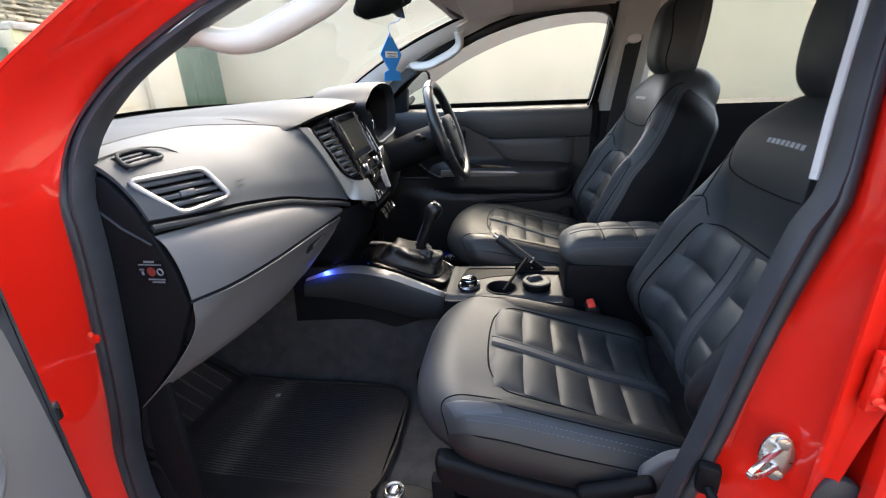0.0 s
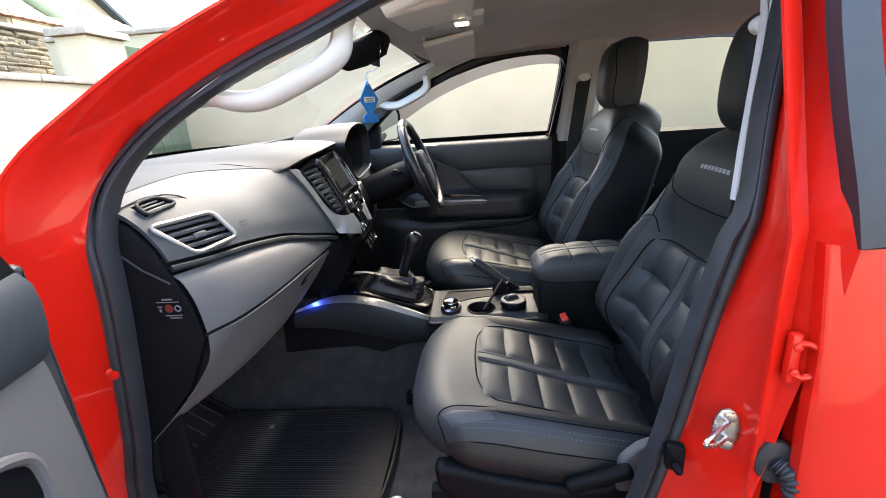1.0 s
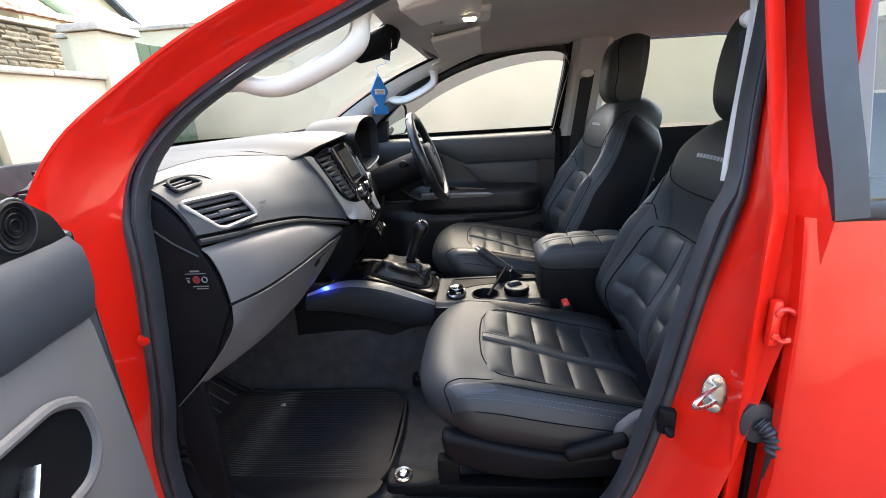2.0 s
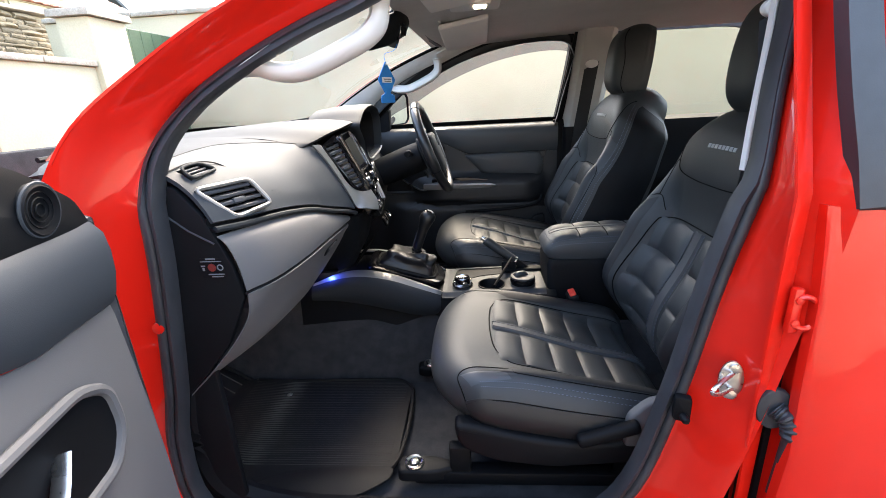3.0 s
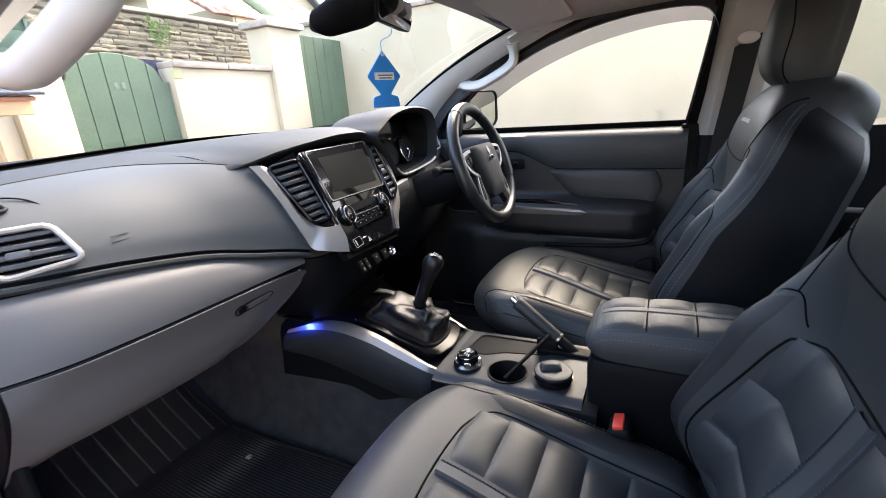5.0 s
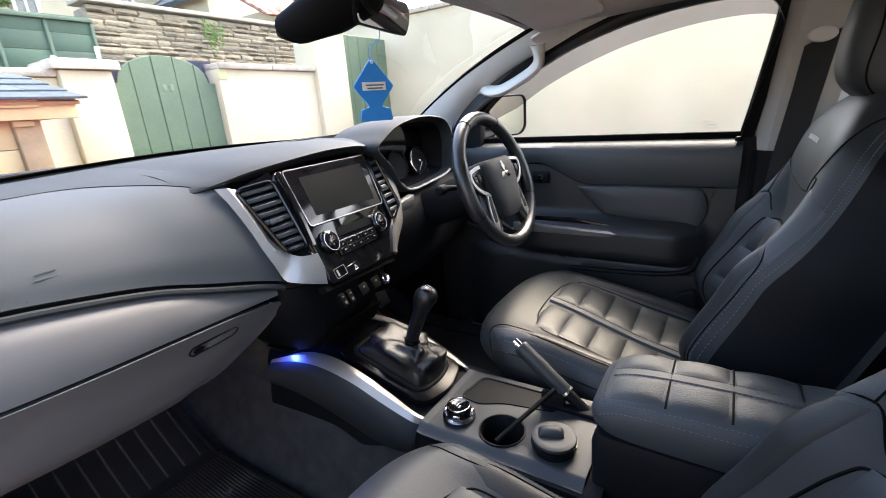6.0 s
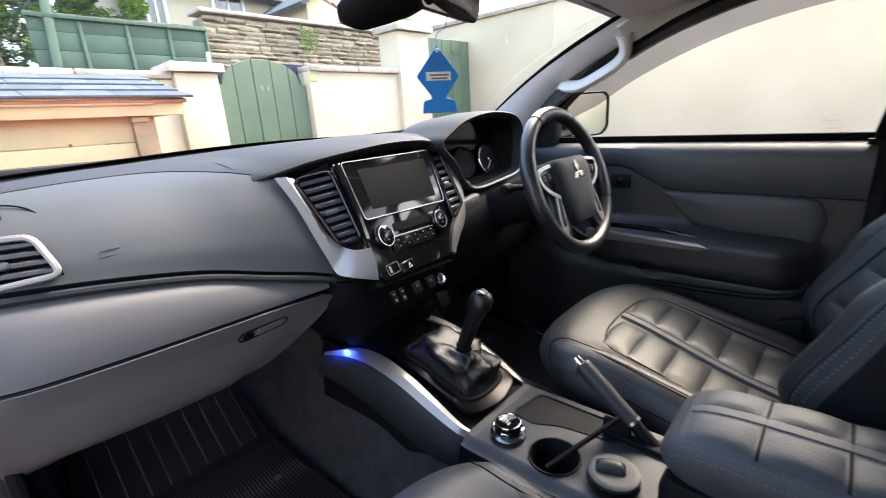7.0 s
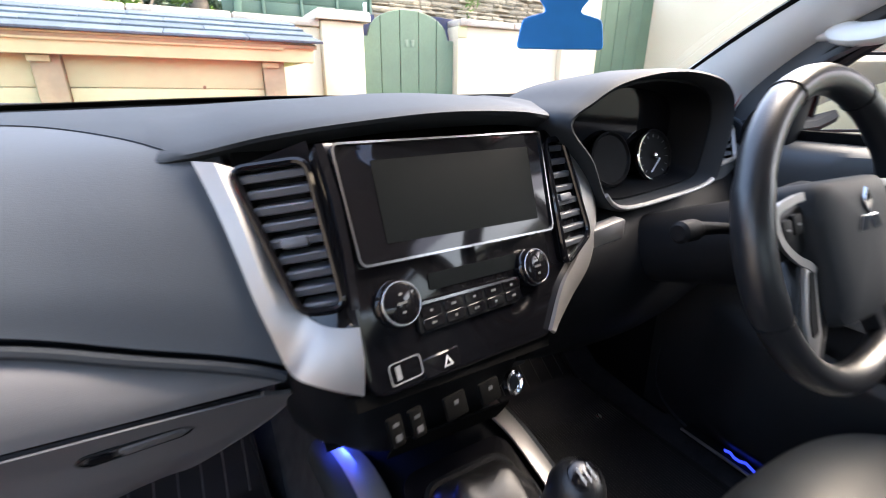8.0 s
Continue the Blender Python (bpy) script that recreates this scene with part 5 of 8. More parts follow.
for i, r in enumerate(rows_lid):
    w = sm_(i, 18, 32)
    for k, p in enumerate(r):
        f = k / 20
        p.y += w * (-0.03 * (1 - sm_(f, 0.0, 0.16)) ** 2 + 0.006 - 0.15 * sm_(f, 0.2, 0.95))
part("glovebox_lid", grid(rows_lid, 0.002), GREY, dash, "smooth grey glovebox lid")
part("lid_edge", tube(rows_lid[-1], 0.003, 6), GREY, dash)
HM_ = basis((-0.2332, -0.352, 1.092), (0.0, 1, 0.04), (0.60, 0, 1))
ho = rounded([(-0.044, -0.011), (0.036, -0.010), (0.046, 0.002), (0.036, 0.012), (-0.044, 0.011), (-0.05, 0.0)], 0.011, 4)
gh = part("glovebox_handle", xf(tube([(x, y, 0.0) for x, y in ho], 0.0016, 6, True), HM_), BLACK, dash, "grey moulded glovebox handle")
part("plate", prism(ho, 0.0015, HM_ @ Matrix.Translation((0, 0, -0.002))), GREY, gh)
part("grip", prism(rounded([(-0.016, -0.007), (0.034, -0.006), (0.038, 0.001), (0.032, 0.008), (-0.016, 0.008)], 0.004), 0.004, HM_ @ Matrix.Translation((0, 0, -0.001)), 0.0015), GREY, gh)
part("lock", turned([(0.0085, 0), (0.0085, 0.003), (0.003, 0.0032)], 16, HM_ @ Matrix.Translation((-0.032, 0, -0.001)) @ Matrix.Diagonal((1.2, 0.9, 1, 1))), BLACK, gh)
part("lid_frame", tube([Vector((p.x - 0.004, p.y, p.z)) for p in (r[0] for r in rows_lid)], 0.003, 6), BLACK, dash)

# black end panel with the warning label
LABELRED = mat("label_red", (0.14, 0.018, 0.015), 0.5, var=0.2, scale=300)
pts = [(-0.62, 1.35), (-0.52, 1.345), (-0.42, 1.345), (-0.36, 1.325), (-0.325, 1.28), (-0.305, 1.235), (-0.285, 1.18), (-0.275, 1.12), (-0.325, 1.02), (-0.38, 0.96), (-0.455, 0.885), (-0.62, 0.88)]
part("end_panel", prism(pts, 0.012, basis((0, -0.718, 0), (1, 0, 0), (0, 0, 1)), 0.003), BLACK, dash, "black plastic dashboard end panel")
part("end_seam", tube([(-0.41, -0.731, 1.30), (-0.35, -0.732, 1.25), (-0.308, -0.732, 1.225)], 0.0018, 6), RUBBER, dash)
wl = part("warning_label", prism(rounded([(-0.022, -0.018), (0.022, -0.018), (0.022, 0.018), (-0.022, 0.018)], 0.002, 2), 0.0008, basis((-0.322, -0.7308, 1.180), (1, 0, 0), (0, 0, 1))), BLACK, dash, "small black airbag warning label")
for dx, dz, w, h, mt in ((0, 0.0175, 0.018, 0.003, PRINT), (0, 0.0125, 0.04, 0.0016, PRINT), (-0.016, 0.004, 0.008, 0.0025, PRINT), (-0.016, -0.002, 0.004, 0.006, PRINT), (0.006, -0.012, 0.03, 0.002, PRINT), (0.008, -0.0165, 0.022, 0.002, PRINT)):
    part("label_bar", box((-0.322 + dx, -0.7322, 1.180 + dz), (w, 0.0006, h)), mt, wl)
part("label_disc", turned([(0.0075, 0), (0.0075, 0.0006)], 20, basis((-0.322, -0.732, 1.181), (1, 0, 0), (0, 0, 1))), LABELRED, wl, "red warning disc")
part("label_ring", xf(tube([(0.005 * math.cos(a), 0.005 * math.sin(a), 0) for a in [i * math.pi / 8 for i in range(16)]], 0.0012, 5, True), basis((-0.306, -0.733, 1.181), (1, 0, 0), (0, 0, 1))), PRINT, wl)


def vent(name, corners, slats, parent, label, ring=SILVER, inner=0.012, depth=0.03, tab=True, ringr=0.0046):
    """An air vent in a bent opening: rim, dark well, slats."""
    c = [Vector(q) for q in corners]     # tl, tr, br, bl seen from the seats
    nrm = (c[1] - c[0]).cross(c[3] - c[0]).normalized()
    if nrm.x < 0:
        nrm = -nrm
    mid = sum(c, Vector()) / 4
    m = basis(mid, c[1] - c[0], c[0] - c[3])
    mi = m.inverted()
    flat = [(mi @ q).to_2d() for q in c]
    outl = rounded([(q.x, q.y) for q in flat], 0.014, 4)
    ins = [(x * (1 - inner / max(0.02, abs(x) + 0.01)) if abs(x) > 0.01 else x, y * 0.86) for x, y in outl]
    v = part(name, xf(tube([(x, y, 0.002) for x, y in outl], ringr, 8, True), m), ring, parent, label)
    part("well", prism([(x * 0.99, y * 0.99) for x, y in outl], 0.004, m @ Matrix.Translation((0, 0, -depth))), BLACK, v)
    part("well_wall", grid([[m @ Vector((x, y, zz)) for x, y in outl] for zz in (0.0, -depth)], 0.002, wrap=True), BLACK, v)
    y0, y1 = min(q.y for q in flat), max(q.y for q in flat)

    def span(y):
        xs = []
        n = len(outl)
        for i in range(n):
            (xa, ya), (xb, yb) = outl[i], outl[(i + 1) % n]
            if (ya - y) * (yb - y) <= 0 and abs(ya - yb) > 1e-7:
                xs.append(xa + (xb - xa) * (y - ya) / (yb - ya))
        return (min(xs), max(xs)) if len(xs) > 1 else None
    for k in range(slats):
        y = y0 + (y1 - y0) * (k + 0.5) / slats
        s = span(y)
        if s and s[1] - s[0] > 0.01:
            part("slat", xf(box((0, 0, 0), (s[1] - s[0] - 0.004, min(0.0085, (y1 - y0) / slats * 0.55), 0.02), 0.0014, 1, m=Matrix.Rotation(radians(20), 4, "X")), m @ Matrix.Translation(((s[0] + s[1]) / 2, y, -0.010))), VENT, v)
    if tab:
        part("tab", xf(box((0, 0, 0), (0.026, 0.011, 0.012), 0.003), m @ Matrix.Translation((-0.002, -0.004, -0.002))), VENT, v)
    return v


vent("side_vent", [p + Vector((0.004, 0, 0.002)) for p in VENTP], 5, dash, "dashboard end vent with a satin silver rim")
vent("demist_vent", [p + Vector((0.003, 0, 0.002)) for p in DEMIST], 4, dash, "small side window demister vent", DASHTOP, depth=0.015, tab=False, ringr=0.003)
part("vent_surround", tube(spline([(-0.372, -0.72, 1.352), (-0.37, -0.65, 1.359), (-0.345, -0.60, 1.348), (-0.30, -0.577, 1.30), (-0.262, -0.566, 1.252)], 24), 0.0014, 6), BLACK, dash)
for i, w in enumerate((0.026, 0.03)):
    part("embossed_mark", box((-0.2735 + 0.004 * i, -0.535, 1.284 - 0.008 * i), (0.0006, w, 0.0016), m=Matrix.Rotation(radians(-30), 4, "Y")), DASH, dash, "faint embossed airbag mark")

# ---- centre stack ----
SM = basis((-0.26, -0.001, 1.36), (-0.055, 0.294, -0.003), (-0.048, -0.007, 0.105))


def S(a, b, c=0.0):
    return SM @ Vector((a, b, c))


stack = thing("centre_stack", "gloss black centre stack with screen, vents and climate knobs", "car controls", (-0.22, 0, 1.1))
face = [(-0.17, 0.008), (0.217, 0.008), (0.232, -0.08), (0.19, -0.19), (0.09, -0.262), (-0.17, -0.245)]
part("fascia", prism(rounded(face, 0.02), 0.04, SM @ Matrix.Translation((0, 0, -0.046)), 0.004), PIANO, stack, "gloss black fascia")
# screen with chrome frame
so = rounded([(-0.152, 0.004), (0.158, 0.004), (0.136, -0.132), (-0.152, -0.12)], 0.010)
si = rounded([(-0.1495, 0.0015), (0.1552, 0.0015), (0.1340, -0.1292), (-0.1497, -0.1175)], 0.007)
fr = part("screen_frame", frame_ring(so, si, 0.006, SM @ Matrix.Translation((0, 0, -0.004))), DARKCHROME, stack, "satin chrome screen frame", angle=30)
part("screen", prism(si, 0.003, SM @ Matrix.Translation((0, 0, -0.004))), PIANO, fr, "gloss black screen glass")
part("display", prism(rounded([(-0.112, -0.016), (0.126, -0.016), (0.112, -0.112), (-0.116, -0.102)], 0.002, 2), 0.0006, SM @ Matrix.Translation((0, 0, -0.0009))), SCREEN, fr, "switched-off grey display")
# silver trims
lo = [skin_end[k] + Vector((0.009, 0.0, 0.004)) + Vector((-0.0085, -0.026, 0.003)) * (1 - i / 6) for i, k in enumerate((45, 49, 53, 57, 62, 67, 72))] + [S(-0.222, -0.205, -0.036), S(-0.2, -0.222, -0.02), S(-0.176, -0.236, -0.008)]
li = [S(-0.228, 0.002, -0.049), S(-0.225, -0.018, -0.048), S(-0.222, -0.045, -0.047), S(-0.219, -0.076, -0.046), S(-0.216, -0.108, -0.045), S(-0.208, -0.138, -0.038), S(-0.201, -0.152, -0.031), S(-0.192, -0.163, -0.021), S(-0.18, -0.169, -0.01), S(-0.168, -0.172, 0.0)]
A, Bc = spline(lo, 30), spline(li, 30)
part("silver_trim", grid([A, [a.lerp(b, 0.5) + SM.to_3x3() @ Vector((0, 0, 0.006)) for a, b in zip(A, Bc)], Bc], 0.006), SILVER, stack, "satin silver side trim")
ro = [S(0.232, 0.010, -0.006), S(0.258, -0.05, -0.008), S(0.262, -0.10, -0.010), S(0.246, -0.15, -0.012), S(0.21, -0.195, -0.012), S(0.155, -0.228, -0.012), S(0.10, -0.264, -0.012)]
ri = [S(0.204, 0.006, 0.0), S(0.215, -0.05, 0.0), S(0.217, -0.10, 0.0), S(0.203, -0.15, 0.0), S(0.168, -0.180, 0.0), S(0.128, -0.207, 0.0), S(0.085, -0.255, 0.0)]
A, Bc = spline(ro, 30), spline(ri, 30)
part("silver_trim", grid([A, [a.lerp(b, 0.5) + SM.to_3x3() @ Vector((0, 0, 0.005)) for a, b in zip(A, Bc)], Bc], 0.006), SILVER, stack, "satin silver side trim")
LV = [S(-0.231, 0.0, -0.050), S(-0.172, -0.006, -0.012), S(-0.171, -0.152, -0.010), S(-0.205, -0.147, -0.034)]
back = spline([S(-0.168, 0.012, -0.012), S(-0.168, -0.05, -0.012), S(-0.168, -0.11, -0.012), S(-0.168, -0.172, -0.012)], 41)
rim_in = [p + SM.to_3x3() @ Vector((0, 0, -0.003)) for p in spline(li, 41)]
part("vent_panel", thicken(hole(grid([[a.lerp(b, k / 24) for k in range(25)] for a, b in zip(rim_in, back)]), LV, 0.97), 0.003), PIANO, stack, "gloss black vent surround")
vent("centre_vent", LV, 9, stack, "tall centre air vent with dark slats", PIANO, depth=0.028, ringr=0.004)
vent("centre_vent", [S(0.162, -0.010), S(0.202, -0.009), S(0.209, -0.150), S(0.142, -0.182)], 9, stack, "tall centre air vent with dark slats", PIANO, depth=0.028, ringr=0.004)
part("vent_bezel", sweep([S(-0.163, 0.003, 0.002), S(-0.16, -0.05, 0.002), S(-0.162, -0.10, 0.002), S(-0.168, -0.155, 0.002)], [(-0.004, -0.002), (0.004, -0.002), (0.004, 0.002), (-0.004, 0.002)], up=SM.to_3x3() @ Vector((0, 0, 1))), PIANO, stack)
# climate panel
cp = part("climate_panel", prism(rounded([(-0.10, -0.168), (0.055, -0.176), (0.045, -0.205), (-0.105, -0.2)], 0.006), 0.004, SM @ Matrix.Translation((0, 0, -0.005)), 0.002), BLACK, stack, "climate control panel")
part("climate_display", prism(rounded([(-0.075, -0.142), (0.06, -0.148), (0.056, -0.166), (-0.078, -0.16)], 0.004), 0.001, SM @ Matrix.Translation((0, 0, -0.0055))), SCREEN, cp)
part("rule", prism([(-0.095, -0.168), (0.045, -0.175), (0.045, -0.178), (-0.095, -0.171)], 0.0015, SM), DARKCHROME, cp)
for i in range(5):
    for r in range(2):
        a, b = -0.085 + i * 0.03, -0.179 - 0.0008 * i - r * 0.013
        part("button", prism(rounded([(a - 0.013, b - 0.0055), (a + 0.013, b - 0.0055), (a + 0.013, b + 0.0055), (a - 0.013, b + 0.0055)], 0.002, 2), 0.0012, SM @ Matrix.Translation((0, 0, -0.0008)), 0.0004, 1), PIANO, cp)
        part("print", box((0, 0, 0), (0.007 if (i + r) % 2 else 0.004, 0.0026, 0.0004), m=SM @ Matrix.Translation((a, b, 0.0006))), DIM, cp)
for a, b, r in ((-0.122, -0.162, 0.0225), (0.078, -0.170, 0.0225)):
    kn = part("climate_knob", turned([(r + 0.002, -0.006), (r + 0.002, 0.002), (r, 0.004), (r - 0.001, 0.010), (r - 0.003, 0.0115), (0.0, 0.0115)], 36, SM @ Matrix.Translation((a, b, -0.002))), PIANO, stack, "chrome-ringed black climate knob")
    part("ring", xf(tube([((r - 0.0012) * math.cos(q), (r - 0.0012) * math.sin(q), 0.0108) for q in [i * math.pi / 20 for i in range(40)]], 0.0012, 6, True), SM @ Matrix.Translation((a, b, -0.002))), DARKCHROME, kn, "bright metal ring")
    for dy, w in ((0.009, 0.004), (0.0, 0.012), (-0.009, 0.004)):
        part("print", box((0, 0, 0), (w, 0.0024, 0.0004), m=SM @ Matrix.Translation((a, b + dy, 0.0098))), DIM, kn)
# lower switch strip
hz = part("hazard_switch", box((0, 0, 0), (0.05, 0.022, 0.004), 0.002, 1, m=SM @ Matrix.Translation((-0.085, -0.236, -0.006))), PIANO, stack)
part("triangle", frame_ring([(-0.0065, -0.0055), (0.0065, -0.0055), (0, 0.0065)], [(-0.0035, -0.0038), (0.0035, -0.0038), (0, 0.0028)], 0.0006, SM @ Matrix.Translation((-0.078, -0.236, -0.0035))), THREAD, hz, "white hazard triangle")
ib = part("seatbelt_indicator", frame_ring(rounded([(-0.019, -0.011), (0.019, -0.011), (0.019, 0.011), (-0.019, 0.011)], 0.004, 2), rounded([(-0.0178, -0.0098), (0.0178, -0.0098), (0.0178, 0.0098), (-0.0178, 0.0098)], 0.004, 2), 0.0008, SM @ Matrix.Translation((-0.128, -0.228, -0.0055))), PRINT, stack)
part("print", box((0, 0, 0), (0.006, 0.014, 0.0004), m=SM @ Matrix.Translation((-0.137, -0.228, -0.005))), PRINT, ib)
# lower stack, its cubby only a black sheet
LS = [(1.135, -0.20, -0.205, 0.12), (1.10, -0.205, -0.205, 0.115), (1.05, -0.215, -0.195, 0.11), (1.00, -0.232, -0.170, 0.11), (0.965, -0.252, -0.145, 0.11), (0.940, -0.268, -0.122, 0.11), (0.932, -0.29, -0.112, 0.105)]
rows = []
for z, x, y0, y1 in LS:
    rows.append([Vector((x - 0.14, y0 - 0.03, z)), Vector((x - 0.03, y0 - 0.015, z)), Vector((x, y0 + 0.015, z))] + [Vector((x + 0.012 - 0.02 * f, y0 + 0.02 + (y1 - y0 - 0.04) * f, z)) for f in (0.1, 0.3, 0.5, 0.7, 0.9)] + [Vector((x - 0.03, y1, z)), Vector((x - 0.14, y1 + 0.02, z))])
part("lower_panel", grid(rows, 0.006), BLACK, stack, "dark lower stack panel")
# black strip below the fascia, put in as the gap's shade
part("gap_shade", prism([(-0.185, -0.236), (0.09, -0.26), (0.085, -0.275), (-0.185, -0.25)], 0.02, SM @ Matrix.Translation((0, 0, -0.032))), FRIT, stack)
for a, b in ((-0.150, -0.283), (-0.125, -0.285)):
    sw = part("toggle_switch", box((0, 0, 0), (0.017, 0.030, 0.008), 0.003, m=SM @ Matrix.Translation((a, b, -0.0165))), FRIT, stack)
    part("print", box((0, 0, 0), (0.007, 0.006, 0.0005), m=SM @ Matrix.Translation((a, b - 0.006, -0.0122))), DIM, sw)
    part("print", box((0, 0, 0), (0.007, 0.003, 0.0005), m=SM @ Matrix.Translation((a, b + 0.007, -0.0122))), DIM, sw)
for a, b in ((-0.075, -0.288), (-0.025, -0.292)):
    pk = part("socket_cover", box((0, 0, 0), (0.03, 0.026, 0.006), 0.003, m=SM @ Matrix.Translation((a, b, -0.0155))), FRIT, stack)
    part("print", box((0, 0, 0), (0.006, 0.004, 0.0005), m=SM @ Matrix.Translation((a, b + 0.004, -0.0122))), DIM, pk)
part("power_socket", turned([(0.014, 0), (0.014, 0.006), (0.011, 0.007), (0.009, 0.003)], 20, SM @ Matrix.Translation((0.012, -0.296, -0.016))), CHROME, stack, "chrome-rimmed power socket")
# flat black sheet on the panel, painted for the cubby's dark inside
part("cubby", grid([[Vector((x + 0.016, y, z)) for y in (-0.10, -0.04, 0.03, 0.08)] for x, z in ((-0.238, 0.992), (-0.252, 0.966), (-0.268, 0.941))], 0.003), FRIT, stack, "flat black sheet for the dark inside of an open cubby")

# brow over the screen, running from the passenger pad to the instrument hood
BROW = [
    (-0.305, [(-0.50, 1.381), (-0.41, 1.3765), (-0.345, 1.3645), (-0.308, 1.3475), (-0.300, 1.339)]),
    (-0.262, [(-0.50, 1.382), (-0.41, 1.3795), (-0.335, 1.371), (-0.280, 1.357), (-0.305, 1.341)]),
    (-0.20, [(-0.50, 1.392), (-0.40, 1.392), (-0.31, 1.386), (-0.258, 1.372), (-0.285, 1.354)]),
    (-0.12, [(-0.50, 1.400), (-0.40, 1.402), (-0.30, 1.396), (-0.238, 1.384), (-0.27, 1.366)]),
    (-0.02, [(-0.50, 1.404), (-0.40, 1.409), (-0.30, 1.404), (-0.236, 1.392), (-0.275, 1.372)]),
    (0.09, [(-0.50, 1.404), (-0.40, 1.407), (-0.31, 1.402), (-0.256, 1.390), (-0.29, 1.372)]),
    (0.16, [(-0.50, 1.403), (-0.40, 1.401), (-0.33, 1.394), (-0.285, 1.383), (-0.31, 1.366)]),
    (0.20, [(-0.50, 1.405), (-0.40, 1.402), (-0.34, 1.393), (-0.31, 1.38), (-0.33, 1.364)]),
]
part("screen_brow", grid(skin_rows(BROW, 17), 0.006), DASHTOP, dash, "dark hood over the screen")
TOPC = [
    (-0.262, [(-0.825, 1.381), (-0.65, 1.386), (-0.50, 1.382)]),
    (-0.12, [(-0.84, 1.384), (-0.66, 1.395), (-0.50, 1.400)]),
    (0.05, [(-0.845, 1.386), (-0.66, 1.398), (-0.50, 1.404)]),
    (0.25, [(-0.83, 1.384), (-0.65, 1.397), (-0.50, 1.408)]),
    (0.45, [(-0.77, 1.379), (-0.62, 1.392), (-0.48, 1.412)]),
    (0.62, [(-0.69, 1.372), (-0.58, 1.384), (-0.46, 1.395)]),
    (0.765, [(-0.60, 1.36), (-0.52, 1.366), (-0.44, 1.37)]),
]
part("top_pad", grid(skin_rows(TOPC, 13), 0.006), DASHTOP, dash, "dark textured top pad")
# black plate added to close the view under the brow
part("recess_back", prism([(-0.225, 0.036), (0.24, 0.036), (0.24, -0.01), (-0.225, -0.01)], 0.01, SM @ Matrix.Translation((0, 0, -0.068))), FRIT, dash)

# ---- instrument binnacle ----
DIALBLACK = mat("matt_dial_black", (0.006, 0.006, 0.007), 0.7, var=0.1, spec=0.15)
bn = thing("instrument_binnacle", "hooded instrument binnacle with a chrome-ringed dial", "instrument cluster", (-0.3, 0.385, 1.3))
rim = spline([(0.175, 1.372), (0.215, 1.402), (0.27, 1.427), (0.36, 1.443), (0.45, 1.442), (0.52, 1.425), (0.55, 1.38), (0.545, 1.30), (0.525, 1.262), (0.42, 1.245), (0.31, 1.238), (0.262, 1.262), (0.225, 1.32)], 60, True)
R3 = [(p[0], p[1]) for p in rim]
cen = Vector((0.385, 1.335))


def bring(s, x, lift=0.0):
    return [Vector((x, cen.x + (y - cen.x) * s, cen.y + (z - cen.y) * s + lift)) for y, z in R3]


part("hood", grid([bring(1.04, -0.46, -0.012), bring(1.045, -0.36, -0.002), bring(1.035, -0.285), bring(1.02, -0.262), bring(0.985, -0.256), bring(0.94, -0.262), bring(0.90, -0.285), bring(0.86, -0.33)], wrap=True), DASHTOP, bn, "dark instrument hood", angle=60)
part("hood_well", grid([bring(0.90, -0.287), bring(0.80, -0.36)], 0.004, wrap=True), BLACK, bn)
bm = B()
bm.faces.new([bm.verts.new(v) for v in bring(0.82, -0.352)])
part("cluster_face", bm, PIANO, bn, "gloss black cluster face")
for y0, r0 in ((0.352, 0.044), (0.462, 0.044)):
    dm = basis((-0.335, y0, 1.305), (0, 1, 0), (-0.25, 0, 1))
    dl = part("dial", turned([(r0, -0.004), (r0 + 0.003, 0.003), (r0 - 0.001, 0.005), (r0 - 0.004, 0.001), (0, 0)], 40, dm), DIALBLACK, bn, "chrome-ringed dial")
    if y0 < 0.4:
        continue
    part("dial_ring", xf(tube([(r0 * math.cos(a), r0 * math.sin(a), 0.004) for a in [math.pi * (0.62 + 1.2 * i / 30) for i in range(31)]], 0.0022, 6), dm), CHROME, dl)
    part("needle", xf(box((-0.012, -0.012, 0.005), (0.034, 0.002, 0.001), m=None), dm @ Matrix.Rotation(radians(45), 4, "Z")), WHITE, dl)
    part("needle_cap", turned([(0.006, 0.003), (0.006, 0.007), (0.003, 0.009)], 16, dm), CHROME, dl)
    for k in range(13):
        a = math.pi * (1.28 - 1.56 * k / 12)
        part("tick", xf(box((0, 0, 0), (0.005, 0.0009, 0.0005)), dm @ Matrix.Rotation(a, 4, "Z") @ Matrix.Translation((r0 - 0.009, 0, 0.002))), PRINT, dl)
part("lower_rim", tube([v for v in bring(0.955, -0.258) if v.z < 1.275], 0.004, 8), SILVER, bn, "satin silver lower rim")
part("print_bar", box((-0.345, 0.262, 1.31), (0.001, 0.012, 0.045), 0), PRINT, bn)

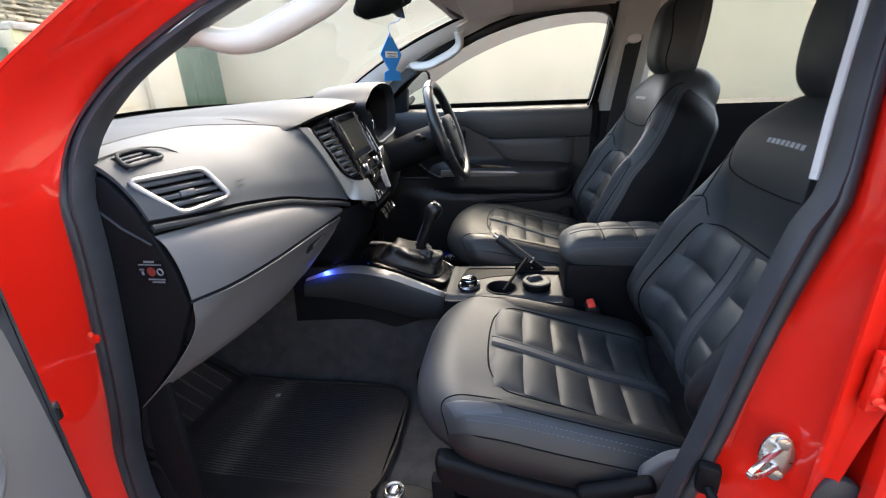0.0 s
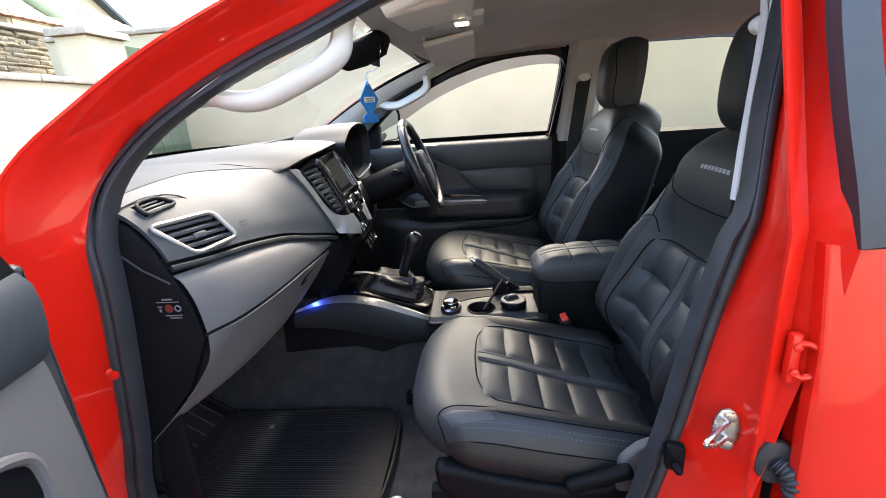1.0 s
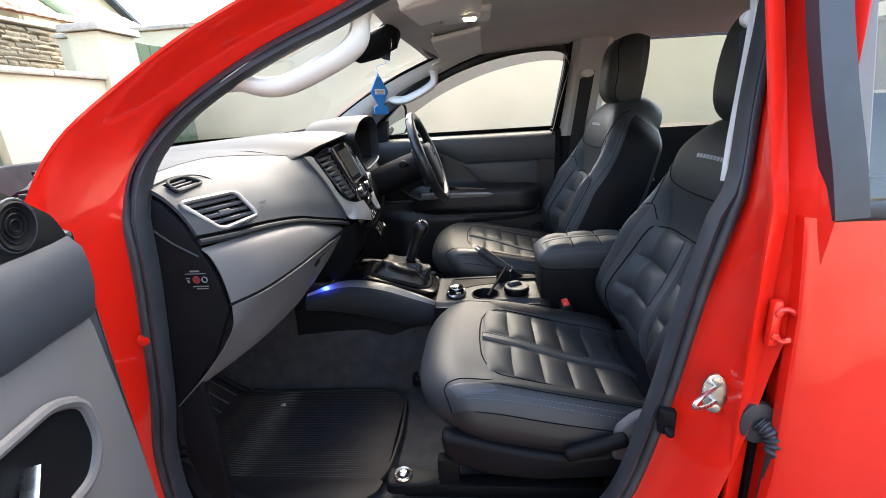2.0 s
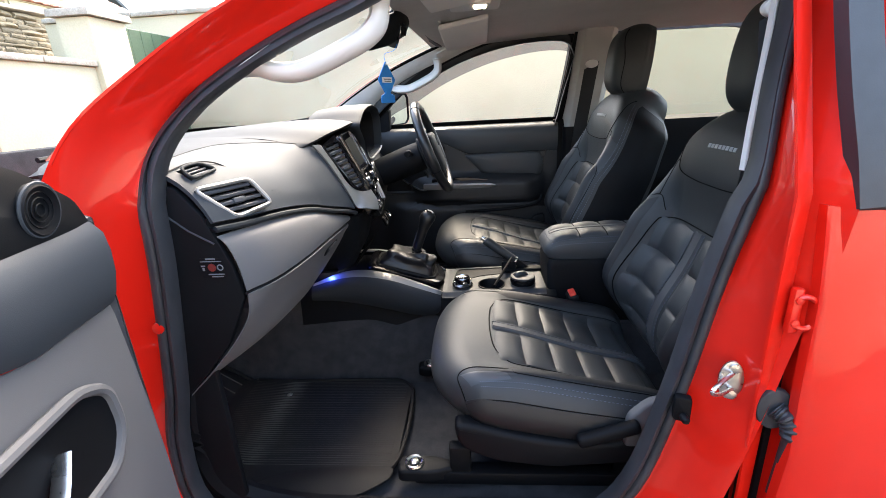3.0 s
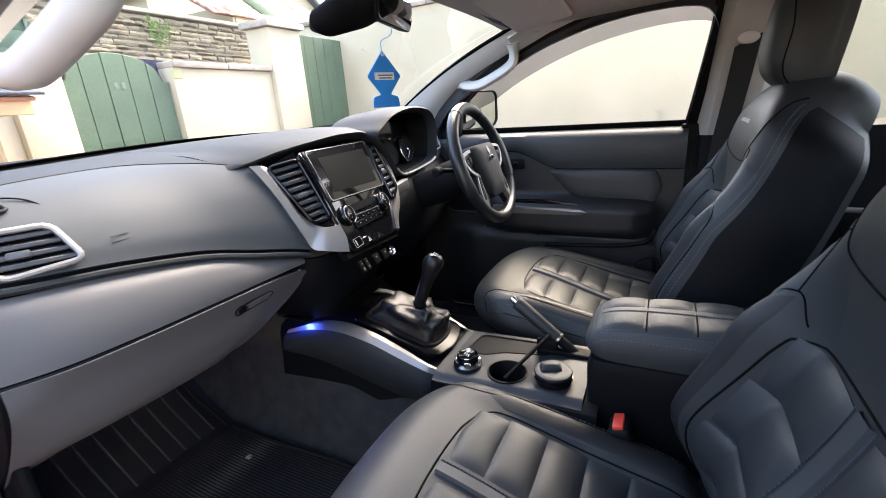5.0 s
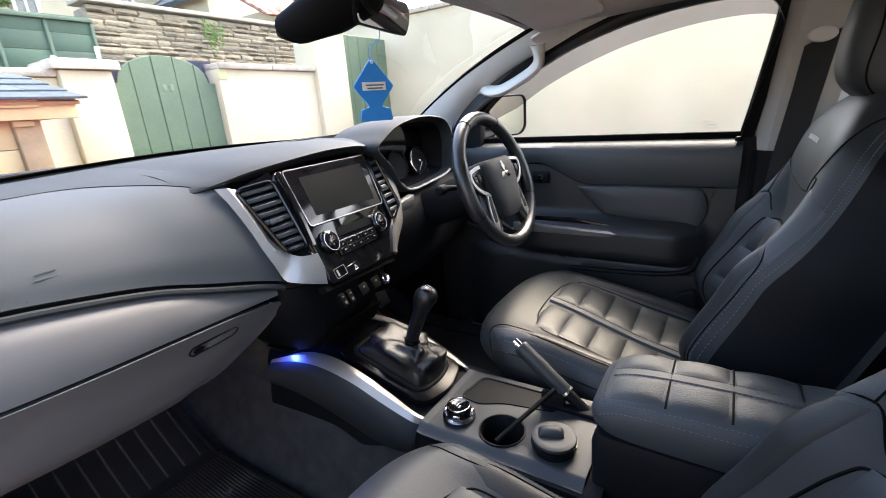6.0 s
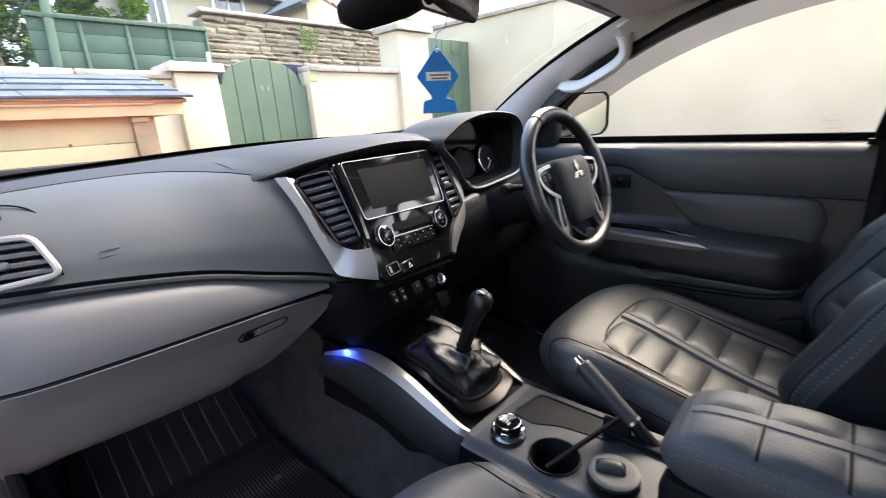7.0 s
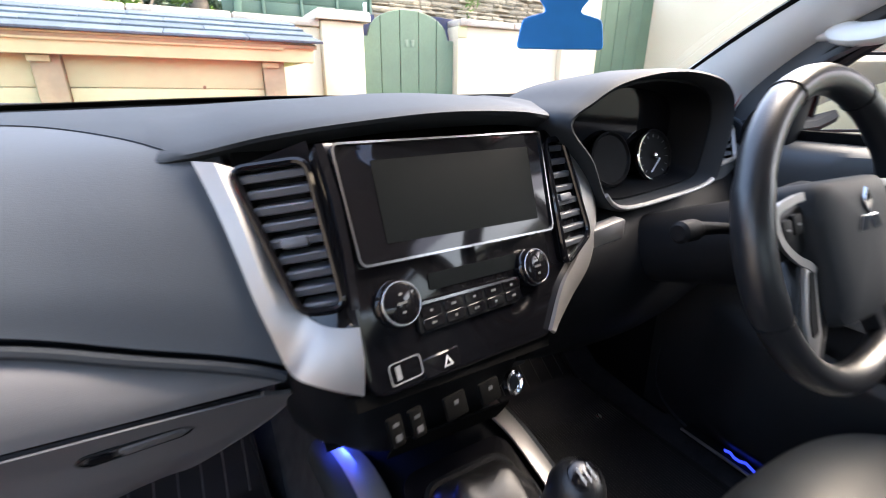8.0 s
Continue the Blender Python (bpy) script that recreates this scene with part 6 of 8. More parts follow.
# driver's side of the dashboard, column and lower cover
DRV = [
    (0.15, [(-0.30, 1.25), (-0.25, 1.20), (-0.235, 1.13), (-0.26, 1.03), (-0.35, 0.95)]),
    (0.30, [(-0.30, 1.245), (-0.245, 1.20), (-0.225, 1.13), (-0.25, 1.02), (-0.35, 0.93)]),
    (0.45, [(-0.30, 1.25), (-0.25, 1.20), (-0.23, 1.13), (-0.26, 1.02), (-0.36, 0.93)]),
    (0.60, [(-0.33, 1.27), (-0.28, 1.22), (-0.255, 1.14), (-0.29, 1.03), (-0.38, 0.94)]),
    (0.765, [(-0.36, 1.28), (-0.32, 1.23), (-0.29, 1.14), (-0.33, 1.03), (-0.42, 0.93)]),
]
part("driver_lower_cover", grid(skin_rows(DRV, 17), 0.006), BLACK, dash, "black lower cover below the wheel")
DR2 = [
    (0.545, [(-0.46, 1.40), (-0.38, 1.385), (-0.32, 1.35), (-0.29, 1.30), (-0.29, 1.255)]),
    (0.63, [(-0.46, 1.39), (-0.39, 1.375), (-0.335, 1.345), (-0.30, 1.30), (-0.30, 1.255)]),
    (0.71, [(-0.45, 1.375), (-0.40, 1.365), (-0.355, 1.34), (-0.33, 1.30), (-0.325, 1.265)]),
    (0.765, [(-0.44, 1.37), (-0.41, 1.36), (-0.375, 1.335), (-0.355, 1.30), (-0.345, 1.27)]),
]
DVENT = [Vector(q) for q in ((-0.315, 0.575, 1.352), (-0.345, 0.70, 1.348), (-0.325, 0.68, 1.285), (-0.29, 0.585, 1.285))]
part("driver_end_panel", thicken(hole(grid(skin_rows(DR2, 45, 57)), DVENT), 0.006), DASH, dash)
vent("side_vent", [p + Vector((0.004, 0, 0.002)) for p in DVENT], 5, dash, "dashboard end vent with a satin silver rim")
part("column_trim", prism(rounded([(0.19, 1.215), (0.30, 1.232), (0.30, 1.20), (0.20, 1.185)], 0.008), 0.02, basis((-0.262, 0, 0), (0, 1, 0), (0, 0, 1)), 0.004), SILVER, dash, "satin silver strip")

# ---- steering wheel ----
sw = thing("steering_wheel", "black leather steering wheel with silver spokes", "steering wheel", (-0.025, 0.385, 1.26))
WM = basis((-0.028, 0.385, 1.262), (0, 1, 0), (-0.34, 0, 0.94))
RR = 0.177
part("rim", xf(tube([(RR * math.cos(a), RR * math.sin(a) * 0.985, 0.012) for a in [i * 2 * math.pi / 72 for i in range(72)]], 0.0178, 14, True, (0, 0, 1), [1.0 + 0.10 * (1 if abs(math.sin(i * 2 * math.pi / 72)) < 0.35 else 0) for i in range(72)]), WM), RIMLEATHER, sw, "black leather rim")
for a in (62, 118, 205, 335):
    q = radians(a)
    part("rim_seam", xf(tube([(RR * math.cos(q) + 0.0182 * math.cos(t) * math.cos(q), RR * 0.985 * math.sin(q) + 0.0182 * math.cos(t) * math.sin(q), 0.012 + 0.0182 * math.sin(t)) for t in [k * math.pi / 8 for k in range(16)]], 0.0012, 5, True), WM), BLACK, sw)
hubp = rounded([(-0.082, 0.058), (0.082, 0.058), (0.09, 0.01), (0.072, -0.06), (0.058, -0.108), (-0.058, -0.108), (-0.072, -0.06), (-0.09, 0.01)], 0.024, 4)
rows = []
for s, z in ((1.0, -0.05), (1.0, -0.004), (0.97, 0.006), (0.88, 0.012), (0.6, 0.017), (0.2, 0.019), (0.02, 0.019)):
    rows.append([Vector((x * s, y * s, z)) for x, y in hubp])
WH = WM @ Matrix.Translation((0, 0, 0.02))
part("airbag_cover", xf(grid(rows, wrap=True, caps=True), WH), DASHTOP, sw, "dark airbag cover")
for s in (-1, 1):
    sp = part("spoke", xf(prism(rounded([(s * 0.07, 0.042), (s * 0.165, 0.018), (s * 0.168, -0.022), (s * 0.085, -0.015)], 0.008), 0.02, Matrix.Translation((0, 0, -0.006)), 0.004), WM), BLACK, sw)
    part("spoke_trim", xf(sweep(spline([(s * 0.088, 0.046, 0.018), (s * 0.118, 0.043, 0.0195), (s * 0.146, 0.034, 0.019), (s * 0.142, 0.006, 0.0185), (s * 0.118, -0.016, 0.0185), (s * 0.092, -0.028, 0.018), (s * 0.082, -0.036, 0.018)], 28), [(-0.0045, -0.002), (0.0045, -0.002), (0.0045, 0.002), (-0.0045, 0.002)], up=(0, 0, 1)), WM), SILVER, sw, "satin silver spoke trim")
    for k in range(2):
        part("switch", xf(box((s * (0.103 + 0.022 * k), 0.014 + 0.004 * (1 - k), 0.0165), (0.019, 0.022, 0.005), 0.003), WM), BLACK, sw)
        part("print", xf(box((s * (0.103 + 0.022 * k), 0.014 + 0.004 * (1 - k), 0.0193), (0.007, 0.002, 0.0004)), WM), PRINT, sw)
    part("lower_spoke", xf(prism(rounded([(s * 0.06, -0.03), (s * 0.098, -0.02), (s * 0.118, -0.09), (s * 0.13, -0.125), (s * 0.085, -0.16), (s * 0.052, -0.10)], 0.01), 0.018, Matrix.Translation((0, 0, -0.004)), 0.005), WM), RIMLEATHER, sw, "black lower spoke")
    blade = part("lower_trim", xf(prism(rounded([(s * 0.078, -0.03), (s * 0.099, -0.026), (s * 0.112, -0.085), (s * 0.112, -0.118), (s * 0.096, -0.135), (s * 0.082, -0.105)], 0.006), 0.005, Matrix.Translation((0, 0, 0.0135)), 0.0018), WM), SILVER, sw, "satin silver lower trim")
    part("inset", xf(prism(rounded([(s * 0.086, -0.036), (s * 0.096, -0.034), (s * 0.105, -0.085), (s * 0.104, -0.105), (s * 0.091, -0.102)], 0.004), 0.0015, Matrix.Translation((0, 0, 0.0182)), 0.0004, 1), WM), BLACK, blade)
em = part("emblem", xf(box((0, 0.0, 0), (0.001, 0.001, 0.001)), WH @ Matrix.Translation((0, 0.02, 0.016))), CHROME, sw, "chrome emblem of plain diamonds")
for ang in (90, 210, 330):
    part("diamond", xf(prism([(0.0, 0.0), (0.0155, 0.0095), (0.031, 0.0), (0.0155, -0.0095)], 0.002, Matrix.Rotation(radians(ang), 4, "Z"), 0.0006, 1), WH @ Matrix.Translation((0, 0.014, 0.0185))), CHROME, em)
for w, dy in ((0.014, 0), (0.018, -0.005)):
    part("embossed_mark", xf(box((0, -0.035 + dy, 0.0178), (w, 0.0025, 0.001)), WH), DASHTOP, sw)
part("column_shroud", xf(grid([[Vector((0.056 * math.cos(a) * s, 0.058 * math.sin(a) * s - 0.012, z)) for a in [i * math.pi / 10 for i in range(20)]] for s, z in ((0.6, -0.03), (1.0, -0.04), (1.05, -0.1), (1.0, -0.22), (0.9, -0.32))], wrap=True, caps=True), WM), BLACK, sw, "black column shroud")
part("boss", xf(turned([(0.06, -0.035), (0.062, -0.02), (0.055, 0.0)], 24), WM), BLACK, sw)
for s in (-1, 1):
    st_ = part("stalk", xf(tube([(s * 0.05, 0.012, -0.07), (s * 0.10, 0.02, -0.068), (s * 0.155, 0.026, -0.062)], 0.0075, 10, scale=[0.9, 1.0, 1.2]), WM), BLACK, sw, "black column stalk")
    part("stalk_end", xf(turned([(0.011, 0), (0.013, 0.006), (0.013, 0.03), (0.009, 0.034)], 16), WM @ Matrix.Translation((s * 0.15, 0.025, -0.062)) @ Matrix.Rotation(radians(s * 90), 4, "Y")), BLACK, st_)

def block_mesh_of(L, W, D, H):
    """A small domed grip: L by W, H high."""
    return grid([[Vector((u * L / 2, v * W / 2, -D + H * (max(0.0, 1 - abs(u) ** 3.5) * max(0.0, 1 - abs(v) ** 3)) ** 0.45)) for v in [math.sin((-1 + 2 * j / 12) * math.pi / 2) for j in range(13)]] for u in [math.sin((-1 + 2 * i / 16) * math.pi / 2) for i in range(17)]])


# ---- centre console ----
con = thing("centre_console", "dark centre console with silver side trims and cup holders", "centre console", (0.1, -0.02, 0.75))


def con_z(x):
    """Height of the console's top along the car."""
    pts = [(-0.46, 0.905), (-0.30, 0.92), (-0.20, 0.925), (-0.10, 0.895), (0.0, 0.855), (0.05, 0.848), (0.15, 0.852), (0.35, 0.856), (0.7, 0.86)]
    for (x0, z0), (x1, z1) in zip(pts, pts[1:]):
        if x <= x1:
            f = max(0.0, (x - x0) / (x1 - x0))
            return z0 + (z1 - z0) * f
    return pts[-1][1]


def round_hole(bm, x, y, r):
    bmesh.ops.delete(bm, geom=[f for f in bm.faces if math.hypot(f.calc_center_median().x - x, f.calc_center_median().y - y) < r], context="FACES")
    return bm


rows = []
for i in range(31):
    x = -0.44 + 0.84 * i / 30
    z = con_z(x) - 0.006
    lo = z - 0.15
    wl = 0.135 if x < 0.02 else 0.135 + 0.02 * min(1, (x - 0.02) / 0.1)
    rows.append([Vector((x, -wl - 0.012, lo)), Vector((x, -wl - 0.006, z - 0.10)), Vector((x, -wl, z - 0.03)), Vector((x, -wl + 0.008, z - 0.008)), Vector((x, -wl + 0.025, z)), Vector((x, 0.085, z)), Vector((x, 0.105, z - 0.01)), Vector((x, 0.112, z - 0.05)), Vector((x, 0.115, lo))])
bm = grid(rows)
bmesh.ops.delete(bm, geom=[f for f in bm.faces if f.normal.z ** 2 > 0.9 and 0.06 < f.calc_center_median().x < 0.36], context="FACES")
part("body", thicken(bm, 0.005), BLACK, con, "black console body")
# blue footwell lamp under the stack, shining on the console's trim
fl = new("footwell_lamp", bpy.data.lights.new("footwell_lamp", "POINT"))
fl.data.energy, fl.data.color, fl.data.shadow_soft_size = 0.045, (0.03, 0.08, 1.0), 0.006
fl.location = (-0.325, -0.158, 0.941)
# plate added only to keep the lamp's light off the stack
part("lamp_blocker", box((-0.335, -0.150, 0.948), (0.085, 0.04, 0.004), 0.0015), BLACK, con)
# gear lever surround
GM = basis((-0.088, -0.012, 0.9), (0.955, 0.03, -0.295), (0, 1, 0))
sur = rounded([(-0.135, -0.085), (0.115, -0.085), (0.135, 0.0), (0.115, 0.085), (-0.135, 0.085)], 0.03, 5)
part("gear_surround", prism(sur, 0.016, GM @ Matrix.Translation((0, 0, -0.012)), 0.005), SATINBLACK, con, "gloss black gear surround")
bo = rounded([(-0.105, -0.062), (0.09, -0.062), (0.10, 0.0), (0.09, 0.062), (-0.105, 0.062)], 0.025, 5)
part("gaiter_ring", xf(tube([(x, y, 0.005) for x, y in bo], 0.0065, 8, True), GM), BLACK, con, "black gaiter ring")
for s in (-1, 1):
    y = -0.017 + s * 0.098
    e = spline([(-0.37, y - (0.045 if s < 0 else -0.03), 0.905), (-0.30, y - (0.012 if s < 0 else 0.0), 0.928), (-0.22, y, 0.933), (-0.13, y, 0.917), (-0.05, y, 0.888), (0.01, y, 0.862), (0.035, y + 0.01, 0.846)], 30)
    o = spline([(-0.38, y + s * 0.05, 0.899), (-0.30, y + s * 0.040, 0.918), (-0.22, y + s * 0.034, 0.922), (-0.13, y + s * 0.030, 0.906), (-0.05, y + s * 0.026, 0.877), (0.01, y + s * 0.018, 0.852), (0.03, y + s * 0.008, 0.840)], 30)
    part("silver_trim", grid([e, [a.lerp(b, 0.5) + Vector((0, 0, 0.006)) for a, b in zip(e, o)], o], 0.005), SILVER, con, "curved satin silver console trim")
    b2 = [p + Vector((0, s * 0.020, -0.04 - 0.055 * math.sin(min(1, i / 29) * math.pi))) for i, p in enumerate(o)]
    part("side_wing", grid([o, [p + Vector((0, s * 0.012, -0.008)) for p in o], [p + Vector((0, s * 0.018, -0.024)) for p in o], b2, [p + Vector((0, -s * 0.03, -0.012)) for p in b2]], 0.005), DASHTOP, con, "dark console side wing", angle=80)
# plate round the cup holder, with a deep tray beside the handbrake
TRAY = rounded([(0.068, -0.012), (0.082, 0.072), (0.27, 0.072), (0.27, 0.02), (0.165, 0.002), (0.12, -0.022)], 0.016, 4)


def in_tray(p):
    hit = False
    for (x0, y0), (x1, y1) in zip(TRAY, TRAY[1:] + TRAY[:1]):
        if (y0 > p.y) != (y1 > p.y) and p.x < x0 + (p.y - y0) * (x1 - x0) / (y1 - y0):
            hit = not hit
    return hit


bm = round_hole(grid([[Vector((x, y, con_z(x) + 0.002 - 0.012 * sm_(-y, 0.118, 0.142))) for y in [-0.142 + 0.23 * j / 92 for j in range(93)]] for x in [0.035 + 0.335 * i / 134 for i in range(135)]]), 0.197, -0.076, 0.0425)
bmesh.ops.delete(bm, geom=[f for f in bm.faces if in_tray(f.calc_center_median())], context="FACES")
part("console_top", thicken(bm, 0.004), CONSOLEGREY, con, "slate grey console top panel")
tc = Vector((0.16, 0.03))
part("tray", grid([[Vector((tc.x + (x - tc.x) * k, tc.y + (y - tc.y) * k, con_z(x) + h)) for x, y in TRAY] for k, h in ((1.03, 0.001), (1.03, 0.004), (0.98, 0.003), (0.95, -0.012), (0.92, -0.034), (0.3, -0.036), (0.02, -0.036))], wrap=True, caps=True), BLACK, con, "black moulded tray")
# rotary drive selector
DS = Matrix.Translation((0.100, -0.076, 0.856))
rs_ = part("drive_selector", turned([(0.034, 0), (0.034, 0.004), (0.031, 0.007), (0.029, 0.008), (0.028, 0.010)], 40, DS), DARKCHROME, con, "chrome rotary drive selector")
part("selector_body", turned([(0.026, 0.006), (0.0255, 0.022), (0.023, 0.026), (0.018, 0.0245), (0.0, 0.0245)], 40, DS), PIANO, rs_)
part("selector_ring", xf(tube([(0.0232 * math.cos(a), 0.0232 * math.sin(a), 0.0262) for a in [i * math.pi / 18 for i in range(36)]], 0.0014, 6, True), DS), CHROME, rs_, "thin chrome ring")
for k in range(4):
    a = k * math.pi / 2 + 0.35
    part("grip", xf(box((0.0268, 0, 0.012), (0.006, 0.016, 0.013), 0.002), DS @ Matrix.Rotation(a, 4, "Z")), CHROME, rs_, "chrome finger grip")
for k in range(3):
    part("selector_mark", xf(box((0.004 - 0.006 * k, 0.003 * (k - 1), 0.0249), (0.003, 0.009, 0.0006)), DS), THREAD, rs_)
# cup holder and travel ashtray
cupm = Matrix.Translation((0.197, -0.076, 0.775))
rings = [[cupm @ Vector((r * math.cos(a), r * math.sin(a), h)) for a in [k * math.pi / 20 for k in range(40)]] for r, h in ((0.002, 0.002), (0.035, 0.002), (0.038, 0.04), (0.040, 0.079), (0.043, 0.0835), (0.046, 0.083), (0.046, 0.076))]
part("cup_holder", grid(rings, wrap=True), BLACK, con, "black open cup holder")
# gear lever
gl_ = thing("gear_lever", "black leather gear knob on a creased leather gaiter", "gear lever", (-0.07, -0.01, 0.9))
K0, K1 = Vector((-0.055, -0.012, 0.965)), Vector((-0.008, -0.004, 1.088))
part("stick", tube([(-0.075, -0.014, 0.90), K0, K1], 0.008, 8), CHROME, gl_)
KNOBLEATHER = mat("polished_leather", (0.005, 0.0053, 0.006), 0.36, var=0.12, scale=40, bump=0.35, bump_scale=700, cells=True, spec=0.4)
kd = (K1 - K0).normalized()
rows = []
for f, r, fx in ((0.0, 0.014, 1), (0.04, 0.0165, 1), (0.3, 0.0165, 1), (0.55, 0.018, 1), (0.72, 0.0215, 1.05), (0.85, 0.0245, 1.15), (0.95, 0.0235, 1.15), (1.03, 0.018, 1.1), (1.07, 0.008, 1.1)):
    c = K0 + (K1 - K0) * f + Vector((0.006 * max(0, f - 0.6), 0, 0))
    rows.append([c + Vector((math.cos(a) * r * fx, math.sin(a) * r, 0)) + kd * (-math.cos(a) * r * 0.35) for a in [i * 2 * math.pi / 20 for i in range(20)]])
part("knob", grid(rows, wrap=True, caps=True), KNOBLEATHER, gl_, "black leather-wrapped knob")
part("knob_cap", turned([(0.016, 0), (0.0155, 0.003), (0.012, 0.0055), (0, 0.0065)], 24, basis(K1 + kd * 0.004, (0, 1, 0), (-1, 0, 0.35))), PIANO, gl_, "gloss black shift pattern cap")
for dy in (-0.006, 0.0, 0.006):
    part("shift_mark", xf(box((dy, 0, 0.0068), (0.0014, 0.014, 0.0004)), basis(K1 + kd * 0.004, (0, 1, 0), (-1, 0, 0.35))), THREAD, gl_)
part("collar", turned([(0.0165, 0), (0.0175, 0.004), (0.0165, 0.008)], 24, basis(K0 - kd * 0.006, (0, 1, 0), (-1, 0, 0.35))), BLACK, gl_)
part("knob_seam", tube([K0 + (K1 - K0) * f + Vector((-0.0185, 0, 0)) for f in (0.08, 0.3, 0.5)], 0.001, 5), STITCH, gl_)
rows = []
ng = 72
for k in range(13):
    f = k / 12
    row = []
    for i in range(ng):
        j = i / ng * len(bo)
        a0, a1 = bo[int(j) % len(bo)], bo[(int(j) + 1) % len(bo)]
        x, y = a0[0] + (a1[0] - a0[0]) * (j % 1), a0[1] + (a1[1] - a0[1]) * (j % 1)
        ang = math.atan2(y, x)
        base = GM @ Vector((x * 0.97, y * 0.97, 0.006))
        top = K0 + Vector((0.017 * math.cos(ang), 0.017 * math.sin(ang), -0.01))
        g = f ** 0.75
        p = base.lerp(top, g)
        bulge = math.sin(f * math.pi) ** 0.8
        fold = 0.022 * (abs(math.sin(ang * 2 + f * 3.0)) - 0.6) + 0.005 * math.sin(ang * 7 - f * 9) + 0.015 * (abs(math.sin(f * 5 + ang * 0.5)) - 0.6)
        side = Vector((math.cos(ang), math.sin(ang), 0))
        p = p + side * (0.016 * bulge + fold * bulge) + Vector((0, 0, 0.022 * bulge * (0.6 + 0.4 * math.cos(ang + math.pi)) + 0.5 * fold * bulge))
        row.append(p)
    rows.append(row)
part("gaiter", grid(rows, wrap=True), mat("gaiter_leather", (0.0045, 0.0047, 0.0055), 0.4, spec=0.4, var=0.15, scale=20, bump=0.2, bump_scale=500, cells=True), gl_, "creased black leather gaiter", angle=80)
# handbrake
hbk = thing("handbrake_lever", "black handbrake lever with a chrome release button", "handbrake", (0.3, 0.045, 0.86))
H0, H1 = Vector((0.345, 0.045, 0.845)), Vector((0.178, 0.055, 0.972))
hd = (H1 - H0).normalized()
part("lever", tube([H0, H0.lerp(H1, 0.36)], 0.012, 12), BLACK, hbk)
part("grip", tube(spline([H0.lerp(H1, f) for f in (0.36, 0.5, 0.75, 0.95, 0.985)], 20), 0.0155, 16, scale=[1.0] * 8 + [1.06] * 8 + [1.0, 0.98, 0.9, 0.7]), LEATHER, hbk, "black moulded grip")
part("grip_ring", tube([H0.lerp(H1, 0.35), H0.lerp(H1, 0.375)], 0.0165, 16), STEEL, hbk)
part("button", tube([H1 - hd * 0.004, H1 + hd * 0.012], 0.0085, 14), CHROME, hbk, "chrome release button")
part("slot_cover", box((0.315, 0.045, 0.862), (0.15, 0.035, 0.012), 0.005), BLACK, hbk)
part("switch_block", box((0.262, 0.035, 0.868), (0.05, 0.012, 0.05), 0.004), BLACK, hbk)
# ashtray with a domed lid, and a thin black rod across
ash = thing("travel_ashtray", "round black ashtray with a grey swivel lid in the cup holder", "ashtray", (0.292, -0.08, 0.855))
AT = Matrix.Translation((0.300, -0.074, 0.862))
part("pot", turned([(0.034, -0.05), (0.038, -0.006), (0.0405, 0.010), (0.040, 0.015), (0.0375, 0.016)], 40, AT), PIANO, ash)
part("band", turned([(0.0412, 0.003), (0.0418, 0.006), (0.0412, 0.009)], 40, AT), PIANO, ash)
part("lid", turned([(0.0395, 0.014), (0.0405, 0.017), (0.0395, 0.0205), (0.034, 0.0225), (0.030, 0.0222), (0.0, 0.0235)], 40, AT), CONSOLEGREY, ash, "matt grey lid")
part("lid_tab", xf(block_mesh_of(0.046, 0.024, 0.002, 0.015), AT @ Matrix.Translation((-0.006, 0.002, 0.0225)) @ Matrix.Rotation(radians(20), 4, "Z")), CONSOLEGREY, ash, "domed thumb grip")
rod = solid("black_stylus", tube([(0.205, -0.12, 0.868), (0.25, -0.03, 0.90), (0.272, 0.012, 0.917)], 0.0045, 8), BLACK, "thin black plastic rod lying across the cup holder", "rod")
# armrest box
ab = thing("armrest_box", "console box with a padded black leather armrest lid", "armrest", (0.5, -0.025, 0.8))
rows = []
for z, g in ((0.60, 0.0), (0.85, 0.0), (0.93, 0.002), (0.948, -0.004)):
    rows.append([Vector((x, y, z)) for x, y in rounded([(0.375 - g, -0.118 - g), (0.80, -0.118 - g), (0.80, 0.068 + g), (0.375 - g, 0.068 + g)], 0.02, 4)])
part("box", grid(rows, wrap=True, caps=True), BLACK, ab, "black plastic box")


def block(L, W, D, H, p=8.0, q=2.6, n=44, m=40, squeeze=None):
    """An upholstered block: s runs along its length L, t across its width W; D deep, crown H(s, t)."""
    def P(s, t):
        es, et = max(0.0, 1 - abs(s) ** p) ** (1 / q), max(0.0, 1 - abs(t) ** p) ** (1 / q)
        w = W * (squeeze(s) if squeeze else 1.0)
        # corners rounded in plan
        k = 1 - 0.10 * (abs(s) ** 6) * (abs(t) ** 6)
        # tucked in towards the base
        k *= 0.91 + 0.09 * (1 - (1 - min(1.0, es * et / 0.55)) ** 2)
        return Vector((s * L / 2 * k, t * w / 2 * k, -D + (D + H(s, t)) * es * et))
    return P


def lin(n):
    # denser towards both ends, for round edges
    return [math.sin((-1 + 2 * i / n) * math.pi / 2) for i in range(n + 1)]


def block_mesh(P, n=44, m=40):
    rows = [[P(s, t) for t in lin(m)] for s in lin(n)]
    bm = grid(rows)
    return bm


def on(P, s, t, h=0.0):
    e = 1e-3
    a, b = P(s + e, t) - P(s - e, t), P(s, t + e) - P(s, t - e)
    nrm = a.cross(b).normalized()
    if nrm.z < 0:
        nrm = -nrm
    return P(s, t) + nrm * h


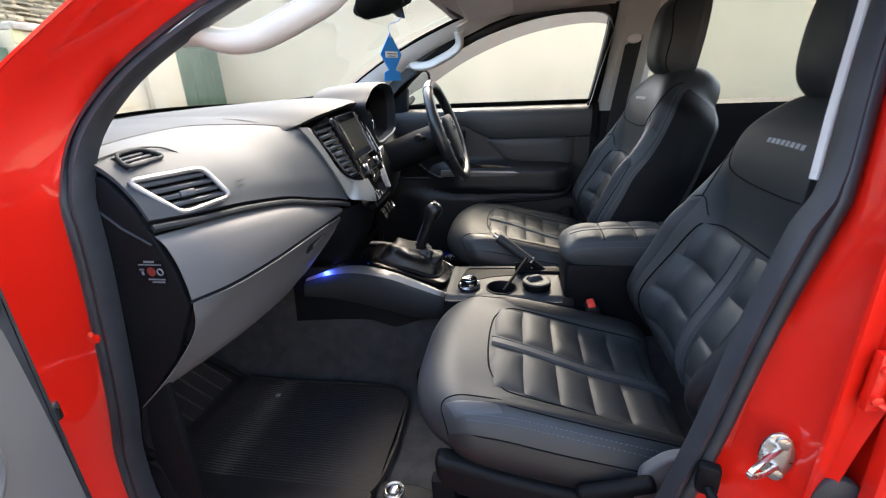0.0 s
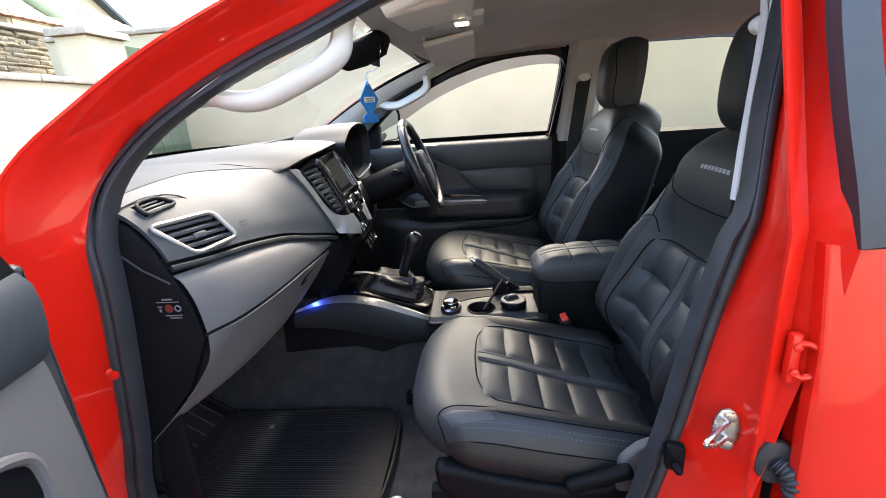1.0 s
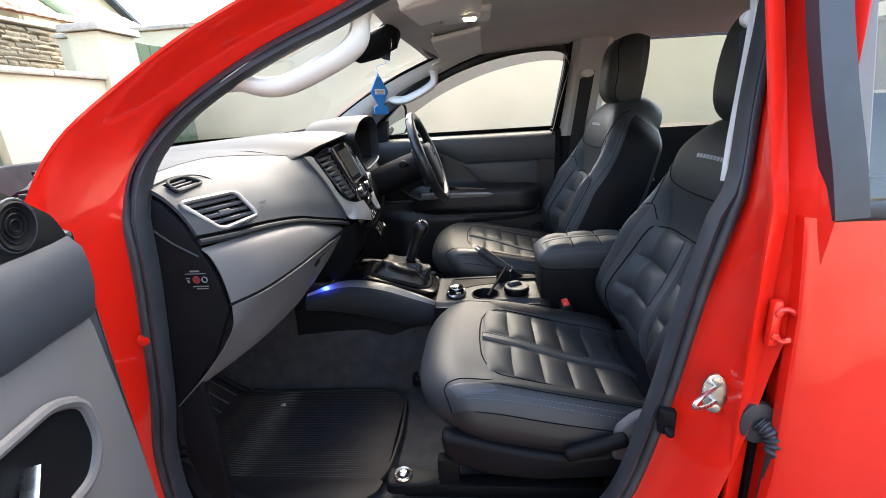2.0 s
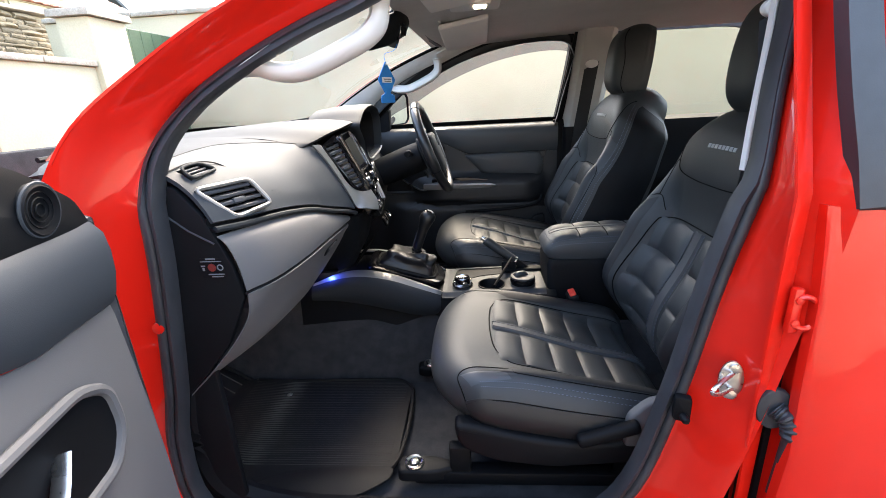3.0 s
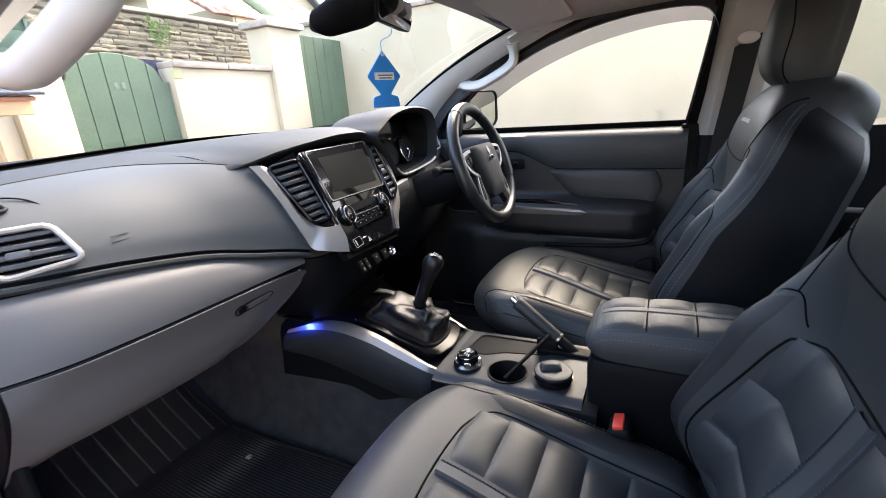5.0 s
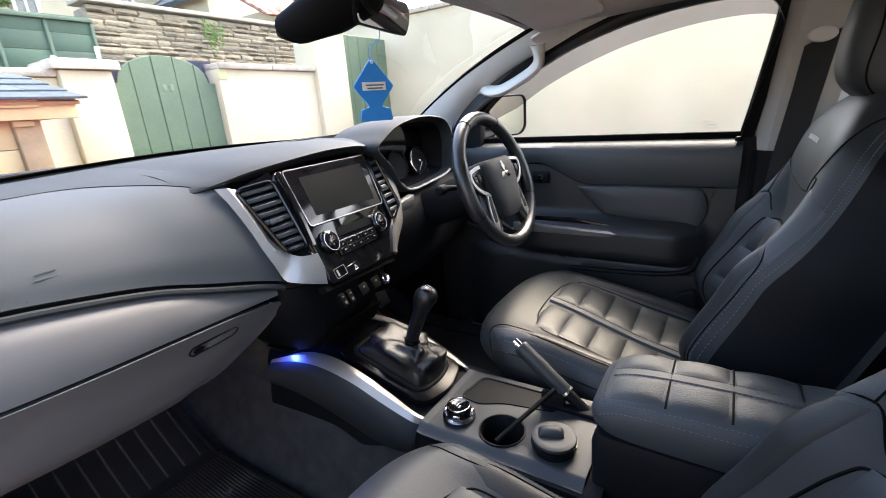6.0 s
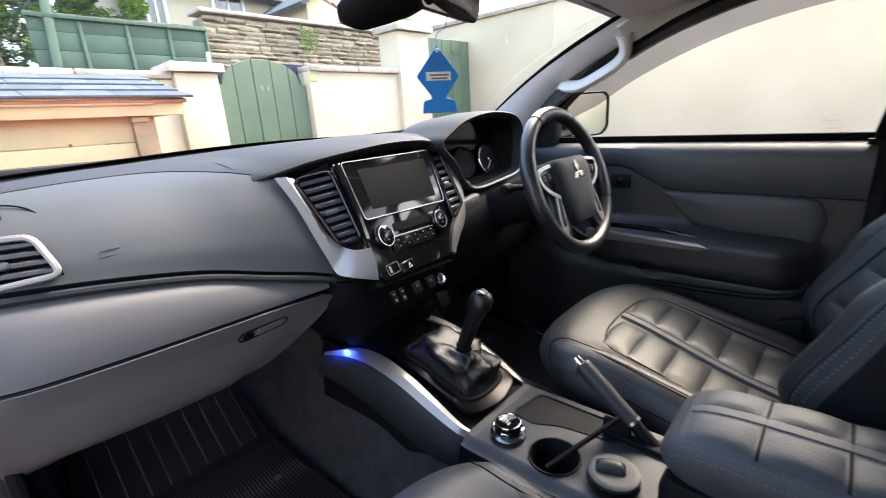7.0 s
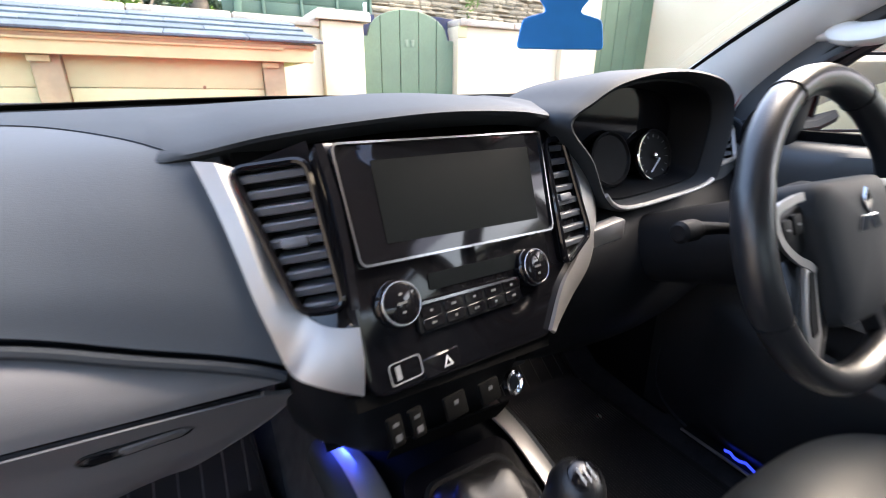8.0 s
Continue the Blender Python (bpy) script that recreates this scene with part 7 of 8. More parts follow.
def pad_on(P, s0, s1, t0, t1, puff=0.008, n=8, skew=0.0):
    """A quilted pad lying on a block."""
    rows = []
    for i in range(n + 1):
        u = -1 + 2 * i / n
        r = []
        for j in range(n + 1):
            v = -1 + 2 * j / n
            h = puff * (1 - abs(u) ** 2.4) ** 0.75 * (1 - abs(v) ** 5) ** 0.7 - 0.001
            t = t0 + (t1 - t0) * (v + 1) / 2
            s = s0 + (s1 - s0) * (u + 1) / 2 + skew * abs(t - (t0 + t1) / 2)
            r.append(on(P, s, t, h))
        rows.append(r)
    return grid(rows, 0.003)


def strip_on(P, pts, w, h=0.003, n=24):
    line = spline([(s, t, 0) for s, t in pts], n)
    rows = []
    for i, q in enumerate(line):
        a, b = line[max(0, i - 1)], line[min(n - 1, i + 1)]
        d = Vector((b.x - a.x, b.y - a.y))
        d = Vector((-d.y, d.x)).normalized() if d.length > 0 else Vector((0, 1))
        rows.append([on(P, q.x + d.x * k * w, q.y + d.y * k * w, g) for k, g in ((-0.5, 0.0), (-0.4, h), (0.4, h), (0.5, 0.0))])
    return grid(rows, 0.001)


def seam_on(P, pts, r=0.0014, h=0.0005, n=40, dashes=False):
    line = [on(P, q.x, q.y, h) for q in spline([(s, t, 0) for s, t in pts], n)]
    if not dashes:
        return tube(line, r, 5)
    bm = B()
    L = sum((b - a).length for a, b in zip(line, line[1:]))
    k = max(4, int(L / 0.007))
    fine = spline(line, 2 * k)
    for i in range(0, 2 * k - 1, 2):
        merge(bm, tube([fine[i], fine[i + 1]], r, 4))
    return bm


# armrest lid
AP = block(0.44, 0.182, 0.05, lambda s, t: 0.034 - 0.01 * s * s - 0.006 * t * t)
AM = Matrix.Translation((0.58, -0.025, 0.998)) @ Matrix.Rotation(radians(-1), 4, "Y")
lid = part("lid", xf(block_mesh(AP, 36, 30), AM), ARMLEATHER, ab, "padded black leather lid")
for s0, s1 in ((-0.86, -0.485), (-0.47, -0.105), (-0.09, 0.275), (0.29, 0.66)):
    for t0, t1 in ((-0.80, -0.12), (0.12, 0.80)):
        part("quilt_panel", xf(pad_on(AP, s0, s1, t0, t1, 0.0055), AM), ARMLEATHER, lid)
part("centre_band", xf(strip_on(AP, [(-0.86, 0), (0.0, 0.0), (0.9, 0)], 0.2, 0.002), AM), ARMLEATHER, lid)
for q in (-0.4775, -0.0975, 0.2825):
    part("seam", xf(seam_on(AP, [(q, -0.8), (q, 0.0), (q, 0.8)], 0.0016, 0.0006, 20), AM), SEAM, lid)
for t in (-0.86, -0.12, 0.12, 0.86):
    part("stitching", xf(seam_on(AP, [(-0.86, t), (0, t), (0.9, t)], 0.0007, 0.0022, 30, True), AM), STITCH, lid)
part("stitching", xf(seam_on(AP, [(-0.88, -0.86), (-0.9, 0.0), (-0.88, 0.86)], 0.0007, 0.001, 20, True), AM), STITCH, lid)
part("stitching", xf(seam_on(AP, [(-0.93, -0.93), (-0.0, -0.94), (0.9, -0.93)], 0.0007, 0.001, 30, True), AM), STITCH, lid)

# ---- front seats ----
def sm(x, a, b):
    f = max(0.0, min(1.0, (x - a) / (b - a)))
    return f * f * (3 - 2 * f)


def cushion_h(s, t):
    bol = 0.016 * math.exp(-((abs(t) - 0.80) / 0.13) ** 2) * sm(s, -0.9, -0.2)
    edge = -0.010 * sm(abs(t), 0.86, 1.0)
    dip = -0.030 * sm(s, -0.5, 0.6) * (1 - sm(abs(t), 0.50, 0.72))
    nose = -0.014 * sm(-s, 0.7, 1.0)
    return 0.012 + bol + edge + dip + nose


def back_h(s, t):
    tall = 0.102 * sm(s, -1.1, -0.55) * (1 - sm(s, -0.05, 0.68))
    bol = tall * sm(abs(t), 0.50, 0.80) * (1 - 0.2 * sm(abs(t), 0.88, 1.0))
    return 0.012 + bol + 0.016 * math.exp(-((s + 0.55) / 0.3) ** 2) + 0.055 * sm(s, 0.1, 0.75) - 0.02 * sm(s, 0.85, 1.0)


def front_bow(P):
    """The cushion's front edge, drawn back towards its corners."""
    def Q(s, t):
        p = P(s, t)
        p.x += 0.07 * abs(t) ** 3 * sm(-s, 0.0, 1.0) ** 1.3
        return p
    return Q


def tall_top(P):
    """The backrest's shoulders, drawn up towards the headrest."""
    def Q(s, t):
        p = P(s, t)
        p.x += 0.065 * sm(s, 0.45, 1.0) * (1 - 0.85 * abs(t) ** 2.2)
        return p
    return Q


CP = front_bow(block(0.575, 0.545, 0.105, cushion_h, 11, 2.6))
CM = Matrix.Translation((0.318, 0, 0.842)) @ Matrix.Rotation(radians(11), 4, "Y")
BP = tall_top(block(0.63, 0.56, 0.13, back_h, 7, 2.4, squeeze=lambda s: 1.0 - 0.10 * sm(s, 0.15, 0.7) - 0.36 * sm(s, 0.62, 1.0) ** 1.4 - 0.05 * sm(-s, 0.4, 1)))
BM = Matrix.Translation((0.682, 0, 1.072)) @ basis((0, 0, 0), (0.324, 0, 0.946), (0, -1, 0))
if (BM.to_3x3() @ Vector((0, 0, 1))).x > 0:
    BM = Matrix.Translation((0.682, 0, 1.072)) @ basis((0, 0, 0), (0.324, 0, 0.946), (0, 1, 0))


def patch_on(P, corners, h=0.0016, n=10):
    """A thin leather patch lying on a block, between four corners (s, t)."""
    a, b, c, d = [Vector(q) for q in corners]
    rows = []
    for i in range(n + 1):
        r = []
        for j in range(n + 1):
            u, v = i / n, j / n
            q = a.lerp(b, u).lerp(d.lerp(c, u), v)
            rim = 0.0 if i in (0, n) or j in (0, n) else h
            r.append(on(P, q.x, q.y, rim))
        rows.append(r)
    return grid(rows, 0.001)


def front_seat(side):
    """A front seat at y = 0; side is -1 where the outer flank faces -y."""
    s_ = thing("bucket_seat", "front seat in black quilted leather with grey accents", "car seat", group="front seats")
    cu = part("cushion", xf(block_mesh(CP, 64, 56), CM), LEATHER, s_, "black leather cushion")
    # quilted insert: two columns either side of a grey band
    for k in range(5):
        a = -0.475 + k * 0.255
        for t0, t1 in ((-0.60, -0.085), (0.065, 0.60)):
            bow = 0.09 if k == 0 else 0.0
            part("quilt_panel", xf(pad_on(CP, a, min(a + 0.252, 0.95), t0, t1, 0.0085, 14, bow), CM), LEATHER, cu)
    part("grey_band", xf(strip_on(CP, [(-0.475, -0.012), (0.2, -0.012), (0.95, -0.012)], 0.085, 0.007), CM), LEATHER2, cu, "grey leather band")
    part("stitched_band", xf(strip_on(CP, [(-0.475, 0.05), (0.2, 0.05), (0.95, 0.05)], 0.028, 0.006), CM), LEATHER, cu)
    part("band_stitching", xf(seam_on(CP, [(-0.475, 0.033), (0.2, 0.033), (0.95, 0.033)], 0.0007, 0.0072, 40, True), CM), STITCH, cu)
    part("seam", xf(seam_on(CP, [(0.95, -0.625), (0.3, -0.625), (-0.25, -0.63), (-0.40, -0.57), (-0.475, -0.40), (-0.495, -0.2), (-0.50, 0.0), (-0.495, 0.2), (-0.475, 0.40), (-0.40, 0.57), (-0.25, 0.63), (0.3, 0.625), (0.95, 0.625)], 0.0019, 0.0, 80), CM), SEAM, cu)
    for q in (-1, 1):
        # perforated strip beside the insert, then the bolster with its twin stitching
        part("perforated_panel", xf(patch_on(CP, ((-0.30, q * 0.66), (0.95, q * 0.655), (0.95, q * 0.80), (-0.58, q * 0.80)), 0.0012, 16), CM), PERF, cu, "perforated black leather panel")
        part("grey_tip", xf(patch_on(CP, ((-0.86, q * 0.80), (-0.45, q * 0.785), (-0.40, q * 0.85), (-0.82, q * 0.90)), 0.0006, 12), CM), LEATHER2, cu, "grey leather corner patch")
        part("seam", xf(seam_on(CP, [(-0.92, q * 0.96), (-0.88, q * 0.80), (-0.74, q * 0.75), (-0.40, q * 0.755), (-0.33, q * 0.80), (0.2, q * 0.815), (0.95, q * 0.81)], 0.0014, 0.0, 60), CM), SEAM, cu)
        part("seam", xf(seam_on(CP, [(-0.92, q * 0.965), (-0.5, q * 0.95), (0.1, q * 0.95), (0.95, q * 0.94)], 0.0014, 0.0, 60), CM), SEAM, cu)
        # darker sheet over the cushion's side: flank shade put into the colour
        flank = [[CP(-0.93 + 1.87 * i / 40, q * (0.952 + 0.0478 * math.sin(j / 12 * math.pi / 2))) + Vector((0, q * 0.0015, 0.0)) for j in range(13)] for i in range(41)]
        part("flank_shade", xf(grid(flank, 0.001), CM), PERF, cu, "dark sheet over the leather flank for its shade")
        for tt in (0.868, 0.895):
            part("stitching", xf(seam_on(CP, [(-0.72, q * (tt + 0.01)), (-0.3, q * tt), (0.3, q * tt), (0.93, q * tt)], 0.0008, 0.001, 50, True), CM), STITCH, cu)
    # backrest
    bk = part("backrest", xf(block_mesh(BP, 72, 64), BM), LEATHER, s_, "black leather backrest")
    part("back_shell", xf(block_mesh(block(0.60, 0.50, 0.02, lambda s, t: 0.045, 7, 2.2, squeeze=lambda s: 1.0 - 0.10 * sm(s, 0.15, 0.7) - 0.36 * sm(s, 0.62, 1.0)), 30, 26), BM @ Matrix.Translation((0, 0, -0.11)) @ Matrix.Rotation(math.pi, 4, "X")), BLACK, bk)
    rows_ = ((0.12, -0.165), (-0.18, -0.465), (-0.48, -0.74), (-0.755, -0.96))
    for k, (s1, s0) in enumerate(rows_):
        wide = 0.60 + 0.025 * k
        for t0, t1 in ((-wide, -0.105), (0.105, wide)):
            part("quilt_panel", xf(pad_on(BP, s0, s1, t0, t1, 0.009, 14, -0.07 if k == 0 else 0.0), BM), LEATHER, bk)
    part("grey_band", xf(strip_on(BP, [(-0.96, 0.0), (-0.2, 0.0), (0.125, 0.0)], 0.125, 0.006), BM), LEATHER2, bk, "grey leather band")
    for q in (-0.085, 0.085):
        part("band_stitching", xf(seam_on(BP, [(-0.96, q), (-0.2, q), (0.12, q)], 0.0008, 0.004, 50, True), BM), STITCH, bk)
    part("seam", xf(seam_on(BP, [(-0.96, -0.69), (-0.5, -0.665), (0.0, -0.625), (0.105, -0.58), (0.14, -0.4), (0.145, 0.0), (0.14, 0.4), (0.105, 0.58), (0.0, 0.625), (-0.5, 0.665), (-0.96, 0.69)], 0.0019, 0.0, 90), BM), SEAM, bk)
    part("seam", xf(seam_on(BP, [(0.90, -0.84), (0.70, -0.74), (0.57, -0.66), (0.50, -0.56), (0.475, -0.3), (0.47, 0.0), (0.475, 0.3), (0.50, 0.56), (0.57, 0.66), (0.70, 0.74), (0.90, 0.84)], 0.0016, 0.0, 80), BM), SEAM, bk)
    for q in (-1, 1):
        part("shoulder_patch", xf(patch_on(BP, ((0.12, q * 0.865), (0.28, q * 0.69), (0.53, q * 0.72), (0.46, q * 0.885)), 0.0016, 14), BM), LEATHER2, bk, "pale grey leather shoulder patch")
        part("perforated_panel", xf(patch_on(BP, ((-0.93, q * 0.715), (0.25, q * 0.68), (0.12, q * 0.85), (-0.80, q * 0.84)), 0.0012, 18), BM), PERF, bk, "perforated black leather panel")
        part("seam", xf(seam_on(BP, [(-0.95, q * 0.83), (-0.78, q * 0.85), (-0.3, q * 0.855), (0.10, q * 0.855), (0.27, q * 0.69), (0.16, q * 0.60)], 0.0014, 0.0, 60), BM), SEAM, bk)
        part("seam", xf(seam_on(BP, [(0.27, q * 0.69), (0.54, q * 0.72), (0.57, q * 0.66)], 0.0014, 0.0, 24), BM), SEAM, bk)
        # black sheet over the backrest's side, coloured for the shade it stands in
        flank = [[BP(-0.94 + 1.84 * i / 44, q * (0.915 + 0.0848 * math.sin(j / 16 * math.pi / 2))) + Vector((0, q * 0.0015, 0.0004)) for j in range(17)] for i in range(45)]
        part("flank_shade", xf(grid(flank, 0.001), BM), BLACK, bk, "dark sheet over the leather flank for its shade")
        for tt in (0.872, 0.898):
            part("stitching", xf(seam_on(BP, [(-0.9, q * (tt - 0.01)), (0.0, q * tt), (0.5, q * tt), (0.9, q * tt)], 0.0008, 0.001, 60, True), BM), STITCH, bk)
    for k in range(8):
        part("embroidered_bar", xf(strip_on(BP, [(0.67, -0.235 + k * 0.06), (0.67, -0.215 + k * 0.06), (0.67, -0.192 + k * 0.06)], 0.02, 0.0012, 6), BM), THREAD, bk, "pale embroidered bars")
    # headrest on two posts
    narrow = lambda s: 1.0 - 0.08 * abs(s) - 0.16 * max(0.0, s) ** 2
    hp = block(0.262, 0.195, 0.075, lambda s, t: 0.042 + 0.012 * (1 - s * s), 5, 2.2, squeeze=narrow)
    HM = Matrix.Translation((0.772, 0, 1.498)) @ basis((0, 0, 0), (0.12, 0, 0.993), (0, -1, 0))
    if (HM.to_3x3() @ Vector((0, 0, 1))).x > 0:
        HM = Matrix.Translation((0.772, 0, 1.498)) @ basis((0, 0, 0), (0.12, 0, 0.993), (0, 1, 0))
    hr = part("headrest", xf(merge(block_mesh(hp, 30, 30), xf(block_mesh(block(0.262, 0.195, 0.03, lambda s, t: 0.03, 5, 2.2, squeeze=narrow), 30, 30), Matrix.Translation((0, 0, -0.055)) @ Matrix.Rotation(math.pi, 4, "X"))), HM), LEATHER, s_, "black leather headrest")
    for q in (-1, 1):
        part("side_seam", xf(seam_on(hp, [(-0.9, q * 0.82), (0.0, q * 0.86), (0.8, q * 0.74)], 0.0016, 0.0, 30), HM), SEAM, hr)
    for q in (-0.06, 0.06):
        part("headrest_post", tube([(0.765, q, 1.33), (0.775, q, 1.42)], 0.006, 8), CHROME, hr)
        part("guide", turned([(0.014, 0), (0.013, 0.012), (0.008, 0.014)], 14, Matrix.Translation((0.766, q, 1.385))), BLACK, hr)
    # base, rails, side cover and recline handle
    so = side
    cov = [(0.092, 0.792), (0.142, 0.786), (0.208, 0.765), (0.293, 0.748), (0.36, 0.74), (0.44, 0.745), (0.50, 0.80), (0.56, 0.80), (0.55, 0.70), (0.446, 0.688), (0.304, 0.676), (0.188, 0.69), (0.12, 0.718), (0.098, 0.745)]
    part("side_cover", prism(rounded(cov, 0.02, 4), 0.035, basis((0, so * 0.238 + (0.0 if so < 0 else 0.035), 0), (1, 0, 0), (0, 0, 1)), 0.012, 3), BLACK, s_, "black plastic side cover")
    part("inner_cover", prism(rounded([(0.10, 0.76), (0.5, 0.76), (0.56, 0.70), (0.5, 0.65), (0.14, 0.66)], 0.03, 4), 0.02, basis((0, -so * 0.235, 0), (1, 0, 0), (0, 0, 1)), 0.006), BLACK, s_)
    part("hinge_cover", prism(rounded([(0.445, 0.74), (0.452, 0.812), (0.488, 0.848), (0.53, 0.86), (0.54, 0.74)], 0.014, 4), 0.02, basis((0, so * 0.258 + (0.0 if so < 0 else 0.02), 0), (1, 0, 0), (0, 0, 1)), 0.006, 3), GREY if so < 0 else BLACK, s_, "moulded hinge cover")
    part("recline_handle", xf(box((0, 0, 0), (0.13, 0.026, 0.028), 0.010, 3), Matrix.Translation((0.41, so * 0.285, 0.781)) @ Matrix.Rotation(radians(-19), 4, "Y")), BLACK, s_, "black recline handle")
    part("base", box((0.31, 0, 0.70), (0.40, 0.44, 0.07), 0.02), BLACK, s_)
    for q in (-0.21, 0.21):
        rl = part("seat_rail", box((0.27, q, 0.60), (0.56, 0.04, 0.035), 0.006), BLACK, s_, "black seat rail")
        part("rail_foot", prism(rounded([(-0.05, -0.028), (0.03, -0.028), (0.09, -0.012), (0.09, 0.012), (0.03, 0.028), (-0.05, 0.028)], 0.02, 4), 0.028, Matrix.Translation((0.0, q, 0.60)), 0.008, 3), BLACK, rl)
        part("bolt_ring", xf(tube([(0.019 * math.cos(a), 0.019 * math.sin(a), 0) for a in [i * math.pi / 10 for i in range(20)]], 0.004, 8, True), Matrix.Translation((-0.01, q, 0.631))), STEEL, rl)
        part("bolt", turned([(0.011, 0), (0.011, 0.01), (0.007, 0.012)], 6, Matrix.Translation((-0.01, q, 0.624))), STEEL, rl)
        part("riser", box((0.1, q, 0.645), (0.05, 0.03, 0.08), 0.006), BLACK, s_)
        part("riser", box((0.47, q, 0.645), (0.05, 0.03, 0.08), 0.006), BLACK, s_)
    return s_


seat_p = front_seat(-1)
seat_p.matrix_basis = pose(0, -0.405, 0)
seat_d = front_seat(1)
seat_d.matrix_basis = pose(-0.052, 0.392, 0.048)
for sy, sx in ((-0.165, 0.45), (0.13, 0.44)):
    bk = thing("belt_buckle", "black seat belt buckle with a red release button", "buckle", (sx, sy, 0.78))
    part("stalk", tube([(sx + 0.05, sy, 0.70), (sx + 0.01, sy, 0.80)], 0.012, 8), BLACK, bk)
    BKM = Matrix.Translation((sx, sy, 0.828)) @ Matrix.Rotation(radians(-15), 4, "Y")
    part("housing", xf(box((0, 0, 0), (0.038, 0.05, 0.062), 0.008, 3), BKM), BLACK, bk)
    part("release_button", xf(box((0, 0, 0.031), (0.02, 0.042, 0.012), 0.003), BKM), REDPL, bk, "red release button")
# rear bench
rb_ = thing("rear_bench", "black leather rear bench seat", "car seat", (1.3, CY, 0.6))
RP = block(0.48, 1.32, 0.2, lambda s, t: 0.03)
part("cushion", xf(block_mesh(RP, 24, 40), Matrix.Translation((1.24, CY, 0.90))), LEATHER, rb_)
part("backrest", xf(block_mesh(block(0.55, 1.32, 0.1, lambda s, t: 0.04), 24, 40), Matrix.Translation((1.52, CY, 1.15)) @ basis((0, 0, 0), (0.2, 0, 0.98), (0, -1, 0))), LEATHER, rb_)

# ---- floor mats ----
def floor_mat(y0, side):
    mt = thing("floor_mat", "ribbed black rubber floor mat with a raised rim", "floor mat", (-0.3, y0, 0.58))

    def Z(x):
        up = [(-0.98, 0.42), (-0.86, 0.25), (-0.74, 0.10), (-0.62, 0.015), (-0.45, 0.0), (0.3, 0.0)]
        for (xa, za), (xb, zb_) in zip(up, up[1:]):
            if x <= xb:
                return 0.584 + za + (zb_ - za) * max(0, (x - xa) / (xb - xa))
        return 0.584
    out = [(-0.84, -0.20), (-0.86, 0.0), (-0.84, 0.16), (-0.55, 0.19), (-0.20, 0.205), (-0.10, 0.20), (-0.06, 0.16), (-0.05, 0.0), (-0.06, -0.15), (-0.16, -0.26), (-0.40, -0.26), (-0.6, -0.25)]
    o = rounded(out, 0.05, 4)
    xs = [-0.85 + 0.8 * i / 60 for i in range(61)]
    rows = []
    for x in xs:
        ys = []
        n = len(o)
        for i in range(n):
            (xa, ya), (xb, yb) = o[i], o[(i + 1) % n]
            if (xa - x) * (xb - x) <= 0 and abs(xa - xb) > 1e-7:
                ys.append(ya + (yb - ya) * (x - xa) / (xb - xa))
        if len(ys) > 1:
            rows.append([Vector((x, y0 + min(ys) + (max(ys) - min(ys)) * j / 24, Z(x))) for j in range(25)])
    part("sheet", grid(rows, 0.006), MATRUB, mt)
    part("rim", tube(spline([(x, y0 + y, Z(x) + 0.005) for x, y in o], 120, True), 0.006, 6, True), MATRUB, mt)
    bm = B()
    for k in range(45):
        y = -0.155 + k * 0.0078
        pts_ = [(x, y0 + y, Z(x) + 0.004) for x in (-0.58, -0.5, -0.4, -0.30, -0.20, -0.08)]
        merge(bm, tube(pts_, 0.0024, 4))
    for k in range(20):
        x = -0.585 + k * 0.026
        merge(bm, tube([(x, y0 - 0.155, Z(x) + 0.004), (x, y0 + 0.195, Z(x) + 0.004)], 0.0018, 4))
    rb = part("ribs", bm, RIBRUB, mt, "fine moulded ribs")
    tagged(rb, kind="stuff")
    for k in range(9):
        y = -0.19 + k * 0.043
        part("heel_rib", tube([(x, y0 + y, Z(x) + 0.006) for x in (-0.82, -0.75, -0.68, -0.62)], 0.003, 5), RIBRUB, mt)
    bm = B()
    for k in range(24):
        x = -0.82 + k * 0.0088
        merge(bm, tube([(x, y0 - 0.19, Z(x) + 0.005), (x, y0 + 0.155, Z(x) + 0.005)], 0.0016, 4))
    tagged(part("cross_ribs", bm, MATRUB, mt, "fine cross ribs of the heel pad"), kind="stuff")
    part("heel_band", xf(prism(rounded([(-0.44, -0.252), (-0.14, -0.252), (-0.07, -0.20), (-0.065, -0.165), (-0.24, -0.165), (-0.36, -0.195)], 0.03, 4), 0.005, Matrix.Translation((0, y0, 0.590)), 0.001), Matrix.Identity(4)), MATRUB, mt, "smooth band with a moulded mark")
    part("fixing_stud", turned([(0.009, 0), (0.009, 0.003), (0.004, 0.005)], 12, Matrix.Translation((-0.45, y0 + 0.125, Z(-0.45) + 0.004))), STEEL, mt)
    return mt


floor_mat(-0.43, -1)
floor_mat(0.45, 1)
# driver's door sill blue light and pedals
kl = thing("sill_light", "glowing blue wavy light strip on the driver's sill", "sill light", (-0.1, 0.66, 0.6))
part("plate", box((-0.05, 0.735, 0.61), (0.5, 0.07, 0.012), 0.004), BLACK, kl)
part("edge_strip", box((-0.05, 0.70, 0.616), (0.5, 0.008, 0.004), 0.001), SILVER, kl)
part("glow", tube([(-0.205 + 0.012 * k, 0.722 + 0.005 * math.sin(k * 1.9), 0.6185) for k in range(11)], 0.0035, 5), BLUEGLOW, kl, "glowing blue letters as a wavy bar")
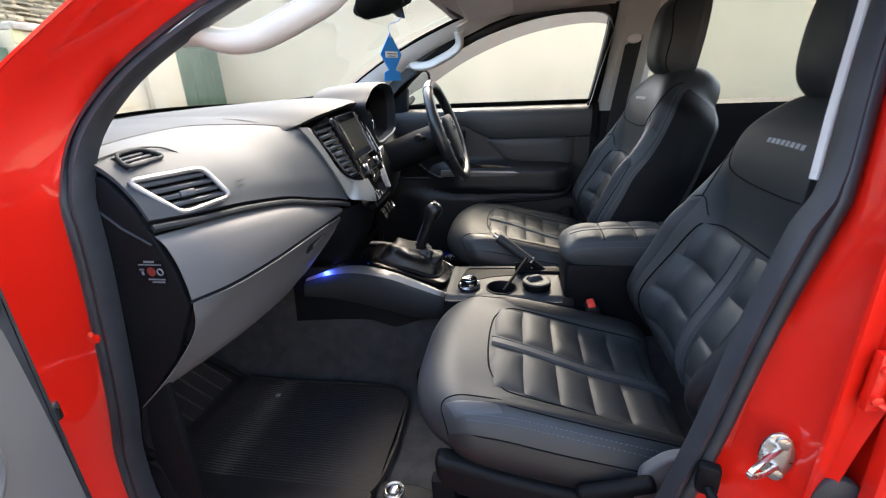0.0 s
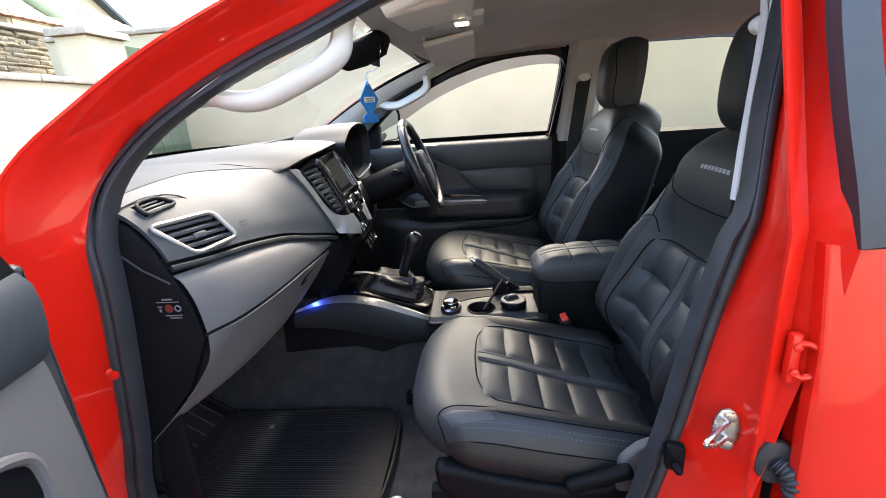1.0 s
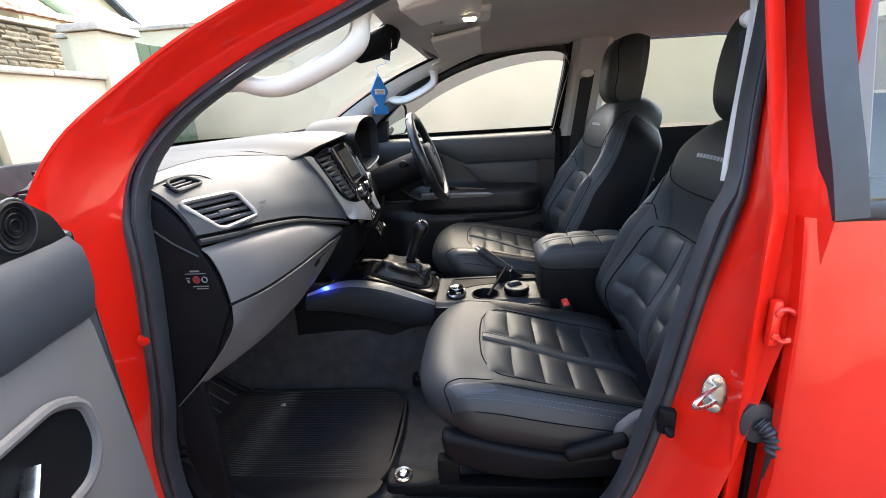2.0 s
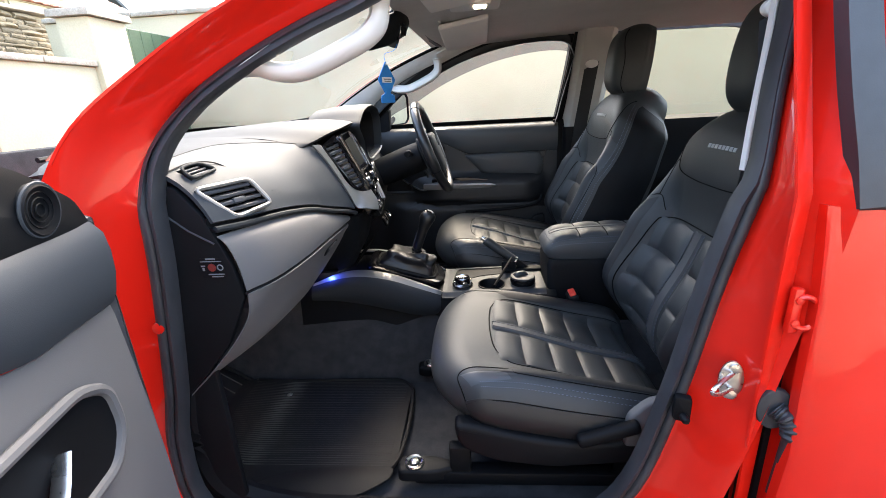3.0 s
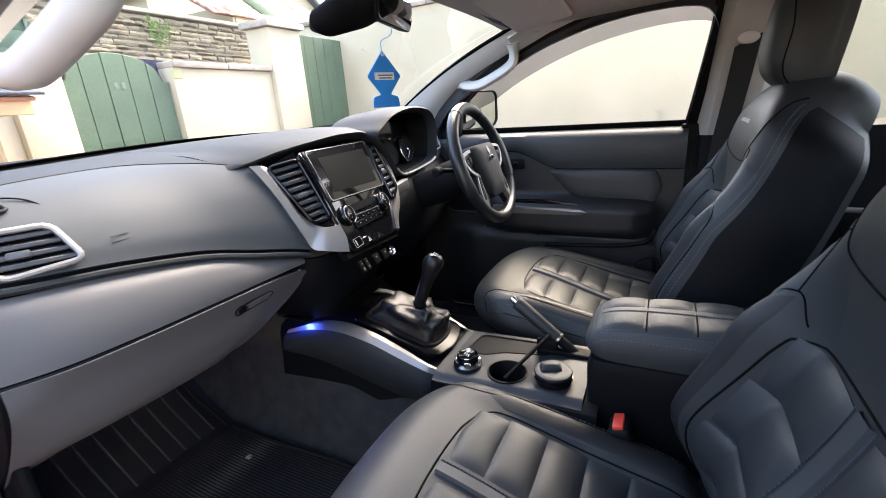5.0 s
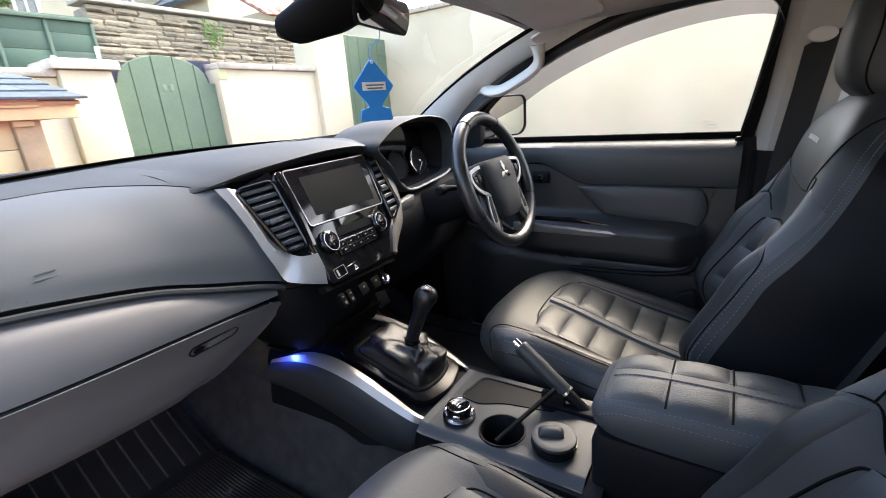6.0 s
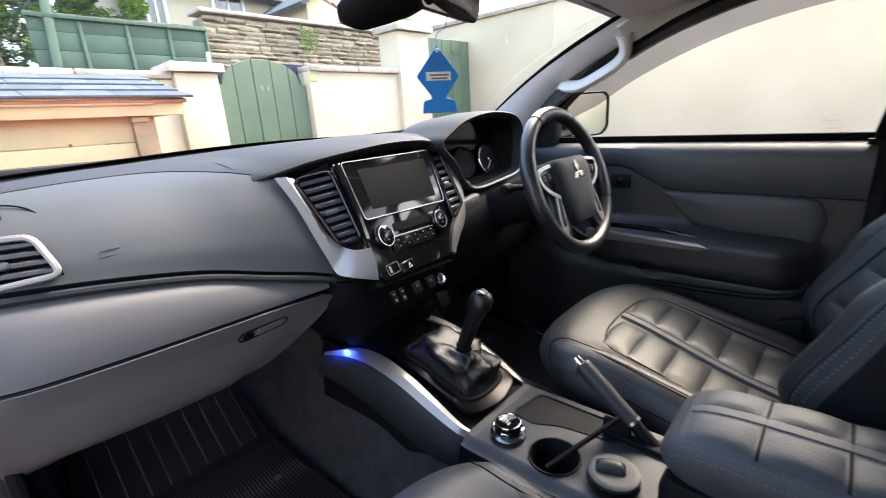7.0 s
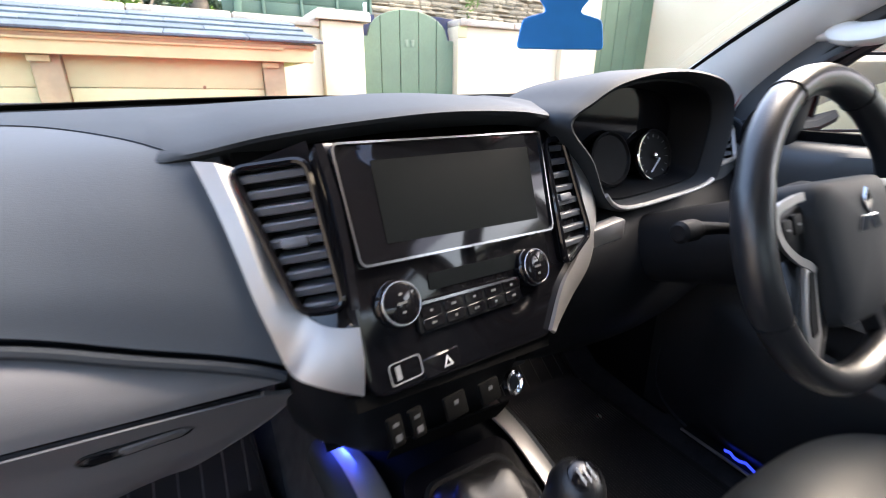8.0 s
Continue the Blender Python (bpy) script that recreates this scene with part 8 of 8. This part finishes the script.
for y in (0.27, 0.39, 0.50):
    pe = thing("pedal", "black rubber foot pedal", "pedal", (-0.62, y, 0.75))
    part("pad", xf(box((0, 0, 0), (0.015, 0.06, 0.075), 0.006), Matrix.Translation((-0.60, y, 0.76)) @ Matrix.Rotation(radians(-25), 4, "Y")), RUBBER, pe)
    part("arm", tube([(-0.61, y, 0.77), (-0.68, y, 0.88), (-0.70, y, 1.05)], 0.008, 8), BLACK, pe)

# ---- rear-view mirror, camera pod and air freshener ----
rm = thing("rear_view_mirror", "black rear-view mirror on a stalk below the windscreen header", "mirror", (-0.03, -0.03, 1.66))
MM = Matrix.Translation((-0.068, 0.018, 1.640)) @ basis((0, 0, 0), (-0.20, 0.98, 0.02), (0.2, 0, 1))
mp = rounded([(-0.105, -0.026), (0.10, -0.030), (0.112, 0.0), (0.10, 0.032), (-0.105, 0.028), (-0.115, 0.0)], 0.016, 4)
rows = []
for s, z in ((0.3, -0.04), (0.75, -0.036), (0.97, -0.018), (1.0, 0.0), (0.985, 0.003)):
    rows.append([MM @ Vector((x * s, y * s, z)) for x, y in mp])
part("shell", grid(rows, wrap=True, caps=True), BLACK, rm, "black mirror shell")
part("glass", prism([(x * 0.95, y * 0.92) for x, y in mp], 0.001, MM @ Matrix.Translation((0, 0, 0.0028))), MIRROR, rm, "mirror glass")
part("stalk", tube(spline([(-0.10, 0.01, 1.645), (-0.105, -0.01, 1.66), (-0.085, -0.03, 1.68), (-0.06, -0.03, 1.70)], 14), 0.009, 10), BLACK, rm)
pod = thing("sensor_pod", "black rain sensor pod behind the mirror", "sensor pod", (-0.10, -0.2, 1.63))
rows = []
for f, r in ((0, 0.012), (0.15, 0.035), (0.5, 0.048), (0.85, 0.045), (1.0, 0.02)):
    c = Vector((-0.14, -0.165, 1.60)).lerp(Vector((-0.03, -0.055, 1.665)), f)
    rows.append([c + Vector((0.3 * r * math.cos(a), 1.1 * r * math.cos(a), 0.75 * r * math.sin(a))) for a in [i * math.pi / 10 for i in range(20)]])
part("cover", grid(rows, wrap=True, caps=True), BLACK, pod)
part("cable", tube(spline([(-0.04, -0.06, 1.66), (-0.03, -0.085, 1.645), (-0.035, -0.06, 1.63), (-0.045, -0.03, 1.635)], 16), 0.004, 6), BLACK, pod)
fish = thing("air_freshener", "blue fish-shaped card air freshener hanging from the mirror", "air freshener", (-0.115, 0.02, 1.5))
FM = Matrix.Translation((-0.115, 0.02, 1.515)) @ basis((0, 0, 0), (0.43, 0.90, 0.0), (0, 0, 1))
fo = rounded([(0.0, 0.055), (0.045, 0.0), (0.013, -0.04), (0.033, -0.045), (0.037, -0.068), (-0.037, -0.068), (-0.033, -0.045), (-0.013, -0.04), (-0.045, 0.0)], 0.004, 2)
part("card", prism(fo, 0.0025, FM, 0.0006, 1), BLUE, fish)
tg = part("print_panel", prism([(-0.026, -0.008), (0.026, -0.008), (0.026, 0.008), (-0.026, 0.008)], 0.0004, FM @ Matrix.Translation((0, 0, 0.0026))), WHITE, fish, "white printed panel")
for k, w in ((0.002, 0.040), (-0.004, 0.034)):
    part("print_bar", box((0, 0, 0), (w, 0.0028, 0.0003), m=FM @ Matrix.Translation((0.002, k, 0.0032))), PRINT, tg)
part("string", tube(spline([FM @ Vector((0, 0.05, 0.001)), FM @ Vector((0.002, 0.075, 0)), Vector((-0.08, 0.012, 1.60)), Vector((-0.055, -0.02, 1.645))], 16), 0.0008, 5), BLUE, fish)
part("eyelet", xf(tube([(0.003 * math.cos(a), 0.003 * math.sin(a), 0) for a in [i * math.pi / 6 for i in range(12)]], 0.0009, 5, True), FM @ Matrix.Translation((0, 0.046, 0.003))), WHITE, fish)
